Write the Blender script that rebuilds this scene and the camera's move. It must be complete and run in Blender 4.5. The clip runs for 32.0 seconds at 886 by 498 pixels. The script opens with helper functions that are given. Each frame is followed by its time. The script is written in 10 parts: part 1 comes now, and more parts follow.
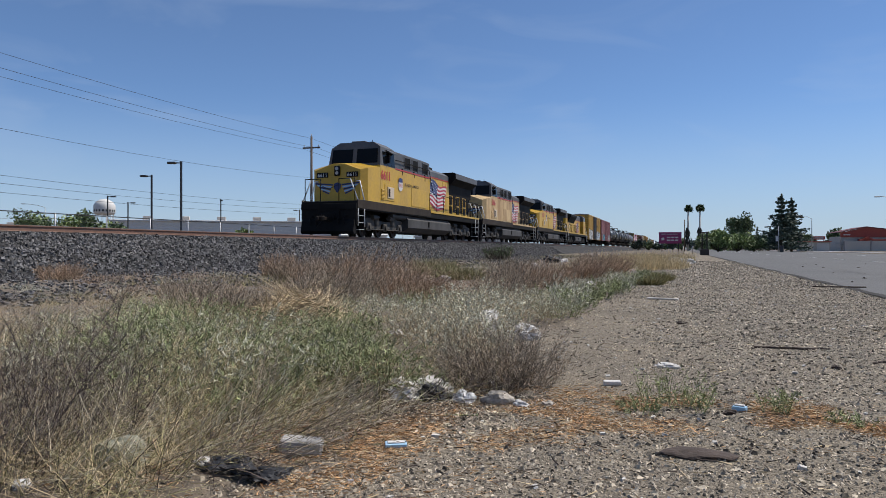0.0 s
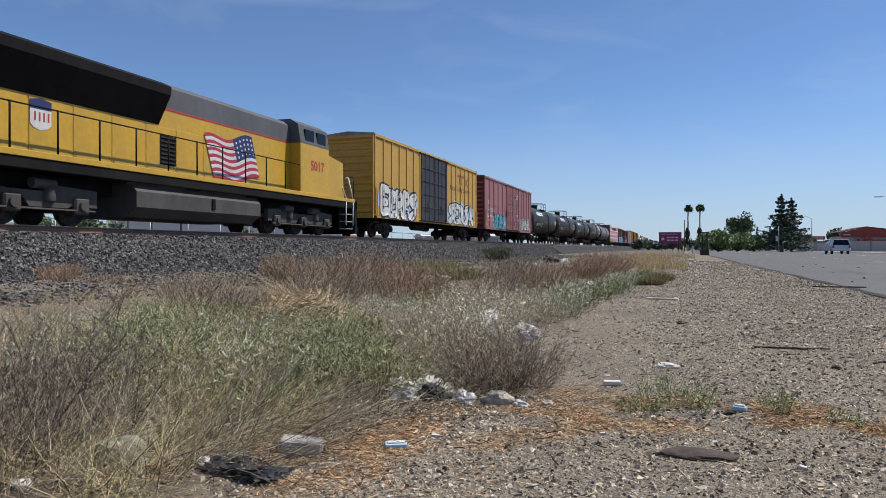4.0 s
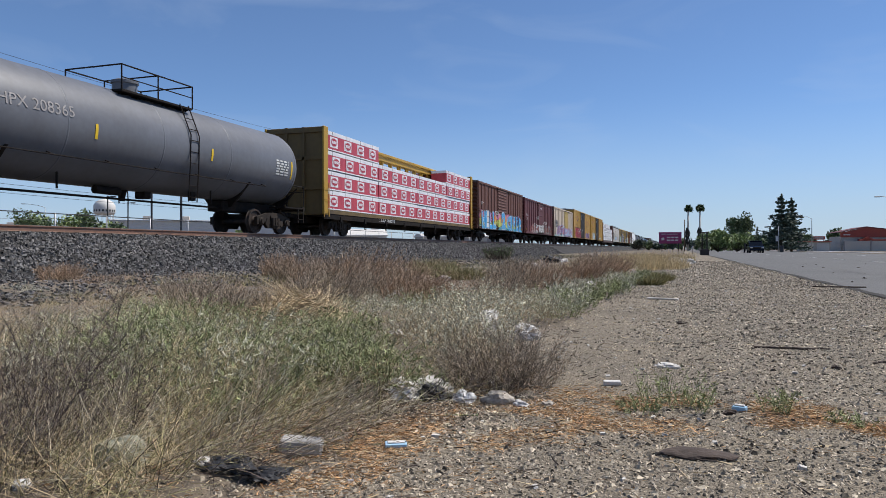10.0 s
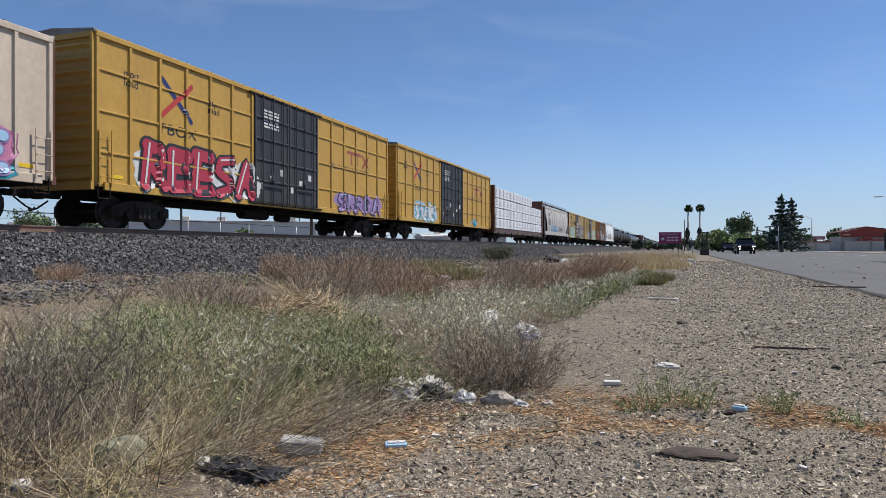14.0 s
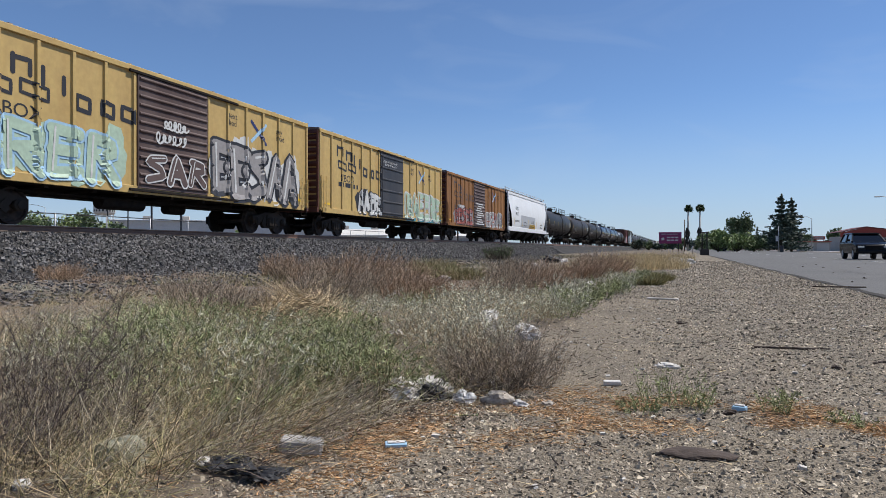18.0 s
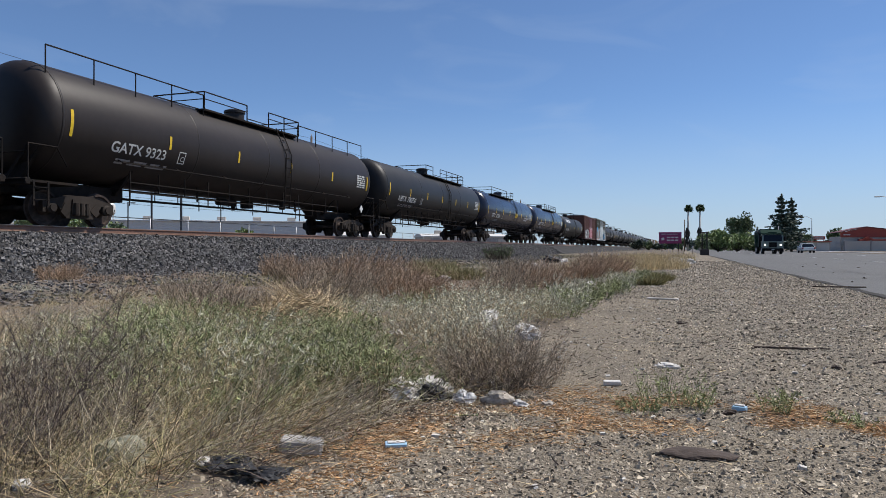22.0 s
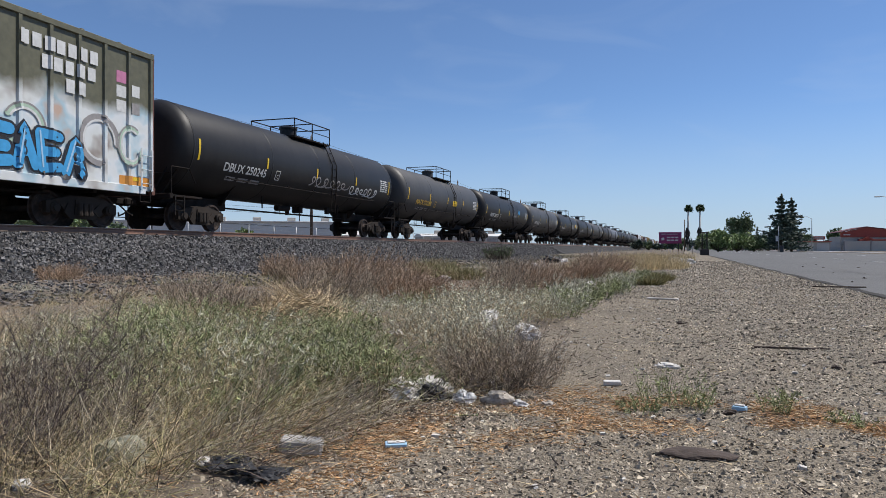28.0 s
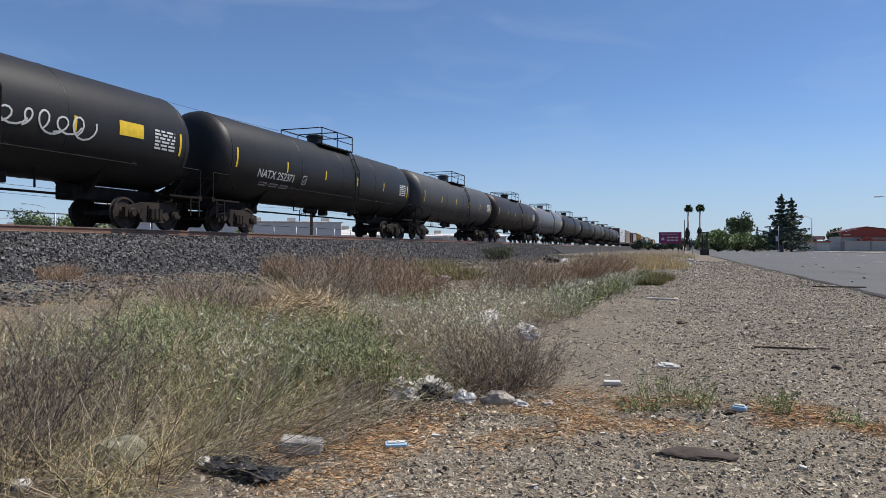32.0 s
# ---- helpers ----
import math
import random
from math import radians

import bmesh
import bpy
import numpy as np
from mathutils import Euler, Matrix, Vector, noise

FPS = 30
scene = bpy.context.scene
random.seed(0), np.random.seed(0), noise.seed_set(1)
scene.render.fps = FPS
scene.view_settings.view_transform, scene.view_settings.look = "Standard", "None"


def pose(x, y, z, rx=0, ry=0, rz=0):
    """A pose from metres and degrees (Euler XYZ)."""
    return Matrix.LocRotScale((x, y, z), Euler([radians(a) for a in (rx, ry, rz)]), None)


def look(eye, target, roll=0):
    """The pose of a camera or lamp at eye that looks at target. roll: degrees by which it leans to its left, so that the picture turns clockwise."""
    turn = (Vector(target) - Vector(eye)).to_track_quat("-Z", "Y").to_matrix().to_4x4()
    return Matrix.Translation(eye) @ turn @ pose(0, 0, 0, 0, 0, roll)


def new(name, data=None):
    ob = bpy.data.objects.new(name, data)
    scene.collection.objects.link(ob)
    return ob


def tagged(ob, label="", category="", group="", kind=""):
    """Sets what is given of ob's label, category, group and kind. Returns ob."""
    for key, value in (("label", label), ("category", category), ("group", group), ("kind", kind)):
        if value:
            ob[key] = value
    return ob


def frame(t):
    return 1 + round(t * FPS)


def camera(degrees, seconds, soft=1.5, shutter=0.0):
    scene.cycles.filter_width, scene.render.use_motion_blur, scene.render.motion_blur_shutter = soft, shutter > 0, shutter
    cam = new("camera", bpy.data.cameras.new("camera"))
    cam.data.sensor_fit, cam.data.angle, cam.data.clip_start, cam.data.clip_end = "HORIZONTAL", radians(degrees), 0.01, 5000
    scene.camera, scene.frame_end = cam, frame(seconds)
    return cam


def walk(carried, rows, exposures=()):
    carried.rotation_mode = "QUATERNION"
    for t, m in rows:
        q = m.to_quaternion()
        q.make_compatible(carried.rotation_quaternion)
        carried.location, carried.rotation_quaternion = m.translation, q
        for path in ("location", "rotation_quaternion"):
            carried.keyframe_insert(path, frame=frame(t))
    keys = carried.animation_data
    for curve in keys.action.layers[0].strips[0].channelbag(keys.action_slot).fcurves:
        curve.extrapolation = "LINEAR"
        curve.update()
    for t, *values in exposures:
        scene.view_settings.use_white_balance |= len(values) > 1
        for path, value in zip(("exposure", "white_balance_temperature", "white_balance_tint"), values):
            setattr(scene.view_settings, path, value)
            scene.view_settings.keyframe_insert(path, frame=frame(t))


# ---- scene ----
# Camera: it stands still on the gravel shoulder, level, turned left of the line of the track.
EYE_H = 0.68
TURN = math.atan(416 / 1215)
cam = camera(math.degrees(2 * math.atan(784 / 1215)), 32.0, soft=0.5)
EYE = Vector((0.0, 0.0, EYE_H))
STAND = look(EYE, EYE + Vector((-math.sin(TURN), math.cos(TURN), -0.0008)))
walk(cam, [(0.0, STAND), (32.0, STAND)], [(0.0, -0.1), (1.0, 0.0), (10.0, 0.0), (11.0, -0.07), (12.0, 0.0), (16.0, 0.0), (17.0, -0.12), (18.0, -0.03), (20.0, -0.08), (21.0, -0.08), (23.0, 0.0), (32.0, -0.03)])

# Light: a high sun on the road side of the train, and a clear sky.
SUN_EL, SUN_AZ = radians(57), radians(52)  # azimuth from +Y towards +X
world = bpy.data.worlds.new("sky")
scene.world = world
world.use_nodes = True
wn = world.node_tree
sky = wn.nodes.new("ShaderNodeTexSky")
sky.sky_type, sky.sun_disc = "NISHITA", False
sky.sun_elevation, sky.sun_rotation = SUN_EL, SUN_AZ
sky.air_density, sky.dust_density, sky.ozone_density, sky.altitude = 1.0, 0.0, 8.0, 2000
# thin high cloud: faint pale streaks
coord = wn.nodes.new("ShaderNodeTexCoord")
stretch = wn.nodes.new("ShaderNodeMapping")
stretch.inputs["Scale"].default_value = (2.2, 3.4, 9.0)
wisp = wn.nodes.new("ShaderNodeTexNoise")
wisp.inputs["Scale"].default_value, wisp.inputs["Detail"].default_value, wisp.inputs["Distortion"].default_value = 1.6, 7, 0.8
fade = wn.nodes.new("ShaderNodeMapRange")
fade.inputs["From Min"].default_value, fade.inputs["From Max"].default_value = 0.52, 0.85
fade.inputs["To Min"].default_value, fade.inputs["To Max"].default_value = 0.03, 0.24
veil = wn.nodes.new("ShaderNodeMix")
veil.data_type = "RGBA"
veil.inputs["B"].default_value = (4.6, 5.4, 6.6, 1)
wn.links.new(coord.outputs["Generated"], stretch.inputs["Vector"])
wn.links.new(stretch.outputs["Vector"], wisp.inputs["Vector"])
wn.links.new(wisp.outputs["Fac"], fade.inputs["Value"])
wn.links.new(fade.outputs["Result"], veil.inputs["Factor"])
wn.links.new(sky.outputs["Color"], veil.inputs["A"])
# summer haze low over the horizon
up = wn.nodes.new("ShaderNodeSeparateXYZ")
low = wn.nodes.new("ShaderNodeMapRange")
low.interpolation_type = "SMOOTHSTEP"
low.inputs["From Min"].default_value, low.inputs["From Max"].default_value = -0.05, 0.22
low.inputs["To Min"].default_value, low.inputs["To Max"].default_value = 0.85, 0.0
haze = wn.nodes.new("ShaderNodeMix")
haze.data_type = "RGBA"
haze.inputs["B"].default_value = (3.45, 4.3, 5.45, 1)
wn.links.new(coord.outputs["Generated"], up.inputs["Vector"])
wn.links.new(up.outputs["Z"], low.inputs["Value"])
wn.links.new(low.outputs["Result"], haze.inputs["Factor"])
wn.links.new(veil.outputs["Result"], haze.inputs["A"])
wn.links.new(haze.outputs["Result"], wn.nodes["Background"].inputs["Color"])
wn.nodes["Background"].inputs["Strength"].default_value = 0.122
lamp = bpy.data.lights.new("sun", "SUN")
lamp.energy, lamp.angle, lamp.color = 5.0, radians(0.53), (1.0, 0.95, 0.88)
sun = new("sun", lamp)
sun_dir = Vector((math.cos(SUN_EL) * math.sin(SUN_AZ), math.cos(SUN_EL) * math.cos(SUN_AZ), math.sin(SUN_EL)))
sun.matrix_world = look(sun_dir * 100, (0, 0, 0))

TRACK_X, RAIL_Z, SPEED, TRAIN_Y0 = -16.0, 1.26, 22.0, 30.5
# ---- mesh and material helpers ----
class Shape:
    """Collects faces; becomes one mesh."""

    def __init__(self):
        self.v, self.f, self.m, self.s = [], [], [], []

    def add(self, verts, faces, mi=0, smooth=False):
        o = len(self.v)
        self.v.extend(tuple(p) for p in verts)
        self.f.extend(tuple(i + o for i in f) for f in faces)
        self.m.extend([mi] * len(faces))
        self.s.extend([smooth] * len(faces))
        return self

    def box(self, x0, y0, z0, x1, y1, z1, c=0.0, mi=0):
        if c <= 0:
            v = [(x, y, z) for x in (x0, x1) for y in (y0, y1) for z in (z0, z1)]
            return self.add(v, [(0, 1, 3, 2), (4, 6, 7, 5), (0, 4, 5, 1), (2, 3, 7, 6), (0, 2, 6, 4), (1, 5, 7, 3)], mi)
        c = min(c, 0.45 * min(abs(x1 - x0), abs(y1 - y0), abs(z1 - z0)))
        v, ids = [], {}
        for i, x in enumerate((x0, x1)):
            for j, y in enumerate((y0, y1)):
                for k, z in enumerate((z0, z1)):
                    sx, sy, sz = (c, -c)[i], (c, -c)[j], (c, -c)[k]
                    for a, p in enumerate(((x, y + sy, z + sz), (x + sx, y, z + sz), (x + sx, y + sy, z))):
                        ids[i, j, k, a] = len(v)
                        v.append(p)
        g = lambda i, j, k, a: ids[i, j, k, a]
        f = []
        for i in (0, 1):
            q = [g(i, 0, 0, 0), g(i, 1, 0, 0), g(i, 1, 1, 0), g(i, 0, 1, 0)]
            f.append(q if i else q[::-1])
            q = [g(0, i, 0, 1), g(1, i, 0, 1), g(1, i, 1, 1), g(0, i, 1, 1)]
            f.append(q[::-1] if i else q)
            q = [g(0, 0, i, 2), g(1, 0, i, 2), g(1, 1, i, 2), g(0, 1, i, 2)]
            f.append(q if i else q[::-1])
        for i in (0, 1):
            for j in (0, 1):
                q = [g(i, j, 0, 0), g(i, j, 1, 0), g(i, j, 1, 1), g(i, j, 0, 1)]
                f.append(q if i == j else q[::-1])
                q = [g(i, 0, j, 0), g(i, 0, j, 2), g(i, 1, j, 2), g(i, 1, j, 0)]
                f.append(q if i == j else q[::-1])
                q = [g(0, i, j, 1), g(1, i, j, 1), g(1, i, j, 2), g(0, i, j, 2)]
                f.append(q if i == j else q[::-1])
                for k in (0, 1):
                    q = [g(i, j, k, 0), g(i, j, k, 1), g(i, j, k, 2)]
                    f.append(q if (i + j + k) % 2 else q[::-1])
        return self.add(v, f, mi)

    def prism(self, pts, axis, a, b, mi=0, smooth=False):
        """pts: a convex outline in the two other axes, run from a to b along the axis."""
        n = len(pts)
        put = {"x": lambda t, p: (t, p[0], p[1]), "y": lambda t, p: (p[0], t, p[1]), "z": lambda t, p: (p[0], p[1], t)}[axis]
        v = [put(a, p) for p in pts] + [put(b, p) for p in pts]
        self.add(v, [(i, (i + 1) % n, n + (i + 1) % n, n + i) for i in range(n)], mi, smooth)
        return self.add(v, [tuple(range(n))[::-1], tuple(range(n, 2 * n))], mi)

    def tube(self, p, q, r, n=8, r2=None, mi=0, caps=True):
        p, q = Vector(p), Vector(q)
        d = (q - p).normalized()
        u = d.orthogonal().normalized()
        w = d.cross(u)
        r2 = r if r2 is None else r2
        ring = lambda c, k: [c + (u * math.cos(2 * math.pi * i / n) + w * math.sin(2 * math.pi * i / n)) * k for i in range(n)]
        v = ring(p, r) + ring(q, r2)
        self.add(v, [(i, (i + 1) % n, n + (i + 1) % n, n + i) for i in range(n)], mi, n > 5)
        if caps:
            self.add(v, [tuple(range(n))[::-1], tuple(range(n, 2 * n))], mi)
        return self

    def posts(self, h):
        """Short uprights of a running board's edge rail."""
        for i in range(15):
            y = -h + 0.3 + (2 * h - 0.6) * i / 14
            for x in (-0.24, 0.24):
                self.tube((x, y, -0.03), (x, y, 0.16), 0.014, 4)
        return self

    def path(self, pts, r, n=6, mi=0):
        for a, b in zip(pts, pts[1:]):
            self.tube(a, b, r, n, mi=mi)
        return self

    def lathe(self, prof, axis="y", n=24, mi=0, smooth=True, centre=(0, 0, 0)):
        """prof: (along, radius) pairs; turned round the axis through centre."""
        cx, cy, cz = centre
        v = []
        for a, r in prof:
            for i in range(n):
                c, s = math.cos(2 * math.pi * i / n) * r, math.sin(2 * math.pi * i / n) * r
                v.append({"y": (cx + c, cy + a, cz + s), "x": (cx + a, cy + c, cz + s), "z": (cx + c, cy + s, cz + a)}[axis])
        f = []
        for k in range(len(prof) - 1):
            for i in range(n):
                j = (i + 1) % n
                f.append((k * n + i, (k + 1) * n + i, (k + 1) * n + j, k * n + j) if axis == "y" else (k * n + i, k * n + j, (k + 1) * n + j, (k + 1) * n + i))
        self.add(v, f, mi, smooth)
        m = len(prof)
        return self.add(v, [tuple(range(n)), tuple(range((m - 1) * n, m * n))[::-1]], mi)

    def mesh(self, name, mats):
        me = bpy.data.meshes.new(name)
        me.from_pydata([tuple(p) for p in self.v], [], self.f)
        for m in mats if isinstance(mats, (list, tuple)) else [mats]:
            me.materials.append(m)
        me.polygons.foreach_set("material_index", self.m)
        me.polygons.foreach_set("use_smooth", self.s)
        me.update()
        bm = bmesh.new()
        bm.from_mesh(me)
        bmesh.ops.remove_doubles(bm, verts=bm.verts, dist=0.00001)
        bmesh.ops.recalc_face_normals(bm, faces=bm.faces)
        if name in ("graffiti", "lettering", "stencil", "stencil_bars", "sticker", "emblem", "number_panel", "shield_emblem", "painted_flag"):
            for f in bm.faces:  # paint on a side wall faces outwards
                if f.normal.x < 0:
                    f.normal_flip()
        for e in bm.edges:
            if len(e.link_faces) == 2 and e.calc_face_angle(0) > 0.7:
                e.smooth = False
        bm.to_mesh(me)
        bm.free()
        return me


MESHES = {}


def part(name, shape, mats, parent=None, label="", at=None, key=None):
    """One mesh object under a thing or a part. key: the name under which alike parts share their mesh; shape may then be a function."""
    if key and key in MESHES:
        me = MESHES[key]
    else:
        me = (shape() if callable(shape) else shape).mesh(name, mats)
        if key:
            MESHES[key] = me
    ob = new(name, me)
    if parent:
        ob.parent = parent
    if at is not None:
        ob.matrix_local = at if isinstance(at, Matrix) else Matrix.Translation(at)
    return tagged(ob, label)


def thing(name, label, category, group="", m=None, kind=""):
    ob = new(name)
    ob.empty_display_size = 0.2
    if m is not None:
        ob.matrix_world = m
    return tagged(ob, label, category, group, kind)


def solid(name, col, rough=0.7, metal=0.0, vary=0.25, grain=8.0, big=0.8, bump=0.15, second=None, amount=0.35, streak=0.0, space="Object", spec=0.5, per_object=0.0, per_island=0.0, bump_scale=None):
    """A procedural surface: base colour with fine grain and larger stains of a second colour, and a fine relief."""
    m = bpy.data.materials.new(name)
    m.use_nodes = True
    nt = m.node_tree
    n, l = nt.nodes, nt.links
    b = n["Principled BSDF"]
    tc = n.new("ShaderNodeTexCoord")
    vec = tc.outputs["Object"]
    if space == "World":
        vec = n.new("ShaderNodeNewGeometry").outputs["Position"]
    fine = n.new("ShaderNodeTexNoise")
    fine.inputs["Scale"].default_value, fine.inputs["Detail"].default_value = grain, 6
    l.new(vec, fine.inputs["Vector"])
    large = n.new("ShaderNodeTexNoise")
    large.inputs["Scale"].default_value, large.inputs["Detail"].default_value = big, 5
    large.inputs["Roughness"].default_value = 0.65
    if streak:
        mp = n.new("ShaderNodeMapping")
        mp.inputs["Scale"].default_value = (1, 1, 1 - streak)
        l.new(vec, mp.inputs["Vector"])
        l.new(mp.outputs["Vector"], large.inputs["Vector"])
    else:
        l.new(vec, large.inputs["Vector"])
    ramp = n.new("ShaderNodeMapRange")
    ramp.inputs["From Min"].default_value, ramp.inputs["From Max"].default_value = 0.42, 0.68
    l.new(large.outputs["Fac"], ramp.inputs["Value"])
    amt = n.new("ShaderNodeMath")
    amt.operation = "MULTIPLY"
    amt.inputs[1].default_value = amount
    l.new(ramp.outputs["Result"], amt.inputs[0])
    mix = n.new("ShaderNodeMix")
    mix.data_type = "RGBA"
    mix.inputs["A"].default_value = (*col, 1)
    mix.inputs["B"].default_value = (*(second or [c * 0.55 for c in col]), 1)
    l.new(amt.outputs[0], mix.inputs["Factor"])
    hsv = n.new("ShaderNodeHueSaturation")
    val = n.new("ShaderNodeMapRange")
    val.inputs["To Min"].default_value, val.inputs["To Max"].default_value = 1 - vary, 1 + vary
    val.inputs["From Min"].default_value, val.inputs["From Max"].default_value = 0.25, 0.75
    l.new(fine.outputs["Fac"], val.inputs["Value"])
    out = val.outputs["Result"]
    for amount_, node, sock in ((per_object, "ShaderNodeObjectInfo", "Random"), (per_island, "ShaderNodeNewGeometry", "Random Per Island")):
        if amount_:
            r = n.new("ShaderNodeMapRange")
            r.inputs["To Min"].default_value, r.inputs["To Max"].default_value = 1 - amount_, 1 + amount_
            l.new(n.new(node).outputs[sock], r.inputs["Value"])
            mul = n.new("ShaderNodeMath")
            mul.operation = "MULTIPLY"
            l.new(out, mul.inputs[0])
            l.new(r.outputs["Result"], mul.inputs[1])
            out = mul.outputs[0]
    l.new(out, hsv.inputs["Value"])
    l.new(mix.outputs["Result"], hsv.inputs["Color"])
    l.new(hsv.outputs["Color"], b.inputs["Base Color"])
    b.inputs["Roughness"].default_value = rough
    b.inputs["Metallic"].default_value = metal
    b.inputs["Specular IOR Level"].default_value = spec
    if bump:
        bm_ = n.new("ShaderNodeBump")
        bm_.inputs["Strength"].default_value, bm_.inputs["Distance"].default_value = bump, 0.02
        h = fine
        if bump_scale:
            h = n.new("ShaderNodeTexNoise")
            h.inputs["Scale"].default_value, h.inputs["Detail"].default_value = bump_scale, 6
            l.new(vec, h.inputs["Vector"])
        l.new(h.outputs["Fac"], bm_.inputs["Height"])
        l.new(bm_.outputs["Normal"], b.inputs["Normal"])
    return m


def glow(name, col, strength):
    m = solid(name, col, 0.3, vary=0.0, bump=0)
    b = m.node_tree.nodes["Principled BSDF"]
    b.inputs["Emission Color"].default_value, b.inputs["Emission Strength"].default_value = (*col, 1), strength
    return m


# ---- materials ----
M = {}
M["steel_dark"] = solid("grimy_steel", (0.016, 0.014, 0.013), 0.8, vary=0.3, second=(0.04, 0.027, 0.02), amount=0.5, big=2.5, spec=0.12)
M["wheel"] = solid("wheel_steel", (0.03, 0.025, 0.023), 0.7, spec=0.2, vary=0.25, second=(0.1, 0.065, 0.05), amount=0.5, big=4)
M["rail"] = solid("rail_steel", (0.2, 0.11, 0.075), 0.6, vary=0.2, grain=20, second=(0.11, 0.06, 0.04), amount=0.6)
M["rail_top"] = solid("polished_rail", (0.55, 0.53, 0.5), 0.25, metal=1.0, vary=0.1, bump=0.02)
M["tie"] = solid("tie_wood", (0.09, 0.065, 0.05), 0.9, vary=0.35, grain=14, second=(0.16, 0.13, 0.1))
M["ground"] = solid("dry_soil", (0.165, 0.13, 0.094), 0.95, vary=0.35, grain=9, big=0.45, bump=0.8, second=(0.085, 0.068, 0.052), amount=0.9, space="World", bump_scale=30)
# near-black on purpose: the shade in the gaps between stones is in this colour
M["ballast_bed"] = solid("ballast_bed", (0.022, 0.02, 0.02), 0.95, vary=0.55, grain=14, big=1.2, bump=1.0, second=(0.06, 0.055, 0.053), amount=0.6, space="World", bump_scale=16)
M["gravel_bed"] = solid("gravel_bed", (0.22, 0.182, 0.132), 0.95, vary=0.6, grain=90, big=0.9, bump=1.0, second=(0.14, 0.115, 0.085), amount=0.8, space="World", bump_scale=70)
M["asphalt"] = solid("worn_asphalt", (0.113, 0.111, 0.108), 0.9, vary=0.2, grain=40, big=0.25, bump=0.3, second=(0.09, 0.088, 0.085), amount=0.8, space="World", bump_scale=90)
# dark rim of the road: the broken edge's drop shadow, put into its colour
M["asphalt_edge"] = solid("broken_asphalt_edge", (0.045, 0.04, 0.035), 0.95, vary=0.4, grain=20, bump=0.8, space="World")
M["ballast"] = solid("ballast_stone", (0.108, 0.103, 0.101), 0.85, vary=0.25, grain=25, big=3, bump=0.4, space="World", per_island=0.88)
M["white"] = solid("white_paint", (0.72, 0.72, 0.7), 0.5, vary=0.06, second=(0.5, 0.48, 0.45), amount=0.4)
def rolling(name, col, second, rough=0.5, amount=0.5, big=0.7, streak=0.75, vary=0.1, bump=0.05, spec=0.5):
    return solid(name, col, rough, vary=vary, grain=6, big=big, bump=bump, second=second, amount=amount, streak=streak, spec=spec)


RUST = (0.14, 0.06, 0.03)
M["loco_yellow"] = rolling("armour_yellow", (0.554, 0.328, 0.0252), (0.378, 0.227, 0.042), 0.4, 0.5, 0.6)
M["loco_faded"] = rolling("faded_yellow", (0.571, 0.412, 0.21), (0.302, 0.168, 0.0672), 0.6, 0.95, 0.55)
M["rail_white"] = solid("handrail_white", (0.72, 0.72, 0.7), 0.5, vary=0.08, bump=0)
M["loco_grey"] = rolling("harbour_grey", (0.105, 0.107, 0.115), (0.06, 0.056, 0.052), 0.55, 0.6, spec=0.3)
# soot on the locomotives; on hopper ends and bays it also holds painted shade
M["loco_black"] = rolling("sooty_black", (0.009, 0.0085, 0.0085), (0.024, 0.02, 0.018), 0.7, 0.6, spec=0.12)
M["loco_cast"] = rolling("loco_truck_casting", (0.085, 0.078, 0.07), (0.035, 0.031, 0.028), 0.7, 0.7, spec=0.25)
M["truck_cast"] = rolling("truck_casting", (0.048, 0.038, 0.031), (0.018, 0.015, 0.013), 0.75, 0.7, spec=0.15)
M["loco_tank"] = rolling("fuel_tank_grey", (0.085, 0.08, 0.077), (0.035, 0.032, 0.03), 0.65, 0.7, spec=0.25)
M["red"] = solid("red_paint", (0.45, 0.04, 0.03), 0.45, vary=0.1, bump=0.02)
M["navy"] = solid("navy_paint", (0.02, 0.03, 0.12), 0.45, vary=0.1, bump=0.02)
M["silver"] = solid("grab_iron_silver", (0.5, 0.5, 0.5), 0.45, vary=0.1, bump=0.02)
M["glass_dark"] = solid("dark_glass", (0.006, 0.007, 0.008), 0.06, vary=0.0, bump=0.0, amount=0, spec=0.16)
M["lamp_on"] = glow("headlamp", (1.0, 0.95, 0.82), 9.0)
M["tank_black"] = rolling("tank_black", (0.013, 0.013, 0.014), (0.035, 0.032, 0.03), 0.5, 0.5, 0.45, 0.6, spec=0.3)
M["tank_brown"] = rolling("tank_brown_black", (0.022, 0.017, 0.015), (0.035, 0.026, 0.022), 0.5, 0.6, 0.45, 0.6, spec=0.3)
M["tank_blue"] = rolling("tank_blue_black", (0.012, 0.016, 0.036), (0.03, 0.035, 0.05), 0.26, 0.5, 0.45, 0.6)
M["tank_grey"] = rolling("tank_grey", (0.134, 0.141, 0.16), (0.084, 0.084, 0.089), 0.5, 0.6, 0.45, 0.6)
M["tank_dull"] = rolling("tank_dull_charcoal", (0.032, 0.032, 0.033), (0.07, 0.065, 0.06), 0.55, 0.7, 0.45, 0.6)
M["tank_taupe"] = rolling("tank_worn_taupe", (0.2, 0.18, 0.16), (0.1, 0.09, 0.08), 0.6, 0.6, 0.9, 0.6)
M["ns_red"] = rolling("faded_maroon", (0.26, 0.0966, 0.0991), (0.311, 0.168, 0.16), 0.6, 0.5)
M["brown_red"] = rolling("boxcar_brown", (0.105, 0.037, 0.0235), (0.151, 0.0672, 0.0462), 0.65, 0.5)
M["oxide_red"] = rolling("oxide_red", (0.105, 0.0193, 0.0202), (0.0672, 0.0185, 0.0168), 0.6, 0.6)
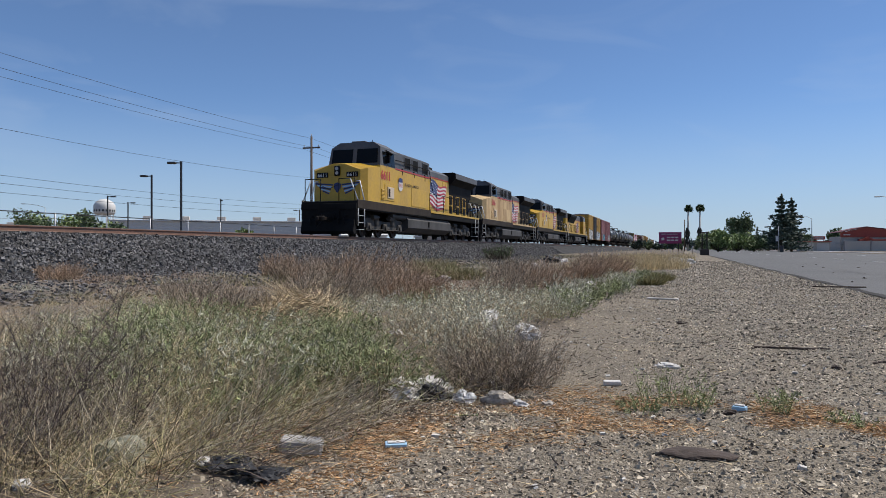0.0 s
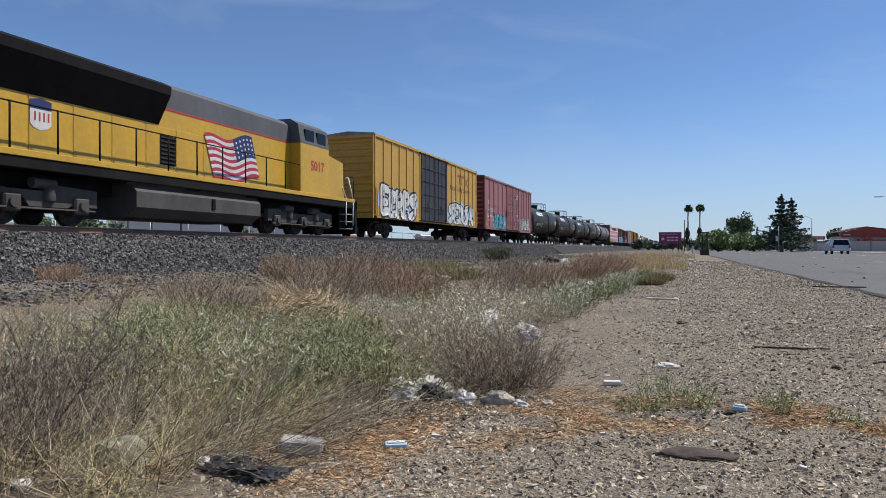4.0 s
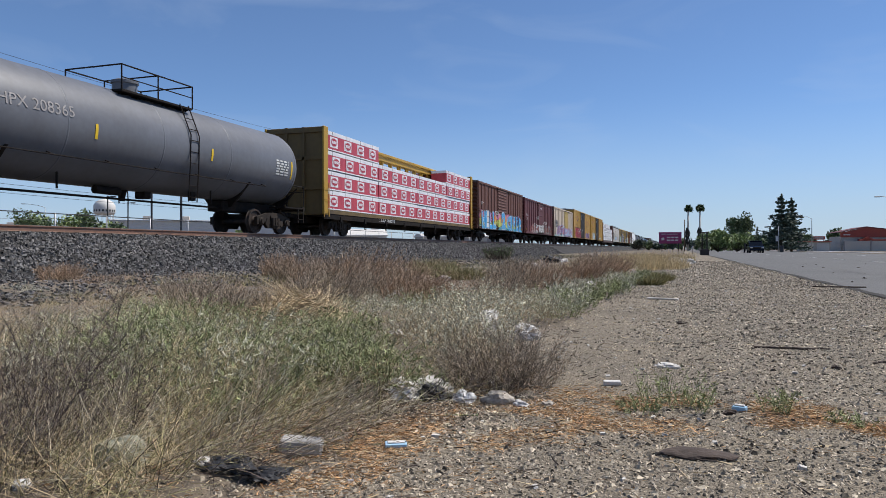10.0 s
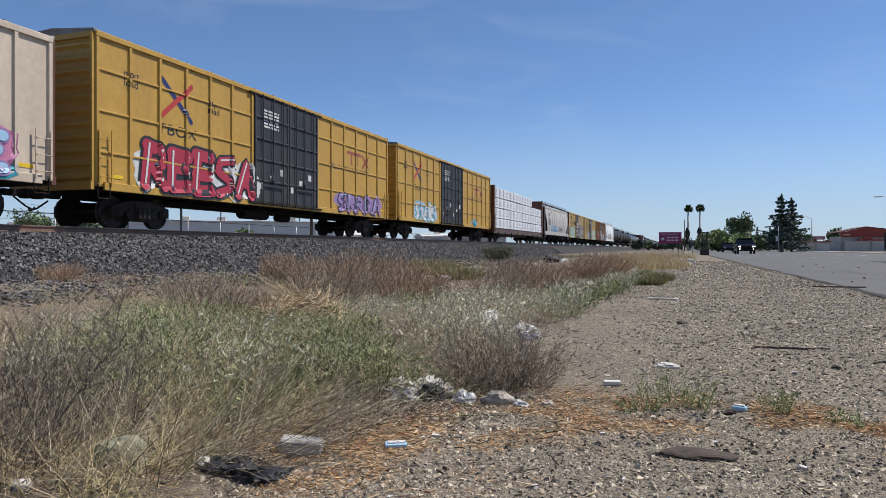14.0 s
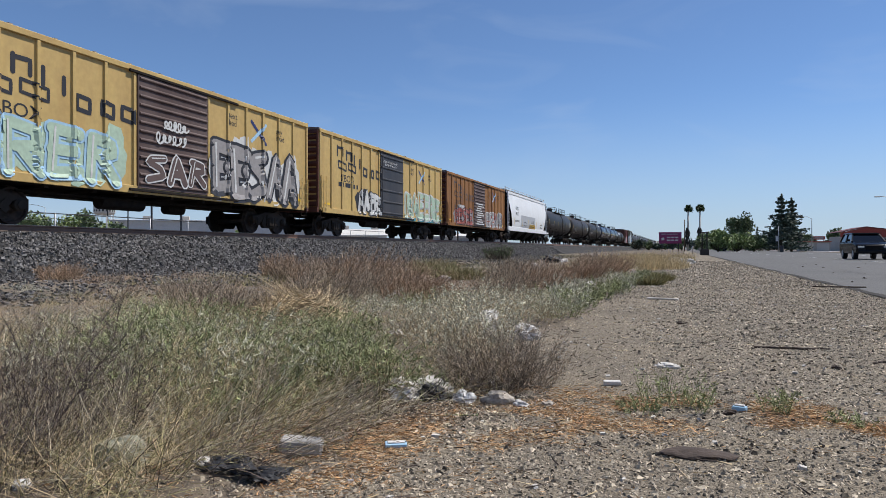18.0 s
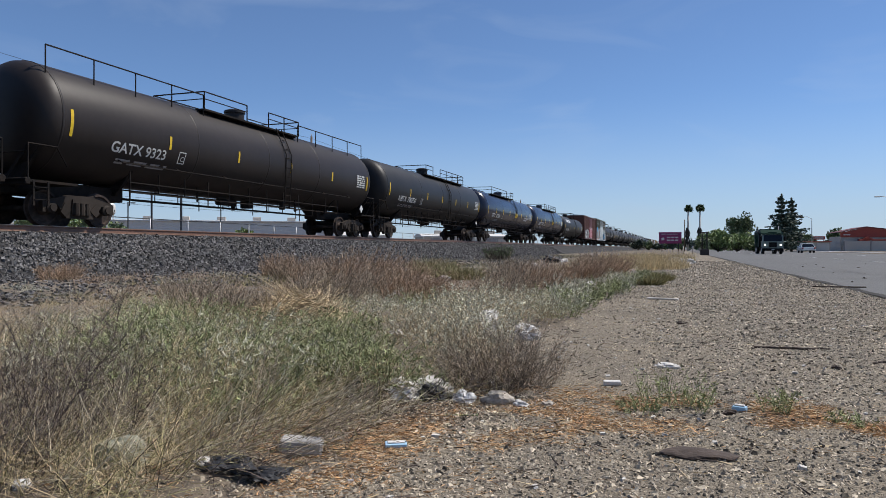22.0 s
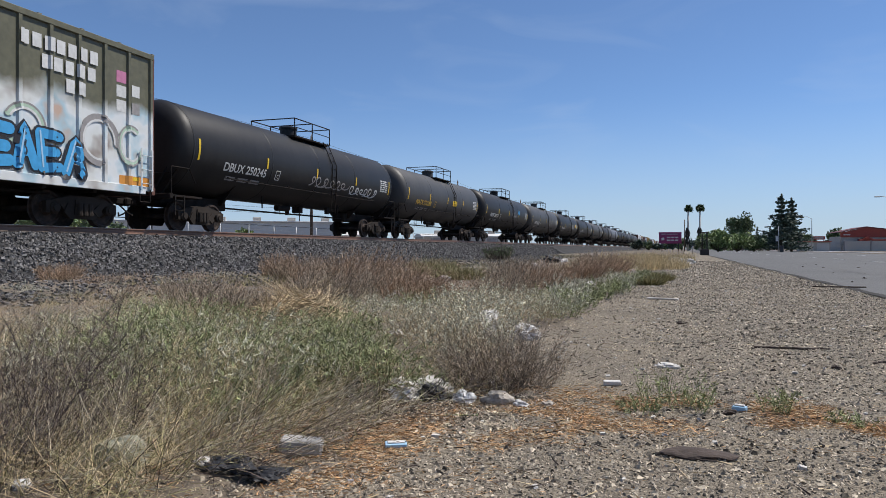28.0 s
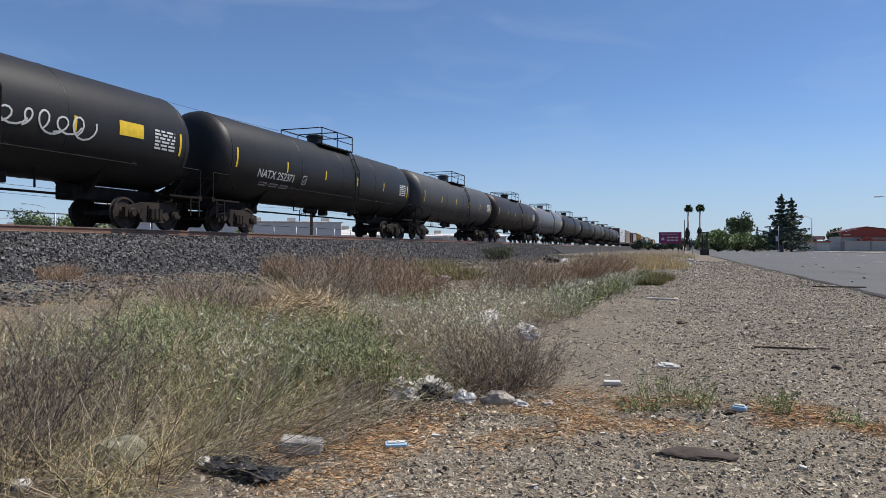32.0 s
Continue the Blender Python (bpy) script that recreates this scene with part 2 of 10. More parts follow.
M["cream"] = rolling("faded_cream", (0.58, 0.485, 0.375), (0.4, 0.31, 0.23), 0.65, 0.55)
M["straw"] = rolling("straw_yellow_door", (0.42, 0.302, 0.0756), (0.286, 0.185, 0.0588), 0.6, 0.5)
M["ttx_yellow"] = rolling("boxcar_yellow", (0.487, 0.286, 0.0504), (0.336, 0.185, 0.042), 0.55, 0.4)
M["rbox_yellow"] = rolling("weathered_yellow", (0.538, 0.378, 0.134), (0.353, 0.202, 0.0672), 0.6, 0.5)
M["rbox_rust"] = rolling("rusted_yellow", (0.286, 0.126, 0.0294), (0.134, 0.0546, 0.0252), 0.75, 0.9, 0.8)
M["door_black"] = rolling("door_black", (0.025, 0.025, 0.03), (0.07, 0.06, 0.055), 0.55, 0.6)
M["door_brown"] = rolling("door_dark_brown", (0.07, 0.04, 0.035), (0.16, 0.12, 0.11), 0.7, 0.6)
M["olive"] = rolling("olive_grey", (0.14, 0.125, 0.08), (0.22, 0.2, 0.15), 0.65, 0.6)
M["hopper_grey"] = rolling("hopper_grey", (0.47, 0.445, 0.412), (0.286, 0.26, 0.235), 0.65, 0.75)
M["hopper_white"] = rolling("hopper_white", (0.75, 0.76, 0.76), (0.6, 0.59, 0.57), 0.45, 0.4)
M["patch_grey"] = rolling("patch_grey", (0.42, 0.43, 0.45), (0.5, 0.5, 0.5), 0.5, 0.3)
M["beam_yellow"] = rolling("centre_beam_yellow", (0.42, 0.252, 0.0336), (0.252, 0.151, 0.042), 0.6, 0.5)
# grime on the yellow, darkened further for the shade on the bulkheads
M["beam_grime_shade"] = rolling("grimy_yellow", (0.15, 0.1, 0.035), (0.07, 0.05, 0.03), 0.75, 0.9)
M["roof_galv"] = rolling("roof_metal", (0.3, 0.29, 0.28), (0.2, 0.13, 0.09), 0.6, 0.7)
M["wrap_white"] = solid("lumber_wrap_white", (0.78, 0.78, 0.79), 0.45, vary=0.06, grain=5, big=1.4, bump=1.0, second=(0.6, 0.61, 0.64), amount=0.8, bump_scale=3)
M["wrap_red"] = solid("lumber_wrap_red", (0.5, 0.05, 0.07), 0.4, vary=0.12, grain=5, big=1.4, bump=1.0, second=(0.36, 0.04, 0.06), amount=0.9, bump_scale=3)
M["lumber_end"] = solid("lumber_end", (0.55, 0.42, 0.27), 0.8, vary=0.2, grain=30)
for nm, c in {"reflect": (0.75, 0.5, 0.02), "sky_blue": (0.05, 0.32, 0.62), "pale_blue": (0.35, 0.55, 0.72), "mint": (0.42, 0.55, 0.42), "pink": (0.55, 0.2, 0.34), "mauve": (0.3, 0.2, 0.4), "orange": (0.6, 0.25, 0.04), "lime": (0.5, 0.55, 0.12), "ink": (0.02, 0.02, 0.025), "chalk": (0.62, 0.62, 0.6), "dust_grey": (0.3, 0.28, 0.27), "crimson": (0.4, 0.03, 0.06), "gold": (0.6, 0.38, 0.05), "teal": (0.04, 0.28, 0.36), "dull_red": (0.3, 0.07, 0.05)}.items():
    M[nm] = solid(nm + "_paint", c, 0.55, vary=0.12, grain=9, big=1.5, bump=0.02, amount=0.3)


def sprayed(name, base, edge, rough, metal=0.0):
    """Old paint, sprayed over from below with soft pale colours."""
    m = solid(name, base, rough, metal=metal, vary=0.2, grain=6, big=0.8, bump=0.15)
    nt = m.node_tree
    n, l = nt.nodes, nt.links
    b = n["Principled BSDF"]
    under = b.inputs["Base Color"].links[0].from_socket
    tc = n.new("ShaderNodeTexCoord")
    xyz = n.new("ShaderNodeSeparateXYZ")
    l.new(tc.outputs["Object"], xyz.inputs["Vector"])
    wob = n.new("ShaderNodeTexNoise")
    wob.inputs["Scale"].default_value, wob.inputs["Detail"].default_value = 0.7, 5
    l.new(tc.outputs["Object"], wob.inputs["Vector"])
    add = n.new("ShaderNodeMath")
    add.operation = "MULTIPLY_ADD"
    add.inputs[1].default_value = 1.2
    l.new(wob.outputs["Fac"], add.inputs[0])
    l.new(xyz.outputs["Z"], add.inputs[2])
    mask = n.new("ShaderNodeMapRange")
    mask.inputs["From Min"].default_value, mask.inputs["From Max"].default_value = edge + 0.75, edge + 0.35
    l.new(add.outputs["Value"], mask.inputs["Value"])
    tint = n.new("ShaderNodeTexNoise")
    tint.inputs["Scale"].default_value, tint.inputs["Detail"].default_value = 0.9, 3
    l.new(tc.outputs["Object"], tint.inputs["Vector"])
    ramp = n.new("ShaderNodeValToRGB")
    for pos, col in ((0.3, (0.25, 0.2, 0.17, 1)), (0.42, (0.62, 0.63, 0.6, 1)), (0.52, (0.66, 0.68, 0.68, 1)), (0.62, (0.38, 0.52, 0.58, 1)), (0.72, (0.5, 0.36, 0.28, 1))):
        e = ramp.color_ramp.elements.new(pos)
        e.color = col
    ramp.color_ramp.elements.remove(ramp.color_ramp.elements[0])
    ramp.color_ramp.elements.remove(ramp.color_ramp.elements[-1])
    l.new(tint.outputs["Fac"], ramp.inputs["Fac"])
    mix = n.new("ShaderNodeMix")
    mix.data_type = "RGBA"
    l.new(mask.outputs["Result"], mix.inputs["Factor"])
    l.new(under, mix.inputs["A"])
    l.new(ramp.outputs["Color"], mix.inputs["B"])
    l.new(mix.outputs["Result"], b.inputs["Base Color"])
    return m


M["peach"] = solid("peach_paint", (0.5, 0.3, 0.2), 0.5, vary=0.2)
M["sprayed"] = sprayed("sprayed_olive_paint", (0.12, 0.115, 0.07), 3.35, 0.5)
M["sprayed_door"] = sprayed("sprayed_olive_door_paint", (0.1, 0.095, 0.08), 3.7, 0.35, 0.3)
# ---- setting ----
def hump(x):
    """Height of the land across the track."""
    if x < -21: return 0.35
    if x < -17.7: return 0.35 + (x + 21) / 3.3 * 0.67
    if x < -14.3: return 1.02
    if x < -12.6: return 1.02 - (x + 14.3) / 1.7 * 0.98
    if x < -1.2: return 0.04 - 0.05 * math.sin((x + 12.6) / 11.4 * math.pi)
    if x < 2.7: return 0.0
    if x < 24: return -0.03
    return 0.1


def relief(x, y):
    """The land's true height: the bank, gentle swells, and small bumps near the shoulder."""
    h = hump(x)
    if -12.6 < x < 2.7 and y < 80:
        h += 0.05 * (noise.noise((x * 0.35, y * 0.35, 3.0))) + 0.018 * noise.noise((x * 1.3, y * 1.3, 8.0))
        if y < 9 and x > -6:
            h += 0.009 * noise.noise((x * 5.0, y * 5.0, 4.0))
    elif x < -12.4 and y < 120:
        h += 0.03 * noise.noise((x * 1.5, y * 1.5, 1.0))
    return h


def spaced(stretches):
    out = []
    for a, b, step in stretches:
        out += [a + step * i for i in range(int(round((b - a) / step)))]
    return out


GX = [-3000, -900, -300, -120, -60, -30, -22, -21, -19, -17.7, -16.5, -15.2] + spaced(((-14.3, -12.6, 0.17), (-12.6, -6.0, 0.3), (-6.0, 2.7, 0.1))) + [2.7, 2.75, 2.9, 5, 12, 23.8, 24.0, 24.02, 30, 60, 150, 500, 3000]
GY = [-900, -200, -60, -20, -8, -3] + spaced(((-2.0, 1.0, 0.25), (1.0, 9.0, 0.1), (9.0, 14.0, 0.25)))
while GY[-1] < 4000:
    GY.append(GY[-1] + max(0.3, (GY[-1] - 8) * 0.06))
GX, GY = np.array(sorted(set(round(x, 3) for x in GX))), np.array(GY)
GZ = np.array([[relief(float(x), float(y)) for x in GX] for y in GY])


def heights(xy):
    """Height of the ground sheet at many places."""
    x, y = np.asarray(xy, float)[:, 0], np.asarray(xy, float)[:, 1]
    i = np.clip(np.searchsorted(GX, x) - 1, 0, len(GX) - 2)
    j = np.clip(np.searchsorted(GY, y) - 1, 0, len(GY) - 2)
    u, v = (x - GX[i]) / (GX[i + 1] - GX[i]), (y - GY[j]) / (GY[j + 1] - GY[j])
    return (GZ[j, i] * (1 - u) + GZ[j, i + 1] * u) * (1 - v) + (GZ[j + 1, i] * (1 - u) + GZ[j + 1, i + 1] * u) * v


def land(x, y):
    return float(heights([(x, y)])[0])


def verge(y):
    """Where the brush ends and the gravel begins."""
    return np.interp(y, [0, 1.5, 3.2, 5, 8.4, 14, 33, 60], [-1.0, -1.15, -0.65, -1.05, -0.95, -0.35, 0.4, 1.0])


def ground_sheet():
    s = Shape()
    n = len(GX)
    s.v = [(float(x), float(y), float(GZ[j, i])) for j, y in enumerate(GY) for i, x in enumerate(GX)]
    s.f = [(j * n + i, j * n + i + 1, (j + 1) * n + i + 1, (j + 1) * n + i) for j in range(len(GY) - 1) for i in range(n - 1)]
    def zone(f):
        x = sum(s.v[i][0] for i in f) / 4
        y = sum(s.v[i][1] for i in f) / 4
        x += (0.35 * noise.noise((x * 0.8, y * 0.8, 0.0)) + 0.2 * noise.noise((x * 3.1, y * 3.1, 2.0))) * (1 if y < 60 else 0)
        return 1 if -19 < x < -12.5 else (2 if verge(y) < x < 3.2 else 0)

    s.m, s.s = [zone(f) for f in s.f], [True] * len(s.f)
    return s


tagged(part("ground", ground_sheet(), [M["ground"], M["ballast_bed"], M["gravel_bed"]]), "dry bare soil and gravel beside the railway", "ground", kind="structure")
s = Shape()
road_edge = lambda y: 2.75 + 0.12 * noise.noise((0.0, y * 0.5, 2.0)) + 0.05 * noise.noise((0.0, y * 2.3, 5.0))
ys = [-30 + 0.4 * i for i in range(0, 240)] + [66 + 20 * i for i in range(1, 60)]
s.v = [p for y in ys for p in ((road_edge(y), y, -0.012), (road_edge(y) + 0.07 + 0.05 * noise.noise((3.0, y * 1.7, 0.0)), y, 0.009), (12, y, 0.01), (23.9, y, -0.01))]
s.f = [(4 * j + i, 4 * j + i + 1, 4 * j + i + 5, 4 * j + i + 4) for j in range(len(ys) - 1) for i in range(3)]
s.m, s.s = [1, 0, 0] * (len(s.f) // 3), [False] * len(s.f)
tagged(part("road", s, [M["asphalt"], M["asphalt_edge"]]), "worn grey asphalt road with a ragged edge", "road", kind="structure")

# track
for side in (-0.755, 0.755):
    s = Shape()
    prof = [(-0.075, -0.18), (0.075, -0.18), (0.075, -0.165), (0.012, -0.14), (0.012, -0.05), (0.037, -0.035), (0.037, -0.004), (-0.037, -0.004), (-0.037, -0.035), (-0.012, -0.05), (-0.012, -0.14), (-0.075, -0.165)]
    s.prism([(p + TRACK_X + side, q + RAIL_Z) for p, q in prof], "y", -800, 1600)
    r = part("rail", s, M["rail"])
    tagged(r, "rusty steel rail with a polished running face", "rail", "rails of the track", "structure")
    part("railhead", Shape().box(TRACK_X + side - 0.03, -800, RAIL_Z - 0.004, TRACK_X + side + 0.03, 1600, RAIL_Z), M["rail_top"], r)
# ---- loose stuff on the ground ----
def raw_mesh(name, verts, faces, mats, smooth=False):
    """A mesh from arrays: verts (n, 3); faces, a list of arrays (m, 3) or (m, 4)."""
    me = bpy.data.meshes.new(name)
    me.vertices.add(len(verts))
    me.vertices.foreach_set("co", np.asarray(verts, np.float32).ravel())
    idx = np.concatenate([f.ravel() for f in faces]).astype(np.int32)
    tot = np.concatenate([np.full(len(f), f.shape[1], np.int32) for f in faces])
    me.loops.add(len(idx))
    me.loops.foreach_set("vertex_index", idx)
    me.polygons.add(len(tot))
    me.polygons.foreach_set("loop_start", np.concatenate([[0], np.cumsum(tot)[:-1]]).astype(np.int32))
    me.polygons.foreach_set("loop_total", tot)
    me.polygons.foreach_set("use_smooth", np.full(len(tot), smooth))
    me.materials.append(mats)
    me.update(calc_edges=True)
    me.validate()
    return me


RNG = np.random.default_rng(7)
CUBE_V = np.array([(x, y, z) for x in (-1, 1) for y in (-1, 1) for z in (-1, 1)], float)
CUBE_F = np.array([(0, 1, 3, 2), (4, 6, 7, 5), (0, 4, 5, 1), (2, 3, 7, 6), (1, 5, 7, 3)])


def stones(name, xy, z, size, mat, label, category, flat=0.65, sink=0.25):
    n = len(xy)
    v = CUBE_V[None] * (0.72 + 0.5 * RNG.random((n, 8, 3)) - 0.1)
    v = v * (np.stack([RNG.uniform(0.6, 1.3, n), RNG.uniform(0.6, 1.1, n), RNG.uniform(0.35, 1.0, n) * flat], 1) * size[:, None] / 2)[:, None]
    a, t = RNG.uniform(0, 6.28, n), RNG.normal(0, 0.35, n)
    ca, sa, ct, st = np.cos(a), np.sin(a), np.cos(t), np.sin(t)
    x, y, zz = v[..., 0], v[..., 1], v[..., 2]
    y2, z2 = y * ct[:, None] - zz * st[:, None], y * st[:, None] + zz * ct[:, None]
    v = np.stack([x * ca[:, None] - y2 * sa[:, None] + xy[:, :1], x * sa[:, None] + y2 * ca[:, None] + xy[:, 1:], z2 + (z + size * flat * (0.5 - sink))[:, None]], -1)
    f = (CUBE_F[None] + 8 * np.arange(n)[:, None, None]).reshape(-1, 4)
    return tagged(new(name, raw_mesh(name, v.reshape(-1, 3), [f], mat)), label, category, kind="stuff")


WEDGE_V = np.array([(-1, -1, -1), (1, -1, -1), (1, 1, -1), (-1, 1, -1), (-0.45, 0, 1), (0.45, 0, 1)], float)


def chips(name, xy, z, size, mat, label, category, flat=0.6, tumble=0.0):
    """Sharp little chips of stone, half sunk."""
    n = len(xy)
    v = WEDGE_V[None] * (0.6 + 0.6 * RNG.random((n, 6, 3)))
    v[:, 4:, 1] += RNG.normal(0, 0.5, (n, 2))
    b = RNG.normal(0, tumble, n)[:, None]
    v[..., 1], v[..., 2] = v[..., 1] * np.cos(b) - v[..., 2] * np.sin(b), v[..., 1] * np.sin(b) + v[..., 2] * np.cos(b)
    v = v * (np.stack([RNG.uniform(0.7, 1.5, n), RNG.uniform(0.6, 1.0, n), RNG.uniform(0.35, 1.0, n) * flat], 1) * size[:, None] / 2)[:, None]
    a = RNG.uniform(0, 6.28, n)
    ca, sa = np.cos(a)[:, None], np.sin(a)[:, None]
    x, y = v[..., 0] * ca - v[..., 1] * sa + xy[:, :1], v[..., 0] * sa + v[..., 1] * ca + xy[:, 1:]
    v = np.stack([x, y, v[..., 2] + (z + size * flat * 0.2)[:, None]], -1).reshape(-1, 3)
    k = 6 * np.arange(n)[:, None, None]
    quads = (np.array([(0, 1, 5, 4), (2, 3, 4, 5)])[None] + k).reshape(-1, 4)
    tris = (np.array([(1, 2, 5), (3, 0, 4)])[None] + k).reshape(-1, 3)
    return tagged(new(name, raw_mesh(name, v, [quads, tris], mat)), label, category, kind="stuff")


M["gravel"] = solid("gravel_stone", (0.375, 0.318, 0.24), 0.9, vary=0.25, grain=60, big=2, bump=0.3, space="World", per_island=0.9)
M["pale_stone"] = solid("pale_stone", (0.55, 0.52, 0.48), 0.85, vary=0.15, grain=30, big=6, bump=0.4, second=(0.35, 0.32, 0.29))
# ballast: dense on the shoulder, thinner over the toe
n = 60000
y = 5 + 75 * RNG.random(n) ** 1.5
x = RNG.uniform(-15.1, -12.35, n)
xy = np.stack([x, y], 1)
keep = ~((x > -12.9) & (RNG.random(n) < 0.4))
xy = xy[keep]
chips("ballast", xy, heights(xy), RNG.uniform(0.04, 0.09, len(xy)) * (1 + xy[:, 1] / 120), M["ballast"], "grey crushed-stone ballast of the track", "ballast", 1.1, 0.6)
# scattered pale and dark stones on the soil below it
n = 15000
xy = np.stack([-12.7 + 5.5 * RNG.random(n) ** 1.7, 6 + 60 * RNG.random(n) ** 1.4], 1)
stones("scattered_stones", xy, heights(xy), RNG.uniform(0.025, 0.08, n), M["ballast"], "scattered stones on bare soil", "stones")


n = 230000
y = 1.6 * np.exp(RNG.random(n) * math.log(40 / 1.6))
x = RNG.uniform(-1.6, 3.1, n)
far = verge(y)
keep = (x > far - 0.15 + RNG.normal(0, 0.1, n)) & (x < 2.85 + RNG.normal(0, 0.12, n))
keep &= ~((x < far + 0.75 + RNG.normal(0, 0.15, n)) & (y > 3.3) & (y < 10) & (RNG.random(n) < 0.8))  # a trodden bare strip
xy = np.stack([x, y], 1)[keep]
size = np.exp(RNG.normal(math.log(0.0072), 0.5, len(xy))) * (0.8 + xy[:, 1] / 15)
chips("gravel", xy, heights(xy), np.clip(size, 0.0035, 0.015 + xy[:, 1] * 0.002), M["gravel"], "loose grey gravel on the road shoulder", "gravel", 0.85, 0.35)
n = 500
y = 1.4 * np.exp(RNG.random(n) * math.log(22 / 1.4))
xy = np.stack([RNG.uniform(-2.5, 3.0, n), y], 1)
stones("pale_pebbles", xy, heights(xy), RNG.uniform(0.008, 0.022, n) * (1 + xy[:, 1] / 20), M["pale_stone"], "pale pebbles and chips among the gravel", "pebbles", 0.6, 0.1)

# sleepers under the rails
s = Shape().box(-1.3, -0.11, -0.16, 1.3, 0.11, 0.0, 0.015)
for i in range(150):
    part("tie", s, M["tie"], bpy.data.objects["rail"], at=(TRACK_X, 4 + 0.55 * i, RAIL_Z - 0.18 + 0.02), key="tie")

# cracks and patches in the asphalt, the kerb and the pavement across the road
M["crack"] = solid("tar_crack", (0.075, 0.07, 0.065), 0.8, vary=0.2, space="World")
M["concrete"] = solid("kerb_concrete", (0.42, 0.4, 0.37), 0.85, vary=0.12, grain=12, big=0.6, bump=0.2, space="World", second=(0.3, 0.28, 0.26))
M["line"] = solid("worn_road_paint", (0.6, 0.6, 0.58), 0.7, vary=0.2, grain=20, space="World", second=(0.3, 0.3, 0.3), amount=0.8)
r_ = random.Random(9)
s = Shape()
for x0, y0, dx, n in ((3.4, 9, 0.25, 26), (5.6, 14, -0.1, 40), (7.5, 8, 0.6, 16), (4.6, 20, 0.02, 60), (9.6, 15, 0.0, 70), (13.0, 20, 0.0, 60)):
    x, y = x0, y0
    for i in range(n):
        x2, y2 = x + dx + r_.uniform(-0.12, 0.12), y + 0.7
        s.add([(x - 0.012, y, 0.015), (x + 0.012, y, 0.015), (x2 + 0.012, y2, 0.015), (x2 - 0.012, y2, 0.015)], [(0, 1, 2, 3)])
        x, y = x2, y2
tagged(part("road_cracks", s, M["crack"]), "dark cracks running along the asphalt", "cracks", kind="stuff")
for i in range(34):
    for x in (9.4, 16.6):
        o = part("lane_mark", lambda: Shape().box(-0.05, -1.5, 0, 0.05, 1.5, 0.006), M["line"], bpy.data.objects["road"], at=(x, 12 + 9 * i, 0.016), key="lane_mark")
s = Shape().prism([(23.9, -0.05), (24.0, 0.14), (24.16, 0.15), (24.16, -0.05)], "y", -40, 400)
tagged(part("kerb", s, M["concrete"]), "concrete kerb across the road", "kerb", kind="structure")
r_ = random.Random(3)
slab = Shape().box(-0.9, -0.74, 0, 0.9, 0.74, 0.07, 0.012)
pave = part("pavement", Shape().box(24.16, -40, 0.02, 26.0, 400, 0.08), M["concrete"])
tagged(pave, "concrete pavement along the far kerb", "pavement", kind="structure")
for i in range(120):
    part("paving_slab", slab, M["concrete"], pave, at=(25.08, 10 + 1.5 * i, 0.08), key="slab")
# ---- rolling stock: shared pieces ----
def wheelset():
    s = Shape().tube((-0.95, 0, 0), (0.95, 0, 0), 0.085, 10)
    for k in (-1, 1):
        prof = [(0.68, 0.12), (0.68, 0.16), (0.7, 0.3), (0.685, 0.4), (0.685, 0.485), (0.71, 0.495), (0.725, 0.462), (0.82, 0.455), (0.82, 0.4), (0.775, 0.37), (0.765, 0.2), (0.84, 0.15), (0.84, 0.1)]
        s.lathe([(k * a, r) for a, r in prof], "x", 20)
    return s


def side_frame():
    s = Shape()
    pts = [(-1.13, 0.62), (-1.13, 0.34), (-1.03, 0.34), (-0.98, 0.56), (-0.72, 0.56), (-0.42, 0.2), (0.42, 0.2), (0.72, 0.56), (0.98, 0.56), (1.03, 0.34), (1.13, 0.34), (1.13, 0.62), (0.7, 0.72), (0.36, 0.8), (-0.36, 0.8), (-0.7, 0.72)]
    s.prism(pts, "x", -0.07, 0.07)
    s.prism([(-0.3, 0.3), (0.3, 0.3), (0.26, 0.7), (-0.26, 0.7)], "x", 0.06, 0.11)
    for y in (-0.17, 0, 0.17):
        s.lathe([(0.28, 0.075), (0.33, 0.085), (0.4, 0.075), (0.47, 0.085), (0.54, 0.075), (0.6, 0.08)], "z", 8, centre=(0.13, y, 0.0))
    for y in (-0.88, 0.88):
        s.lathe([(-0.02, 0.15), (0.1, 0.15), (0.13, 0.1), (0.16, 0.1)], "x", 12, centre=(0, y, 0.46))
    s.prism([(-0.62, 0.36), (-0.5, 0.25), (-0.3, 0.42), (-0.5, 0.6)], "x", 0.07, 0.1)
    s.prism([(0.62, 0.36), (0.5, 0.25), (0.3, 0.42), (0.5, 0.6)], "x", 0.07, 0.1)
    return s


def freight_truck(car, y):
    def bolster():
        s = Shape().box(-1.05, -0.22, 0.48, 1.05, 0.22, 0.78, 0.04)
        s.box(-0.8, -0.6, 0.42, 0.8, -0.5, 0.52, 0.02).box(-0.8, 0.5, 0.42, 0.8, 0.6, 0.52, 0.02)
        return s.lathe([(0.78, 0.3), (0.9, 0.3)], "z", 12)

    t = part("truck", bolster, M["truck_cast"], car, at=(0, y, 0), key="bolster")
    for k in (-1, 1):
        part("side_frame", side_frame, M["truck_cast"], t, at=pose(k * 0.99, 0, 0, 0, 0, 0 if k > 0 else 180), key="side_frame")
        part("wheelset", wheelset, M["wheel"], t, at=(0, k * 0.88, 0.457), key="wheelset")
    return t


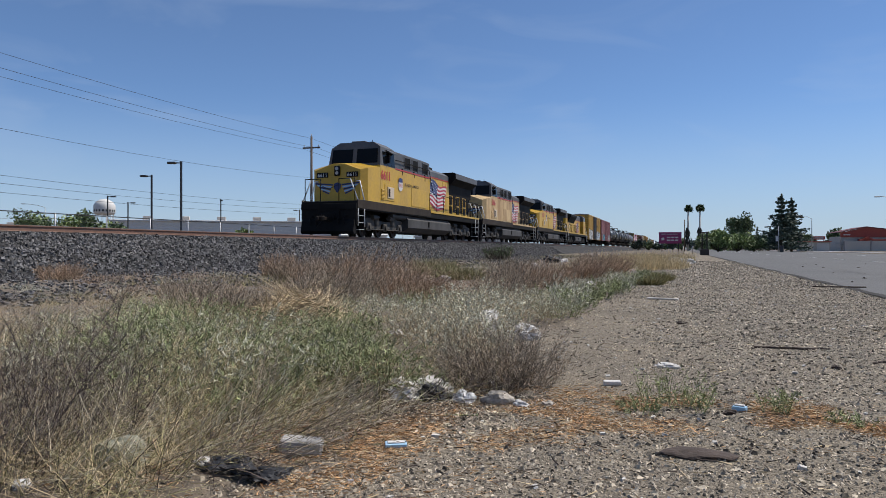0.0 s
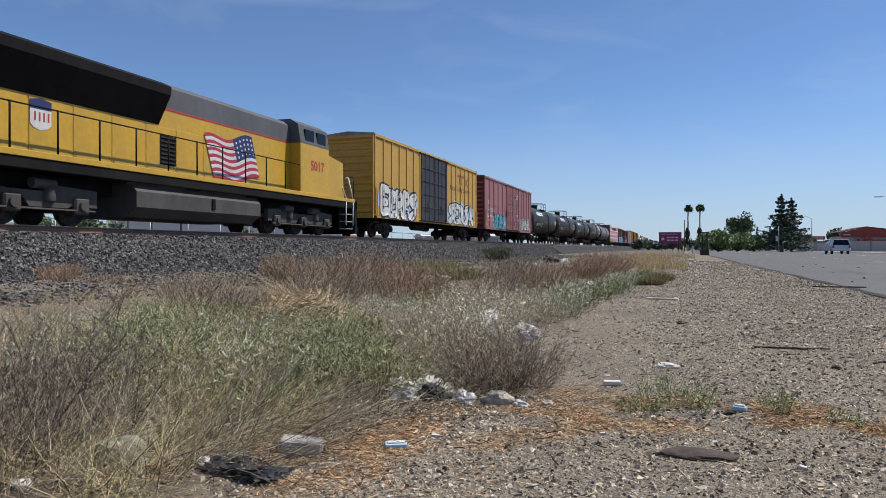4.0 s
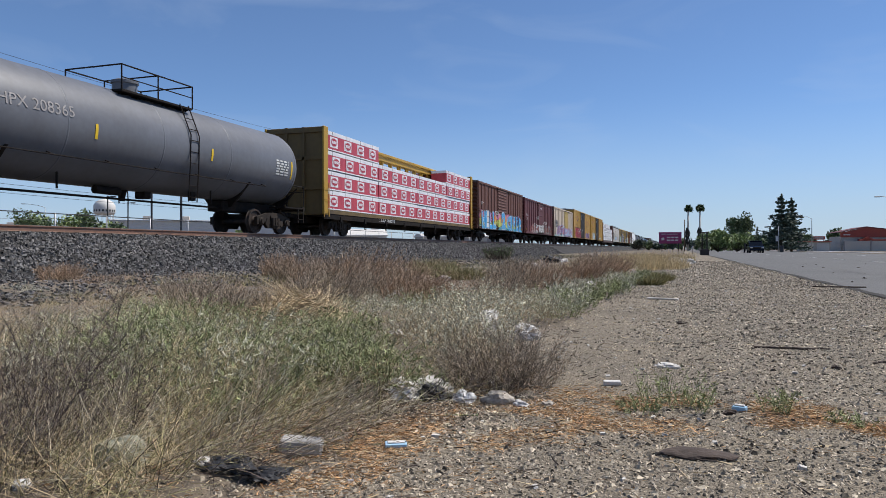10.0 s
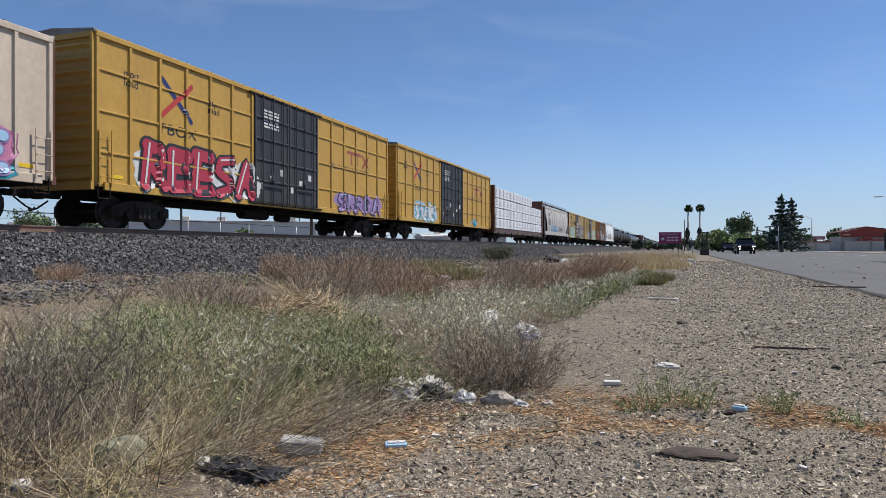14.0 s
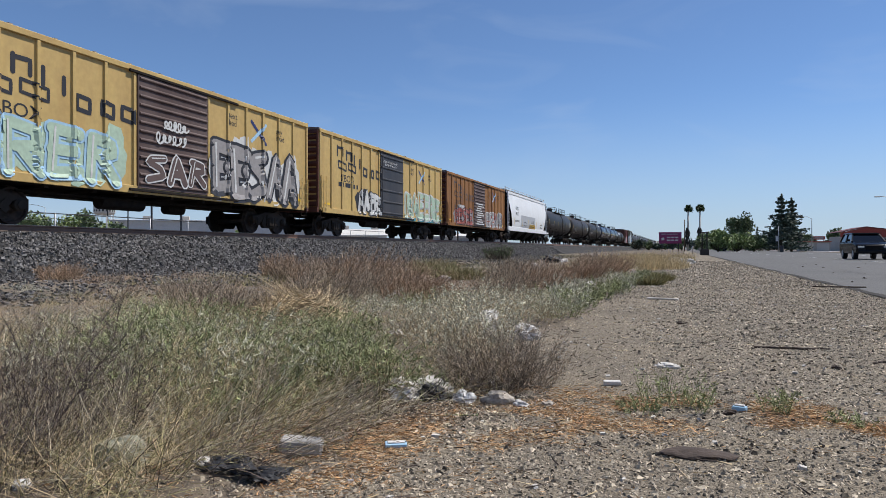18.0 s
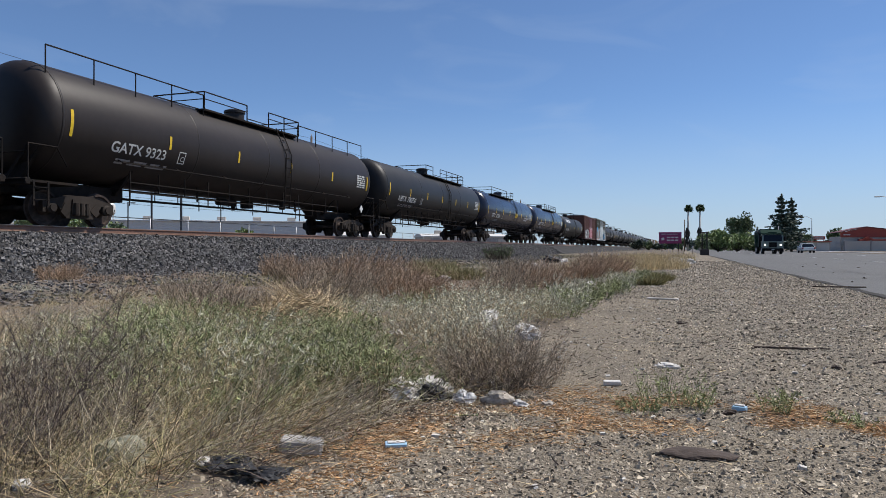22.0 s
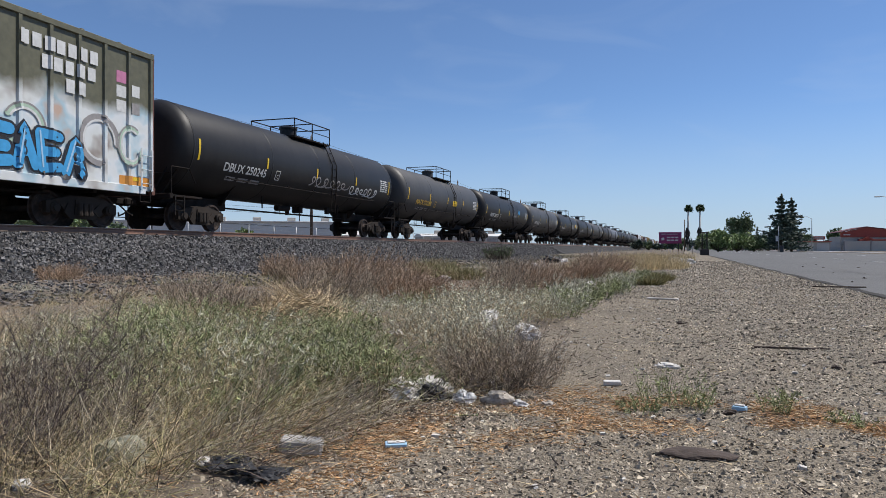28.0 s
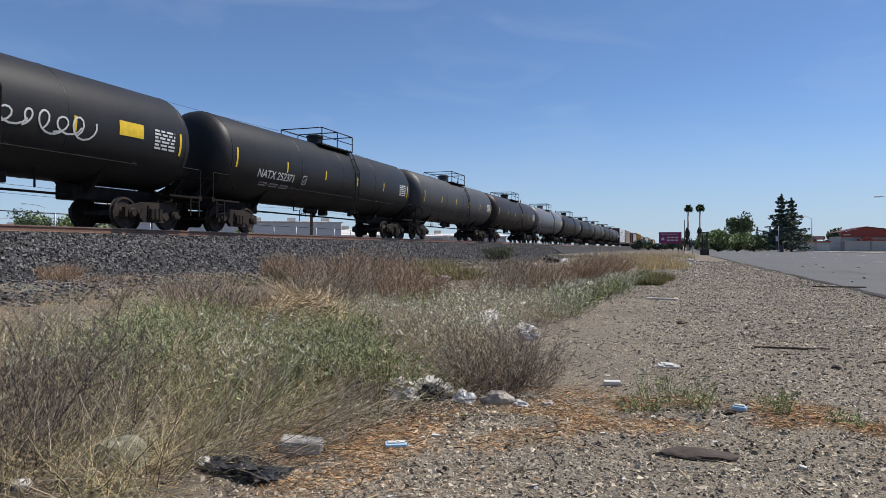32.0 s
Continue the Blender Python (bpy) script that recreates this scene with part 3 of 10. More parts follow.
def coupler(car, y, k):
    def build():
        s = Shape().box(-0.08, -0.1, 0.76, 0.08, 0.55, 0.93, 0.02)
        s.box(-0.17, 0.45, 0.72, 0.14, 0.72, 0.97, 0.05).box(0.05, 0.6, 0.74, 0.19, 0.83, 0.95, 0.04)
        return s.path([(0.35, -0.05, 0.72), (0.33, 0.3, 0.5), (0.22, 0.62, 0.42), (0.05, 0.8, 0.5)], 0.025, 5)

    return part("coupler", build, M["steel_dark"], car, at=pose(0, y, 0, 0, 0, 0 if k > 0 else 180), key="coupler")


GLYPHS = {}


def glyphs(text, bold=0.0):
    """Flat outlines of a line of writing in the built-in font, cap height 1, as points and faces."""
    if (text, bold) not in GLYPHS:
        cu = bpy.data.curves.new("line", "FONT")
        cu.body, cu.size, cu.offset, cu.resolution_u = text, 1.0, bold, 3
        ob = new("line", cu)
        bpy.context.view_layer.update()
        me = bpy.data.meshes.new_from_object(ob.evaluated_get(bpy.context.evaluated_depsgraph_get()))
        pts = [(v.co.x / 0.73, v.co.y / 0.73) for v in me.vertices]
        faces = [tuple(p.vertices) for p in me.polygons]
        bpy.data.objects.remove(ob)
        bpy.data.curves.remove(cu)
        bpy.data.meshes.remove(me)
        GLYPHS[text, bold] = (pts, faces)
    return GLYPHS[text, bold]


def lettering(car, text, y, z, h, mat, skin, bold=0.0, wide=1.0, lift=0.005, name="lettering"):
    pts, faces = glyphs(text, bold)
    s = Shape().add([skin(y + a * h * wide, z + b * h, lift) for a, b in pts], faces)
    return part(name, s, mat, car)


def patch(car, y0, y1, z0, z1, mat, skin, name="stencil", lift=0.005, n=6):
    s = Shape()
    ys = [y0 + (y1 - y0) * i / max(1, n) for i in range(n + 1)]
    zs = [z0 + (z1 - z0) * i / n for i in range(n + 1)]
    v = [skin(y, z, lift) for z in zs for y in ys]
    w = n + 1
    s.add(v, [(j * w + i, j * w + i + 1, (j + 1) * w + i + 1, (j + 1) * w + i) for j in range(n) for i in range(n)])
    return part(name, s, mat, car)


def stencils(car, y, z, w, rows, mat, skin, h=0.07, seed=1, name="stencil_bars"):
    """Small unreadable lines as plain bars."""
    r = random.Random(seed)
    s = Shape()
    for i in range(rows):
        a = y
        while a < y + w:
            b = a + r.uniform(0.15, 0.4) * w
            b = min(b, y + w)
            zz = z - i * h * 1.7
            n = max(1, int((b - a) / 0.15))
            for j in range(n):
                p, q = a + (b - a) * j / n, a + (b - a) * (j + 1) / n
                s.add([skin(p, zz, 0.005), skin(q, zz, 0.005), skin(q, zz + h, 0.005), skin(p, zz + h, 0.005)], [(0, 1, 2, 3)])
            a = b + 0.08 * w
    return part(name, s, mat, car)


def stroke(s, pts, w, skin, lift, mi, step=0.07):
    """A painted line of the width w over the skin, with round joints."""
    fine = []
    for (a, b), (c, d) in zip(pts, pts[1:]):
        n = max(1, int(math.hypot(c - a, d - b) / step))
        fine += [(a + (c - a) * i / n, b + (d - b) * i / n) for i in range(n)]
    fine.append(pts[-1])
    v, f = [], []
    for i, (a, b) in enumerate(fine):
        p, q = fine[max(0, i - 1)], fine[min(len(fine) - 1, i + 1)]
        dx, dz = q[0] - p[0], q[1] - p[1]
        l = math.hypot(dx, dz) or 1
        nx, nz = -dz / l * w / 2, dx / l * w / 2
        v += [skin(a + nx * k, b + nz * k, lift + 0.00002 * (i % 25)) for k in (-1, -0.33, 0.33, 1)]
    for i in range(len(fine) - 1):
        for k in range(3):
            f.append((4 * i + k, 4 * i + k + 1, 4 * i + k + 5, 4 * i + k + 4))
    s.add(v, f, mi)
    for (a, b), lift in ((fine[0], lift - 0.0002), (fine[-1], lift + 0.0006)):
        o = [skin(a + math.cos(t) * w / 2, b + math.sin(t) * w / 2, lift) for t in [math.pi * 2 * i / 10 for i in range(10)]]
        s.add([skin(a, b, lift)] + o, [(0, 1 + i, 1 + (i + 1) % 10) for i in range(10)], mi)


def blob(s, y, z, ry, rz, skin, lift, mi, r):
    n, rings = 18, 4
    v, f = [skin(y, z, lift)], []
    ph = r.uniform(0, 6)
    for k in range(1, rings + 1):
        for i in range(n):
            t = 2 * math.pi * i / n
            q = k / rings * (1 + 0.14 * math.sin(3 * t + ph) + 0.09 * math.sin(7 * t + 2 * ph))
            v.append(skin(y + ry * q * math.cos(t), z + rz * q * math.sin(t), lift))
    for i in range(n):
        j = (i + 1) % n
        f.append((0, 1 + i, 1 + j))
        for k in range(rings - 1):
            a = 1 + k * n
            f.append((a + i, a + n + i, a + n + j, a + j))
    s.add(v, f, mi)


def graffiti(car, y0, y1, z0, z1, mats, skin, letters=5, seed=1, weight=0.26, cloud=True):
    """Painted letter-like forms: a cloud, dark outlines, filled strokes and light edges. mats: cloud, outline, fill, highlight."""
    r = random.Random(seed)
    s = Shape()
    w, h = (y1 - y0) / letters, z1 - z0
    up = 0.003
    if cloud:
        n = int((y1 - y0) / 0.55) + 1
        for i in range(n):
            up += 0.0008
            blob(s, y0 + (y1 - y0) * (i + 0.5) / n, z0 + h * r.uniform(0.35, 0.62), 0.55, h * r.uniform(0.36, 0.5), skin, up, 0, r)
    forms = []
    for i in range(letters):
        cy, cw = y0 + w * (i + 0.5), w * 0.36
        kind = r.randrange(4)
        top, mid, low = z0 + h * r.uniform(0.78, 0.95), z0 + h * r.uniform(0.42, 0.58), z0 + h * r.uniform(0.06, 0.14)
        lean = r.uniform(-0.12, 0.12)
        if kind == 0:  # bowl and leg
            strokes = [[(cy - cw, low), (cy - cw * 0.8 + lean, top)], [(cy - cw * 0.8, top), (cy + cw * 0.7, top - 0.08 * h), (cy + cw * 0.8, mid + 0.05 * h), (cy - cw * 0.5, mid)], [(cy - cw * 0.3, mid), (cy + cw, low)]]
        elif kind == 1:  # three arms
            strokes = [[(cy - cw, low), (cy - cw + lean, top)], [(cy - cw, top), (cy + cw, top - 0.04 * h)], [(cy - cw, mid), (cy + cw * 0.6, mid)], [(cy - cw, low), (cy + cw, low + 0.05 * h)]]
        elif kind == 2:  # snake
            strokes = [[(cy + cw, top), (cy - cw * 0.6, top - 0.06 * h), (cy - cw, mid + 0.14 * h), (cy + cw * 0.5, mid - 0.04 * h), (cy + cw * 0.9, low + 0.16 * h), (cy - cw, low)]]
        else:  # peak
            strokes = [[(cy - cw, low), (cy + lean, top), (cy + cw, low)], [(cy - cw * 0.4, mid - 0.1 * h), (cy + cw * 0.5, mid - 0.1 * h)]]
        forms.append((strokes, weight * h * r.uniform(0.8, 1.1)))
    for strokes, wt in forms:
        for p in strokes:
            up += 0.001
            stroke(s, p, wt * 1.5, skin, up, 1)
    for strokes, wt in forms:
        for p in strokes:
            up += 0.001
            stroke(s, p, wt, skin, up, 2)
    for strokes, wt in forms:
        up += 0.0007
        stroke(s, [(a + 0.08 * wt, b + 0.14 * wt) for a, b in strokes[0][:2]], wt * 0.2, skin, up, 3)
    return part("graffiti", s, [M[m] for m in mats], car)


def scrawl(car, y, z, w, h, mat, skin, seed=1, n=4, weight=0.05):
    """A thin painted tag."""
    r = random.Random(seed)
    s = Shape()
    for i in range(n):
        cy = y + w * (i + 0.5) / n
        k = w / n
        p0, turns, tall = r.uniform(-0.6, 0.6), r.choice((0.7, 1.0, 1.25)), r.uniform(0.45, 1.0)
        pts = [(cy + k * (q / 14 - 0.5) + 0.5 * k * math.sin(6.28 * turns * q / 14 + p0 + 0.3), z + h * (0.5 + 0.5 * tall * math.sin(6.28 * turns * q / 14 + p0 - 1.2))) for q in range(15)]
        stroke(s, pts, weight, skin, 0.006 + 0.0006 * i, 0)
    return part("graffiti", s, M[mat], car)


def ladder(car, y, z0, z1, x, mat, w=0.42, rungs=None, name="ladder"):
    """Stiles and rungs standing off a side at x, facing sideways; w runs along the car."""
    n = rungs or int((z1 - z0) / 0.38)
    k = 1 if x > 0 else -1

    def build():
        s = Shape()
        for dy in (-w / 2, w / 2):
            s.box(-0.012, dy - 0.025, 0, 0.012, dy + 0.025, z1 - z0)
        for i in range(n):
            zz = (z1 - z0) * (i + 0.5) / n
            s.tube((0.02 * k, -w / 2, zz), (0.02 * k, w / 2, zz), 0.012, 5)
        return s

    return part(name, build, mat, car, at=(x, y, z0), key=("ladder", round(z1 - z0, 2), w, n, k, mat.name))


# ---- boxcars ----
def boxcar(L, H, body, door, roof, end, doors, posts, label, kind="ribs", group="boxcars of the train", low=0.98):
    """L: over the ends; doors: (start, end) from the front, along the side; posts: side posts before and after the doors."""
    car = thing("boxcar", label, "boxcar", group)
    h = L / 2
    X = 1.44
    d0, d1 = doors[0] - h, doors[1] - h
    py = [-h + 0.07 + (d0 + h - 0.14) * i / posts[0] for i in range(posts[0] + 1)] + [d1 + 0.07 + (h - d1 - 0.14) * i / posts[1] for i in range(posts[1] + 1)]
    s = Shape().box(-X, -h, low + 0.1, X, h, H - 0.12)
    part("body", s, body, car)
    for k in (-1, 1):
        part("side_sill", lambda: Shape().box(-0.03, -h + 0.3, low, 0.03, h - 0.3, low + 0.22, 0.01), body, car, at=(k * (X + 0.02), 0, 0), key=("sill", L, low, body.name))
        part("top_rail", lambda: Shape().box(-0.04, -h, H - 0.2, 0.04, h, H - 0.04, 0.015), body, car, at=(k * (X + 0.025), 0, 0), key=("toprail", L, H, body.name))
        for y in py:
            part("side_post", lambda: Shape().prism([(0, -0.07), (0.055, -0.045), (0.055, 0.045), (0, 0.07)] if k > 0 else [(0, -0.07), (0, 0.07), (-0.055, 0.045), (-0.055, -0.045)], "z", low + 0.2, H - 0.2), body, car, at=(k * X, y, 0), key=("post", H, low, k, body.name))

        def leaf(w):
            s = Shape().box(0, -w / 2, low + 0.16, 0.06, w / 2, H - 0.24, 0.012)
            if kind == "corrugated":
                n = 13
                for i in range(n):
                    z = low + 0.3 + (H - low - 0.65) * i / (n - 1)
                    s.prism([(0.055, z - 0.06), (0.1, z - 0.015), (0.1, z + 0.015), (0.055, z + 0.06)], "y", -w / 2 + 0.06, w / 2 - 0.06)
            elif kind == "plug":
                for i in range(1, 5):
                    z = low + 0.16 + (H - low - 0.4) * i / 5
                    s.box(0.05, -w / 2, z - 0.035, 0.1, w / 2, z + 0.035, 0.012)
                for q in (-0.3, 0.0, 0.3):
                    s.tube((0.12, q * w, low + 0.05), (0.12, q * w, H - 0.15), 0.022, 6)
                for q in (-w / 2 + 0.05, w / 2 - 0.05):
                    s.box(0.05, q - 0.05, low + 0.16, 0.09, q + 0.05, H - 0.24, 0.01)
                s.box(0.1, -0.32 * w, low + 0.75, 0.13, 0.32 * w, low + 0.81).lathe([(0.13, 0.14), (0.16, 0.14)], "x", 10, centre=(0, 0, low + 1.1))
            else:
                for i in range(6):
                    z = low + 0.3 + (H - low - 0.7) * i / 5
                    s.box(0.05, -w / 2 + 0.03, z - 0.05, 0.095, w / 2 - 0.03, z + 0.05, 0.02)
                s.tube((0.11, -w / 2 + 0.08, low + 0.2), (0.11, -w / 2 + 0.08, H - 0.4), 0.02, 6)
            return s

        n = 2 if (d1 - d0) > 3.4 else 1
        w = (d1 - d0) / n
        for i in range(n):
            part("door", lambda: leaf(w - 0.05), door, car, at=pose(k * (X + 0.01), d0 + w * (i + 0.5), 0, 0, 0, 0 if k > 0 else 180), key=("door", w, H, low, kind, door.name))
        for z in (low + 0.1, H - 0.2):
            part("door_track", lambda: Shape().box(-0.03, d0 - 0.3, -0.04, 0.03, d1 + (1.6 if n == 1 else 0.3), 0.04, 0.01), M["steel_dark"], car, at=(k * (X + 0.07), 0, z), key=("track", d0, d1, n))
        part("reflector", lambda: Shape().box(-0.004, -0.23, -0.05, 0.004, 0.23, 0.05), M["reflect"], car, at=(k * (X + 0.008), -h + 0.75, low + 0.4), key="reflector_bar")
        part("reflector", None, None, car, at=(k * (X + 0.008), h - 0.75, low + 0.4), key="reflector_bar")

    def end_wall():
        s = Shape()
        n = 11
        for i in range(n):
            z = low + 0.35 + (H - low - 0.75) * i / (n - 1)
            s.prism([(0, z - 0.11), (0.07, z - 0.03), (0.07, z + 0.03), (0, z + 0.11)], "x", -X + 0.1, X - 0.1)
        s.box(-X, -0.01, low + 0.05, -X + 0.08, 0.08, H - 0.1).box(X - 0.08, -0.01, low + 0.05, X, 0.08, H - 0.1)
        return s.box(-X, -0.01, H - 0.24, X, 0.09, H - 0.1).box(-X, -0.01, low, X, 0.12, low + 0.22)

    for k in (-1, 1):
        part("end_wall", end_wall, end, car, at=pose(0, k * h, 0, 0, 0, 0 if k > 0 else 180), key=("end", H, low, end.name))
        ladder(car, k * (h - 0.3), low + 0.1, low + 1.6 if k < 0 else low + 1.3, X + 0.09, body)
        ladder(car, -k * (h - 0.3), low + 0.1, low + 1.5, -X - 0.09, body)
        part("sill_step", lambda: Shape().path([(0, -0.2, 0.25), (0, -0.2, -0.12), (0, 0.2, -0.12), (0, 0.2, 0.25)], 0.018, 5), M["steel_dark"], car, at=(X + 0.02, k * (h - 0.3), low - 0.1), key="sill_step")
        coupler(car, k * (h - 0.1), k)
        freight_truck(car, k * (h - 2.1))

    def roof_shape():
        s = Shape()
        pts = [(-X - 0.04, H - 0.1), (X + 0.04, H - 0.1), (X + 0.04, H - 0.05), (0, H + 0.08), (-X - 0.04, H - 0.05)]
        s.prism(pts, "y", -h - 0.03, h + 0.03)
        n = int(L / 1.2)
        for i in range(n + 1):
            y = -h + L * i / n
            for a in (-1, 1):
                s.prism([(a * (X + 0.04), H - 0.06), (a * (X + 0.04), H - 0.01), (0, H + 0.12), (0, H + 0.07)], "y", y - 0.05, y + 0.05)
        return s

    part("roof", roof_shape, roof, car, key=("roof", L, H, roof.name))
    s = Shape().box(-0.35, -h + 0.6, 0.8, 0.35, h - 0.6, 1.1).box(-1.3, -h, 0.98, 1.3, h, 1.1)
    for i in range(9):
        y = -h + 2 + (L - 4) * i / 8
        s.box(-1.35, y - 0.06, 0.9, 1.35, y + 0.06, 1.06)
    s.tube((0.7, -2.2, 0.72), (0.7, -0.6, 0.72), 0.2, 10).tube((0.2, 1.0, 0.7), (0.2, 1.8, 0.7), 0.17, 10).path([(0.9, -h + 3, 0.82), (0.9, h - 3, 0.82)], 0.03, 5)
    part("underframe", s, M["steel_dark"], car, key=("under", L))

    def skin(y, z, lift):
        x = X
        if d0 <= y <= d1:
            x = X + 0.075
            if kind == "corrugated":
                x = X + 0.115
            elif kind != "plug":
                x = X + 0.11
        elif any(abs(y - q) < 0.075 for q in py):
            x = X + 0.057
        z = max(z, low + 0.012)
        if z < low + 0.22:
            x = max(x, X + 0.055)
        return (x + lift, y, z)

    return car, skin, h


# ---- tank cars ----
def tank_car(L, R, zc, mat, label, mark="", lpg=False, n_reflect=5, dome=0.5, rail="short", mark_col="chalk", bands=(), ladder_side=True, group="tank cars of the train"):
    car = thing("tank_car", label, "tank car", group)
    h = L / 2 - 0.55
    e = 0.6
    prof = [(-h, 0.02)] + [(-h + e * (1 - math.cos(a)) ** 1.25, R * math.sin(a) ** 0.85) for a in [math.pi / 2 * i / 7 for i in range(1, 8)]]
    prof += [(-h * 0.33, R), (h * 0.33, R)]
    prof += [(-a, r) for a, r in prof[::-1][2:]]
    part("tank", lambda: Shape().lathe(prof, "y", 40, centre=(0, 0, zc)), mat, car, key=("tank", round(L, 1), R, zc, mat.name))
    for q in (-h + e, -h * 0.4, h * 0.02, h * 0.42, h - e):
        part("weld_seam", lambda: Shape().lathe([(-0.03, R), (-0.02, R + 0.008), (0.02, R + 0.008), (0.03, R)], "y", 40), mat, car, at=(0, q, zc), key=("seam", R, mat.name))
    skin = lambda y, z, lift: ((R + 0.006 + lift) * math.cos((z - zc) / R), y, zc + (R + 0.006 + lift) * math.sin((z - zc) / R))
    for a, b, m in bands:
        part("painted_band", Shape().lathe([(a, R), (a + 0.001, R + 0.004), (b - 0.001, R + 0.004), (b, R)], "y", 40, centre=(0, 0, zc)), M[m], car, "worn band of a different paint")
    # dome, platform and rails
    part("manway", lambda: Shape().lathe([(R - 0.12, dome * 0.72), (R + 0.3, dome * 0.72), (R + 0.32, dome * 0.8), (R + 0.4, dome * 0.8), (R + 0.46, dome * 0.5)], "z", 16), mat, car, at=(0, 0.1, zc), key=("manway", R, dome, mat.name))
    p0, p1 = (-1.1, 1.9) if rail == "short" else ((-3.0, 3.0) if rail == "long" else ((-6.0, 1.9) if rail == "front" else (-1.9, 5.9)))

    def platform():
        s = Shape()
        for k in (-1, 1):
            s.box(k * 0.55, p0, R + 0.02 - 0.22, k * 1.05, p1, R - 0.14)
            for q in (p0 + 0.1, p0 * 0.3, p1 * 0.4, p1 - 0.1):
                s.tube((k * 0.6, q, R - 0.35), (k * 0.95, q, R - 0.2), 0.025, 5)
        return s

    part("platform", platform, M["steel_dark"], car, at=(0, 0, zc), key=("platform", R, p0, p1))

    def railing(k):
        s = Shape()
        z0, z1 = R - 0.16, R + 0.42
        x = k * 1.04
        if rail == "short":
            for q in (p0, 0.35, p1):
                s.tube((x, q, z0), (x, q, z1 + 0.14), 0.024, 5)
                s.path([(x, q, z1 + 0.14), (0, q, z1 + 0.14)], 0.024, 5)
            return s.path([(x, p0, z1 + 0.14), (x, p1, z1 + 0.14)], 0.024, 5).path([(x, p0, z0 + 0.36), (x, p1, z0 + 0.36)], 0.018, 5)
        posts = [p0, -0.6, 0.8] + [0.8 + (p1 - 0.8) * i / max(1, round((p1 - 0.8) / 1.4)) for i in range(1, 1 + max(1, round((p1 - 0.8) / 1.4)))]
        for q in posts:
            s.tube((x, q, z0), (x, q, z1), 0.024, 5)
        for q0, q1 in ((p0, -0.6), (0.8, p1)):
            s.path([(x, q0, z1), (x, q1, z1)], 0.024, 5).path([(x, q0, z0 + 0.34), (x, q1, z0 + 0.34)], 0.018, 5)
        s.path([(x, -0.6, z0 + 0.1), (x, 0.8, z0 + 0.1)], 0.018, 5)
        for q in (p0, p1):
            s.path([(x, q, z1), (0, q, z1)], 0.024, 5).path([(x, q, z0 + 0.34), (0, q, z0 + 0.34)], 0.018, 5)
        return s

    for k in (-1, 1):
        part("railing", lambda: railing(k), M["steel_dark"], car, at=(0, 0, zc), key=("railing", R, p0, p1, k))
        if ladder_side:
            s = lambda: Shape().path([(1.05, -0.2, R - 0.1), (R * 0.98 + 0.05, -0.2, 0.35), (R * 0.95 + 0.07, -0.2, -0.6), (R * 0.88 + 0.1, -0.2, -1.75)], 0.02, 5).path([(1.05, 0.2, R - 0.1), (R * 0.98 + 0.05, 0.2, 0.35), (R * 0.95 + 0.07, 0.2, -0.6), (R * 0.88 + 0.1, 0.2, -1.75)], 0.02, 5)

            def lad():
                t = s()
                for i in range(9):
                    z = R - 0.2 - i * (R + 1.4) / 8
                    x = 1.05 + (R * 0.98 + 0.05 - 1.05) * min(1, (R - 0.1 - z) / (R - 0.45)) if z > 0.35 else R * 0.98 + 0.05 - (0.35 - z) * 0.05
                    t.tube((x, -0.2, z), (x, 0.2, z), 0.013, 5)
                return t

            part("ladder", lad, M["steel_dark"], car, at=pose(0, 1.5, zc, 0, 0, 0 if k > 0 else 180), key=("tankladder", R))
    if rail == "long":
        def along():
            t = Shape().path([(1.0, -h + 0.5, R + 0.3), (1.0, p0, R + 0.3)], 0.022, 5).path([(1.0, p1, R + 0.3), (1.0, h - 0.5, R + 0.3)], 0.022, 5)
            for i in range(5):
                q = -h + 0.5 + (h - 0.5 - 3.0) * i / 4
                t.tube((1.0, q, R - 0.4), (1.0, q, R + 0.3), 0.02, 5).tube((1.0, -q, R - 0.4), (1.0, -q, R + 0.3), 0.02, 5)
            return t

        part("top_rail", along, M["steel_dark"], car, at=(0, 0, zc), key=("along", R, round(L, 1)))
    # lower handrails
    def side_rail():
        t = Shape()
        x = 1.42
        zr = zc - R * 0.62
        t.path([(x, -h + 2.6, zr), (x, h - 2.6, zr)], 0.02, 5)
        for i in range(7):
            q = -h + 2.6 + (2 * h - 5.2) * i / 6
            t.tube((x, q, zr), (R * 0.8, q, zr + 0.1), 0.018, 5)
        if lpg:
            z2 = zc - R - 0.2
            t.path([(1.1, -h + 3.2, z2), (1.1, h - 3.2, z2)], 0.022, 5).path([(1.1, -h + 3.2, z2 + 0.28), (1.1, h - 3.2, z2 + 0.28)], 0.022, 5)
            for i in range(12):
                q = -h + 3.2 + (2 * h - 6.4) * i / 11
                t.tube((1.1, q, z2 - (0.0 if i % 3 else 0.22)), (1.1, q, z2 + 0.6), 0.02, 5)
        return t

    for k in (-1, 1):
        part("side_handrail", side_rail, M["steel_dark"], car, at=pose(0, 0, 0, 0, 0, 0 if k > 0 else 180), key=("siderail", R, zc, round(L, 1), lpg))

    def saddle():
        t = Shape()
        for q in (-1.6, 1.6):
            t.prism([(-1.25, zc - R * 0.55), (-0.45, 0.95), (0.45, 0.95), (1.25, zc - R * 0.55), (0.9, zc - R * 0.75), (0, zc - R), (-0.9, zc - R * 0.75)], "y", q - 0.05, q + 0.05)
        t.box(-0.33, -2.1, 0.78, 0.33, 2.0, 1.18, 0.03).box(-1.35, -2.1, 0.95, 1.35, -1.95, 1.12, 0.02)
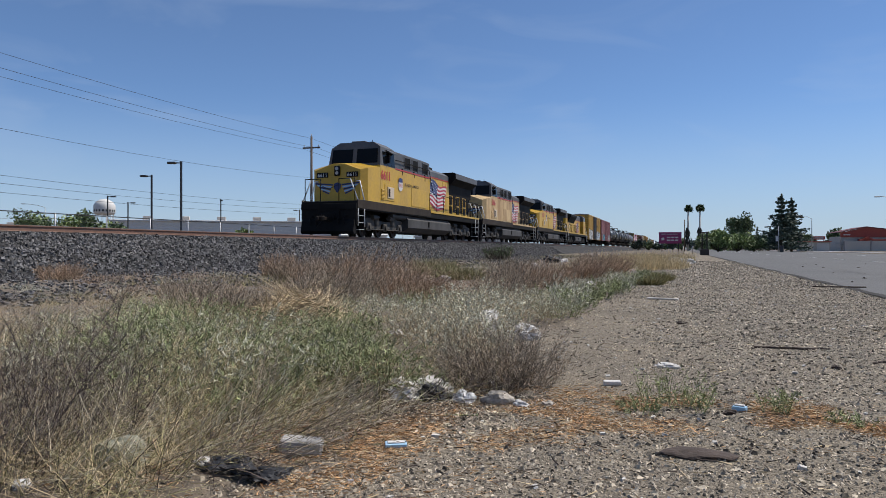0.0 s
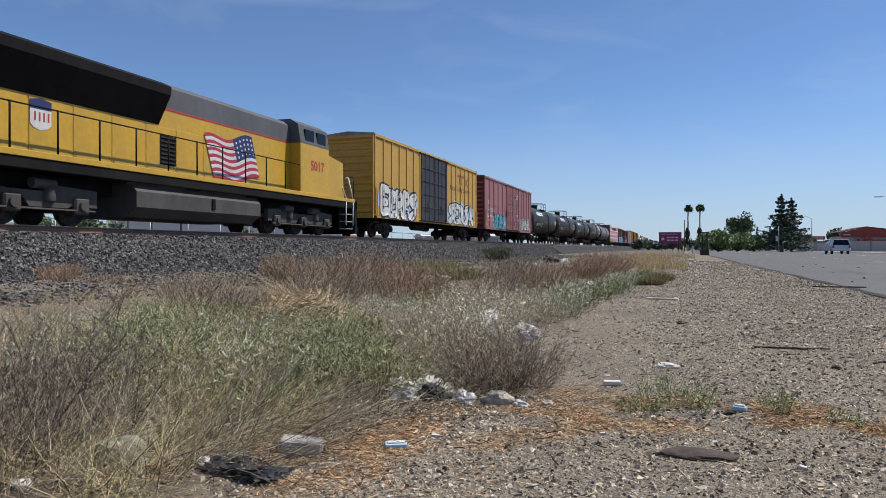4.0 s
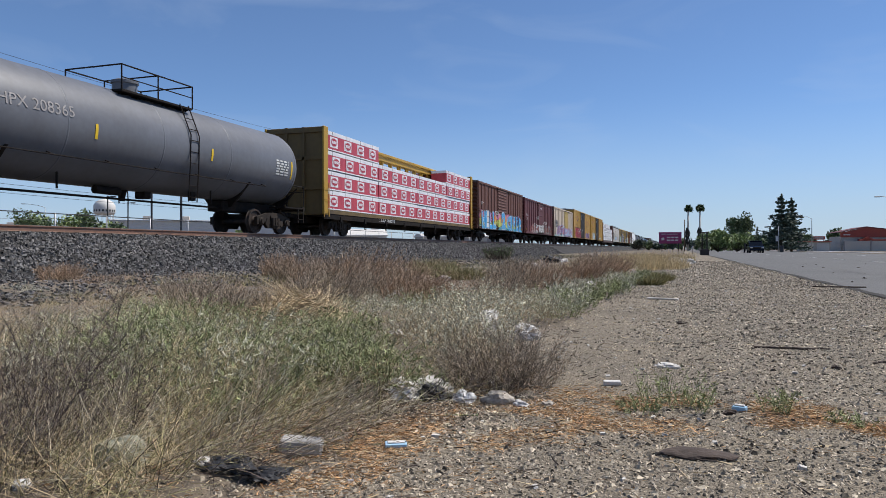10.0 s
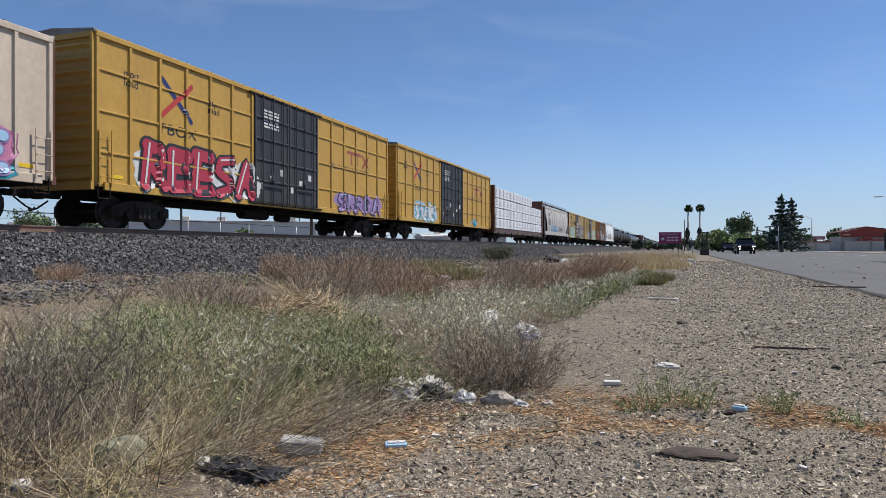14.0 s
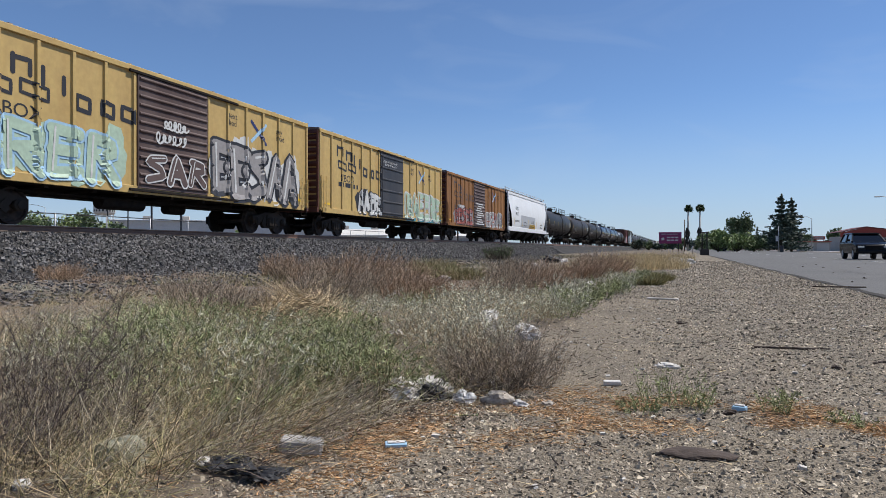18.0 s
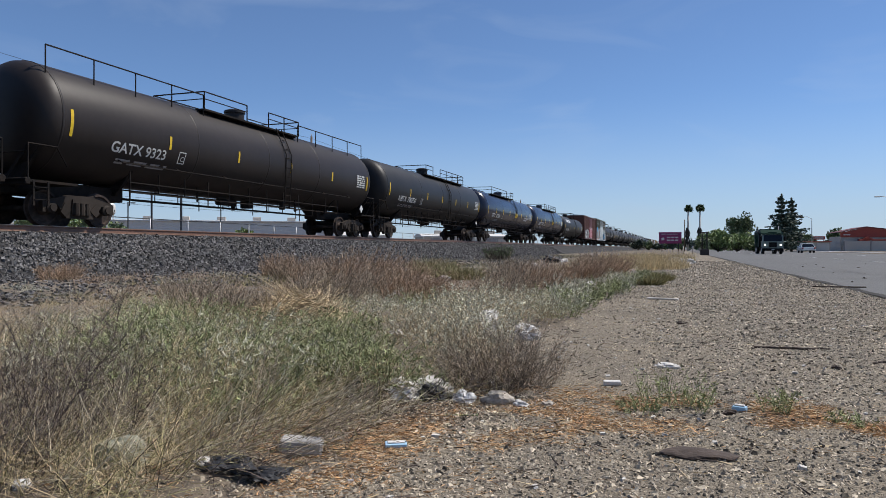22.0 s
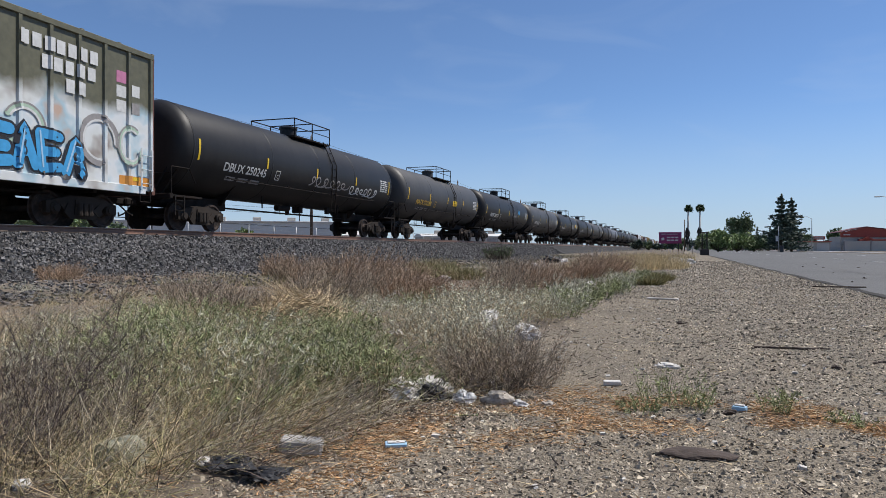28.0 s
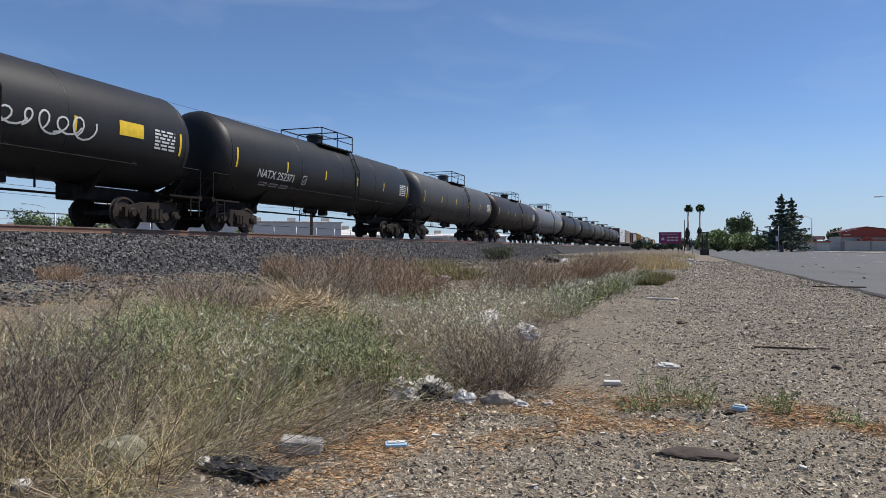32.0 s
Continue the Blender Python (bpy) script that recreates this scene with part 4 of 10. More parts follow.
        t.box(0.6, -2.1, 1.02, 1.35, -0.6, 1.08).box(-1.35, -2.1, 1.02, -0.6, -0.6, 1.08)
        t.path([(1.33, -2.02, 1.05), (1.33, -2.02, 1.95), (1.33, -1.2, 1.95), (1.33, -0.9, 1.5)], 0.022, 5)
        t.path([(0.55, -2.0, 1.1), (0.9, -1.45, 2.3)], 0.035, 5).path([(-0.55, -2.0, 1.1), (-0.9, -1.45, 2.3)], 0.035, 5)
        t.path([(-1.33, -2.02, 1.05), (-1.33, -2.02, 1.95), (-1.33, -1.2, 1.95)], 0.022, 5)
        return t.path([(-1.3, -2.05, 1.75), (1.3, -2.05, 1.75)], 0.02, 5)

    for k in (-1, 1):
        part("end_saddle", saddle, M["steel_dark"], car, at=pose(0, k * (h - 1.75), 0, 0, 0, 180 if k > 0 else 0), key=("saddle", R, zc))
        ladder(car, k * (h + 0.1) - k * 0.15, 0.45, 1.05, 1.38, M["steel_dark"], 0.4, 2, "step")
        coupler(car, k * (h + 0.15), k)
        freight_truck(car, k * (h - 1.5))
    part("brake_gear", lambda: Shape().tube((0.35, -1.4, 1.1), (0.35, -0.5, 1.1), 0.12, 10).box(-0.2, 0.7, 0.98, 0.2, 1.0, zc - R + 0.06, 0.03).box(0.6, 2.2, 1.0, 0.75, 2.45, 1.3, 0.02).tube((0.75, 3.2, 0.95), (0.75, 3.2, 1.5), 0.03, 5).tube((0.75, -3.0, 0.98), (0.75, -3.0, 1.5), 0.03, 5).path([(0.15, -h + 3, 0.9), (0.15, h - 3, 0.9)], 0.035, 6).path([(-0.4, -h + 3, 0.95), (-0.4, h - 3, 0.95)], 0.03, 6).lathe([(0.86, 0.08), (1.0, 0.09), (zc - R + 0.05, 0.16)], "z", 10), M["steel_dark"], car, key=("brake", round(L, 1), R, zc))
    for i in range(n_reflect):
        q = -h + 1.0 + (2 * h - 2.0) * i / (n_reflect - 1)
        if i in (0, n_reflect - 1):
            q = math.copysign(h - 0.85, q)
        hh = 0.34 if i in (0, n_reflect - 1) else 0.2
        patch(car, q - 0.045, q + 0.045, zc - 0.14 - hh, zc - 0.14 + hh, M["reflect"], skin, "reflector", 0.004, 4)
    if mark:
        lettering(car, mark, -h + 2.2, zc - 0.68, 0.31, M[mark_col], skin, bold=0.018)
        stencils(car, -h + 2.5, zc - 0.92, 2.0, 2, M["dust_grey"], skin, 0.06, len(mark))
        y0 = -h + 2.6 + 0.25 * len(mark)  # a small boxed class letter
        s = Shape()
        for u0, u1, w0, w1 in ((0, 0.3, 0, 0.03), (0, 0.3, 0.35, 0.38), (0, 0.03, 0.03, 0.35), (0.27, 0.3, 0.03, 0.35)):
            s.add([skin(y0 + u, zc - 0.72 + q, 0.005) for u, q in ((u0, w0), (u1, w0), (u1, w1), (u0, w1))], [(0, 1, 2, 3)])
        part("stencil", s, M[mark_col], car)
        lettering(car, "C", y0 + 0.09, zc - 0.64, 0.16, M[mark_col], skin)
    stencils(car, h - 1.95, zc + 0.12, 0.85, 6, M["chalk"], skin, 0.06, 7)
    return car, skin, h


# ---- covered hoppers ----
def hopper(L, side_top, board, mat, label, ribs=0):
    car = thing("covered_hopper", label, "hopper car", "hopper cars of the train")
    h = L / 2
    z0, X = 1.25, 1.55
    sec = [(-1.42, z0), (-1.52, z0 + 0.5), (-1.57, z0 + 1.4), (-1.5, z0 + 2.3), (-1.3, side_top), (-0.7, side_top + 0.2), (0.7, side_top + 0.2), (1.3, side_top), (1.5, z0 + 2.3), (1.57, z0 + 1.4), (1.52, z0 + 0.5), (1.42, z0)]
    s = Shape()
    n = len(sec)
    top0, low0 = -h + 0.5, -h + 2.2  # the ends slope inwards below
    def ring(k):
        return [(x, k * (h - 0.45 - 1.7 * max(0.0, (side_top - 0.6 - z) / (side_top - 0.6 - z0)) ** 1.0), z) for x, z in sec]
    v = ring(-1) + ring(1)
    s.add(v, [(i, (i + 1) % n, n + (i + 1) % n, n + i) for i in range(n)], 0, True)
    # end slopes in black: grime plus the shade of the recess, as colour
    s.add(v, [tuple(range(n))[::-1], tuple(range(n, 2 * n))], 1)
    part("body", s, [mat, M["loco_black"]], car)
    skin = lambda y, z, lift: (np.interp(z, [z0, z0 + 0.5, z0 + 1.4, z0 + 2.3, side_top], [1.42, 1.52, 1.57, 1.5, 1.3]) + 0.004 + lift, y, z)
    for k in (-1, 1):
        part("side_sill", lambda: Shape().box(-0.05, -h + 0.4, z0 - 0.2, 0.05, h - 0.4, z0 + 0.2, 0.02), mat, car, at=(k * 1.46, 0, 0), key=("hsill", L, mat.name))
        part("roof_rail", lambda: Shape().box(-0.06, -h + 0.4, -0.12, 0.05, h - 0.4, 0.12, 0.03), mat, car, at=(k * 1.33, 0, side_top - 0.06), key=("hrail", L, mat.name))
        part("corner_post", lambda: Shape().box(-0.05, -0.06, z0 - 0.1, 0.05, 0.06, side_top, 0.01).box(-0.05, -0.06, z0 - 0.1, 0.05, 1.4, z0 + 0.05), mat, car, at=pose(1.44, k * (h - 0.35), 0, 0, 0, 0), key=("hpost", mat.name, L))
        part("end_sheet", lambda: Shape().box(-1.4, -0.05, z0 - 0.25, 1.4, 0.2, z0 + 0.1, 0.02).box(-0.35, -1.4, 0.8, 0.35, 0.1, 1.2).path([(-1.2, 0, z0), (-0.9, 0, side_top - 0.9)], 0.05, 5).path([(1.2, 0, z0), (0.9, 0, side_top - 0.9)], 0.05, 5), M["steel_dark"], car, at=pose(0, k * (h - 0.35), 0, 0, 0, 0 if k > 0 else 180), key=("hend", L))
        ladder(car, k * (h - 0.32), 0.75, 2.75, 1.53, M["silver"] if mat is M["hopper_white"] else mat)
        part("grab_rail", lambda: Shape().path([(0, -0.2, 0), (0, -0.2, side_top - 3.0), (0, 0.2, side_top - 3.0), (0, 0.2, 0)], 0.02, 5), M["silver"] if mat is M["hopper_white"] else M["loco_grey"], car, at=(1.5, k * (h - 0.32), 2.75), key=("grab_rail", side_top, mat.name))
        ladder(car, k * (h - 0.32), 0.75, side_top - 0.5, -1.53, mat)
        coupler(car, k * (h - 0.1), k)
        freight_truck(car, k * (h - 1.75))
        part("running_board", lambda: Shape().box(-0.25, -h + 0.3, -0.03, 0.25, h - 0.3, 0.0).path([(0.24, -h + 0.3, 0.16), (0.24, h - 0.3, 0.16)], 0.018, 5).path([(-0.24, -h + 0.3, 0.16), (-0.24, h - 0.3, 0.16)], 0.018, 5).posts(h), M["silver"] if mat is M["hopper_white"] else M["loco_grey"], car, at=pose(k * 0.95, 0, board, 0, 0, 0 if k > 0 else 180), key=("board", L, mat.name))
        for i in range(int(L / 1.8) + 1):
            y = -h + 0.5 + (L - 1.0) * i / int(L / 1.8)
            part("board_bracket", lambda: Shape().path([(0, 0, -0.25), (0.25, 0, 0.0), (0.25, 0, 0.22)], 0.03, 4), mat, car, at=pose(k * 0.95, y, board, 0, 0, 0 if k > 0 else 180), key=("bracket", mat.name))
    for i in range(4):
        y = -h + 3.9 + (L - 7.8) * i / 3
        # near-black bays: the shade beneath the car is painted into them
        part("outlet_bay", lambda: Shape().add([(-1.35, -1.75, z0), (1.35, -1.75, z0), (1.35, 1.75, z0), (-1.35, 1.75, z0), (-0.4, -0.45, 0.35), (0.4, -0.45, 0.35), (0.4, 0.45, 0.35), (-0.4, 0.45, 0.35)], [(0, 1, 5, 4), (1, 2, 6, 5), (2, 3, 7, 6), (3, 0, 4, 7), (4, 5, 6, 7)]).box(-0.6, -0.5, 0.28, 0.6, 0.5, 0.36, 0.02), M["loco_black"], car, at=(0, y, 0), key="bay")
    for i in range(1, ribs):
        y = -h + 1.6 + (L - 3.2) * i / ribs
        for k in (-1, 1):
            part("side_seam", lambda: Shape().add([(k * (x + d), q, z) for q, d in ((-0.02, 0.0), (0.0, 0.014), (0.02, 0.0)) for x, z in ((1.42, z0), (1.52, z0 + 0.5), (1.57, z0 + 1.4), (1.5, z0 + 2.3), (1.3, side_top))], [(j * 5 + i2, j * 5 + i2 + 1, j * 5 + i2 + 6, j * 5 + i2 + 5) for j in range(2) for i2 in range(4)]), M["door_brown"], car, at=(0, y, 0), key=("hseam", side_top, k))
    return car, skin, h


# ---- centre-beam lumber cars ----
def lumber_car(L, beam, wrap, label, tiers, H=4.75, badge="oval", seed=3):
    """tiers: number of bundle rows for each of the lengths along the car."""
    car = thing("lumber_flatcar", label, "flatcar", "lumber cars of the train")
    h = L / 2
    deck = 1.12
    s = Shape().box(-1.35, -h + 0.3, 0.85, 1.35, h - 0.3, deck, 0.02).box(-0.35, -h + 0.5, 0.55, 0.35, h - 0.5, 0.9)
    for k in (-1, 1):
        s.box(k * 1.38 - 0.04, -h + 0.2, 0.72, k * 1.38 + 0.04, h - 0.2, deck)
    part("deck", s, M["door_brown"] if wrap == "white" else M["steel_dark"], car)
    if wrap == "red":
        for k in (-1, 1):
            part("side_sill", Shape().box(k * 1.43 - 0.012, -h + 0.2, 0.96, k * 1.43 + 0.012, h - 0.2, 1.13), M["beam_grime_shade"], car, "grimy yellow sill")
    for k in (-1, 1):
        # red-load bulkheads: dirt and the end's shade share one dark colour
        part("bulkhead", lambda: Shape().box(-1.42, -0.06, 0.9, 1.42, 0.06, H, 0.02).box(-1.46, -0.12, 0.9, -1.34, 0.12, H, 0.02).box(1.34, -0.12, 0.9, 1.46, 0.12, H, 0.02).box(-1.4, 0.04, 2.0, 1.4, 0.14, 2.15).box(-1.4, 0.04, 3.3, 1.4, 0.14, 3.45).box(-1.4, 0.04, H - 0.25, 1.4, 0.16, H - 0.05).box(-0.5, 0.04, 0.9, -0.38, 0.14, H).box(0.38, 0.04, 0.9, 0.5, 0.14, H), M["beam_grime_shade"] if wrap == "red" else beam, car, at=pose(0, k * (h - 0.25), 0, 0, 0, 0 if k > 0 else 180), key=("bulkhead", H, beam.name))
        coupler(car, k * (h - 0.1), k)
        for x in (-1.45, 1.45):
            part("corner_post", lambda: Shape().box(-0.04, -0.2, 0.9, 0.04, 0.2, H, 0.015), beam, car, at=(x, k * (h - 0.25), 0), key=("corner_post", H, beam.name))
        freight_truck(car, k * (h - 2.4))
        ladder(car, k * (h - 0.25), 0.8, 2.3, 1.52, beam)
    part("centre_beam", lambda: Shape().box(-0.32, -h + 0.3, H - 0.12, 0.32, h - 0.3, H + 0.02, 0.02).box(-0.22, -h + 0.3, H - 0.4, 0.22, h - 0.3, H - 0.1, 0.02), beam, car, key=("cbeam", L, H, beam.name))
    n = 17
    for i in range(n + 1):
        y = -h + 0.5 + (L - 1) * i / n
        part("beam_post", lambda: Shape().box(-0.1, -0.09, deck, 0.1, 0.09, H - 0.3, 0.01).prism([(-0.28, H - 0.3), (0.28, H - 0.3), (0.1, H - 0.75), (-0.1, H - 0.75)], "x", -0.05, 0.05), beam, car, at=(0, y, 0), key=("bpost", H, beam.name))
        if 0 < i < n and i % 2:
            part("stake_pocket", lambda: Shape().box(-0.04, -0.09, 0.62, 0.06, 0.09, 0.86, 0.01).path([(0.02, -0.06, 0.62), (0.02, -0.06, 0.35), (0.02, 0.1, 0.35), (0.02, 0.1, 0.62)], 0.02, 4), M["steel_dark"], car, at=(1.4, y, 0), key="stake")
    r = random.Random(seed)
    w = (L - 1.0) / len(tiers)
    bh = (H - 0.15 - deck) / 4 - 0.04
    for k in (-1, 1):
        for i, t in enumerate(tiers):
            for j in range(t):
                y = -h + 0.5 + w * (i + 0.5)
                z = deck + 0.03 + j * (bh + 0.045)

                def bundle():
                    b = Shape().box(-0.55, -w / 2 + 0.02, 0.02, 0.55, w / 2 - 0.02, bh, 0.03)
                    for q in (-0.42, -0.18, 0.1, 0.36):
                        b.box(-0.556, q * w - 0.012, 0.015, 0.556, q * w + 0.012, bh + 0.006, 0, 1)
                    if wrap == "red":
                        b.box(-0.553, -w / 2 + 0.015, 0.0, 0.553, w / 2 - 0.015, 0.05, 0, 2).box(-0.553, -w / 2 + 0.015, bh - 0.17, 0.553, w / 2 - 0.015, bh + 0.003, 0, 2)
                    return b

                jig = r.uniform(-0.03, 0.03)
                b = part("lumber_bundle", bundle, [M["wrap_red"] if wrap == "red" else M["wrap_white"], M["ink"], M["wrap_white"]], car, "red and white wrapped lumber bundle" if wrap == "red" else "white wrapped lumber bundle", at=(k * 0.87 + jig, y, z), key=("bundle", wrap, round(w, 2), round(bh, 2)))
                if k < 0:
                    continue

                def badge():
                    b, c = Shape(), 0.0
                    if wrap == "red":
                        b.box(0.553, c - 0.36, bh * 0.17, 0.557, c + 0.36, bh * 0.73, 0, 0)
                        for rr, mi, xx in ((0.31, 1, 0.561), (0.29, 0, 0.564), (0.272, 1, 0.567)):
                            o = [(xx, c + rr * math.cos(a), bh * 0.45 + rr * 0.62 * math.sin(a)) for a in [2 * math.pi * g / 16 for g in range(16)]]
                            b.add(o, [tuple(range(16))], mi)
                        for g in range(6):
                            b.box(0.568, c - 0.2 + 0.07 * g, bh * 0.38, 0.571, c - 0.15 + 0.07 * g, bh * 0.53, 0, 0)
                    else:
                        stroke(b, [(c + 0.17 * math.cos(a), bh * 0.68 + 0.17 * math.sin(a)) for a in [0.2 + 5.0 * g / 12 - 0.9 for g in range(13)]], 0.05, lambda yy, zz, l: (0.556 + l, yy, zz), 0, 1)
                        stroke(b, [(c - 0.12, bh * 0.52), (c, bh * 0.64), (c + 0.12, bh * 0.52)], 0.035, lambda yy, zz, l: (0.558 + l, yy, zz), 0, 1)
                        b.box(0.553, c - 0.36, bh * 0.28, 0.557, c + 0.36, bh * 0.37, 0, 3)
                    return b

                for q in range(4):
                    part("printed_badge", badge, [M["wrap_white"] if wrap == "red" else M["chalk"], M["navy"] if wrap != "red" else M["crimson"], M["dull_red"], M["dust_grey"]], b, at=(0, -w / 2 + w * (q + 0.5) / 4 + (0.12 * (j % 3) - 0.12), 0), key=("badge", wrap, round(bh, 2)))
    return car, h
# ---- locomotives ----
def loco_truck(car, y):
    def frame_cast():
        s = Shape().box(-0.9, -2.6, 0.62, 0.9, 2.6, 0.78, 0.03)
        for k in (-1, 1):
            x0, x1 = sorted((k * 0.92, k * 1.12))
            s.prism([(-2.55, 0.5), (-2.3, 0.5), (-2.1, 0.72), (-1.6, 0.45), (-0.5, 0.45), (-0.3, 0.7), (0.3, 0.7), (0.5, 0.45), (1.6, 0.45), (2.1, 0.72), (2.3, 0.5), (2.55, 0.5), (2.55, 0.95), (1.2, 1.02), (0.9, 0.85), (-0.9, 0.85), (-1.2, 1.02), (-2.55, 0.95)], "x", x0, x1)
            for q in (-2.0, 0, 2.0):
                s.box(min(k * 1.05, k * 1.22), q - 0.24, 0.3, max(k * 1.05, k * 1.22), q + 0.24, 0.74, 0.05)
                s.lathe([(k * 1.2, 0.15), (k * 1.29, 0.13)], "x", 10, centre=(0, q, 0.52))
            for q in (-1.05, 1.05):
                s.lathe([(0.6, 0.16), (0.7, 0.18), (0.8, 0.16), (0.9, 0.18), (1.05, 0.16)], "z", 10, centre=(k * 1.1, q, 0))
                s.tube((k * 1.17, q - 0.55, 1.02), (k * 1.17, q + 0.1, 1.02), 0.13, 10)
            s.path([(k * 1.2, -2.4, 0.4), (k * 1.2, 2.4, 0.4)], 0.03, 5)
        return s

    t = part("truck", frame_cast, M["loco_cast"], car, at=(0, y, 0), key="loco_truck")
    for q in (-2.0, 0, 2.0):
        part("wheelset", wheelset, M["wheel"], t, at=pose(0, q, 0.457), key="wheelset")
    return t


def flag(car, y0, y1, z0, z1, skin, mirrored=False):
    s = Shape()
    W, H = y1 - y0, z1 - z0
    wave = lambda a: 0.06 * H * math.sin(a * 8.0 + 0.5) - 0.16 * H * a
    n = 14
    for j in range(13):
        for i in range(n):
            a, b = i / n, (i + 1) / n
            if j < 7 and (a < 0.42):
                mi = 2
            else:
                mi = 0 if j % 2 == 0 else 1
            top, bot = 1 - j / 13, 1 - (j + 1) / 13
            v = [((1 - u if mirrored else u), z0 + H * 0.12 + H * 0.82 * q + wave(u), q) for u, q in ((a, bot), (b, bot), (b, top), (a, top))]
            s.add([skin(y0 + W * ((0.84 * u + 0.16 * q) if not mirrored else (0.84 * u + 0.16 * (1 - q))), z, 0.02) for u, z, q in v], [(0, 1, 2, 3)], mi)
    for i in range(5):
        for j in range(4):
            u, q = 0.05 + 0.08 * i, 0.56 + 0.11 * j
            z = z0 + H * 0.12 + H * 0.82 * q + wave(u)
            y = y0 + W * (0.84 * (1 - u if mirrored else u) + 0.16 * (1 - q if mirrored else q))
            s.add([skin(y + 0.05 * math.cos(t), z + 0.05 * math.sin(t), 0.024) for t in (0.3, 1.55, 2.8, 4.1, 5.35)], [(0, 1, 2, 3, 4)], 1)
    return part("painted_flag", s, [M["crimson"], M["chalk"], M["navy"]], car, "waving striped flag painted on the hood")


def shield(car, y, z, h, skin):
    s = Shape()
    w = h * 0.38
    s.add([skin(y + a * w, z + b * h, 0.005) for a, b in ((-1, 0.42), (-1, -0.3), (-0.7, -0.42), (0, -0.5), (0.7, -0.42), (1, -0.3), (1, 0.42), (0, 0.5))], [tuple(range(8))], 0)
    s.add([skin(y + a * w, z + b * h, 0.009) for a, b in ((-1, 0.42), (-1, 0.15), (1, 0.15), (1, 0.42), (0, 0.5))], [tuple(range(5))], 1)
    for i in range(4):
        a = -0.62 + 0.42 * i
        s.add([skin(y + (a + d) * w, z + b * h, 0.009) for d, b in ((0, 0.06), (0.16, 0.06), (0.16, -0.22), (0, -0.22))], [(0, 1, 2, 3)], 2)
    return part("shield_emblem", s, [M["chalk"], M["navy"], M["red"]], car)


def loco_steps(car, y, k):
    """A stepwell with its silver handrails at one end of one side."""
    def build():
        s = Shape()
        for i in range(4):
            s.box(-0.22, -0.28, 0.32 + 0.34 * i, 0.16, 0.28, 0.35 + 0.34 * i, 0, 1)
        s.box(-0.26, -0.32, 0.3, -0.22, 0.32, 1.6)
        return s.box(-0.26, 0.28, 0.3, 0.16, 0.32, 1.6)

    part("steps", build, [M["loco_black"], M["silver"]], car, at=(k * 1.34, y, 0), key=("steps", k))
    part("step_rail", lambda: Shape().path([(0.13, -0.34, 0.5), (0.13, -0.34, 1.75), (-0.3, -0.3, 2.8), (-0.55, -0.3, 2.8)], 0.03, 6).path([(0.13, 0.36, 0.5), (0.13, 0.36, 1.75), (-0.12, 0.38, 2.75), (-0.3, 0.38, 2.75)], 0.03, 6), M["rail_white"], car, at=Matrix.Translation((k * 1.36, y, 0)) @ Matrix.Diagonal((k, 1, 1, 1)), key="steprail")


def loco_walk_rail(car, y0, y1, x):
    n = int((y1 - y0) / 1.25)

    def build():
        s = Shape().path([(0, y0, 2.82), (0, y1, 2.82)], 0.022, 6)
        for i in range(n + 1):
            y = y0 + (y1 - y0) * i / n
            s.tube((0, y, 1.6), (0, y, 2.84), 0.024, 6)
        return s

    part("handrail", build, M["loco_black"], car, at=(x, 0, 0), key=("walkrail", round(y0, 1), round(y1, 1)))


def pilot(car, y, k):
    def build():
        s = Shape().box(-1.5, 0.0, 0.55, 1.5, 0.3, 1.72, 0.04)
        s.prism([(0.2, 0.12), (0.42, 0.12), (0.52, 0.26), (0.4, 0.75), (0.2, 0.95)], "x", -1.42, 1.42)
        s.box(-0.35, 0.25, 0.68, 0.35, 0.42, 1.15, 0.04)
        for x in (-0.9, -0.6, 0.6, 0.9):
            s.path([(x, 0.3, 1.0), (x, 0.5, 0.85), (x, 0.45, 0.55)], 0.03, 5)
        return s

    part("pilot", build, M["loco_black"], car, at=pose(0, y, 0, 0, 0, 0 if k > 0 else 180), key="pilot")
    part("end_rail", lambda: Shape().path([(-1.35, 0.2, 1.7), (-1.35, 0.2, 2.8), (-0.5, 0.2, 2.8), (-0.5, 0.2, 1.7)], 0.022, 6).path([(1.35, 0.2, 1.7), (1.35, 0.2, 2.8), (0.5, 0.2, 2.8), (0.5, 0.2, 1.7)], 0.022, 6).path([(-0.5, 0.25, 2.5), (0, 0.3, 2.3), (0.5, 0.25, 2.5)], 0.015, 4), M["loco_black"], car, at=pose(0, y, 0, 0, 0, 0 if k > 0 else 180), key="end_rail")


def fuel_tank(car, y0, y1):
    part("fuel_tank", lambda: Shape().prism([(-1.1, 0.32), (1.1, 0.32), (1.48, 0.6), (1.48, 1.05), (1.25, 1.3), (-1.25, 1.3), (-1.48, 1.05), (-1.48, 0.6)], "y", y0, y1), M["loco_tank"], car, key=("fuel", y0, y1))
    part("filler", lambda: Shape().box(-0.03, -0.08, 0.0, 0.05, 0.08, 0.35, 0.01), M["loco_black"], car, at=(1.47, y0 + 3.4, 0.7), key="filler")


def grilles(car, y, z, w, h, x, mat, slats=7, name="grille"):
    def build():
        s = Shape().box(-0.02, -w / 2, 0, 0.012, w / 2, h)
        for i in range(slats):
            zz = h * (i + 0.5) / slats
            s.prism([(0.01, zz - 0.03), (0.035, zz - 0.02), (0.012, zz + 0.03)], "y", -w / 2 + 0.03, w / 2 - 0.03)
        return s

    k = 1 if x > 0 else -1
    return part(name, build, mat, car, at=pose(x, y, z, 0, 0, 0 if k > 0 else 180), key=("grille", w, h, slats, mat.name))


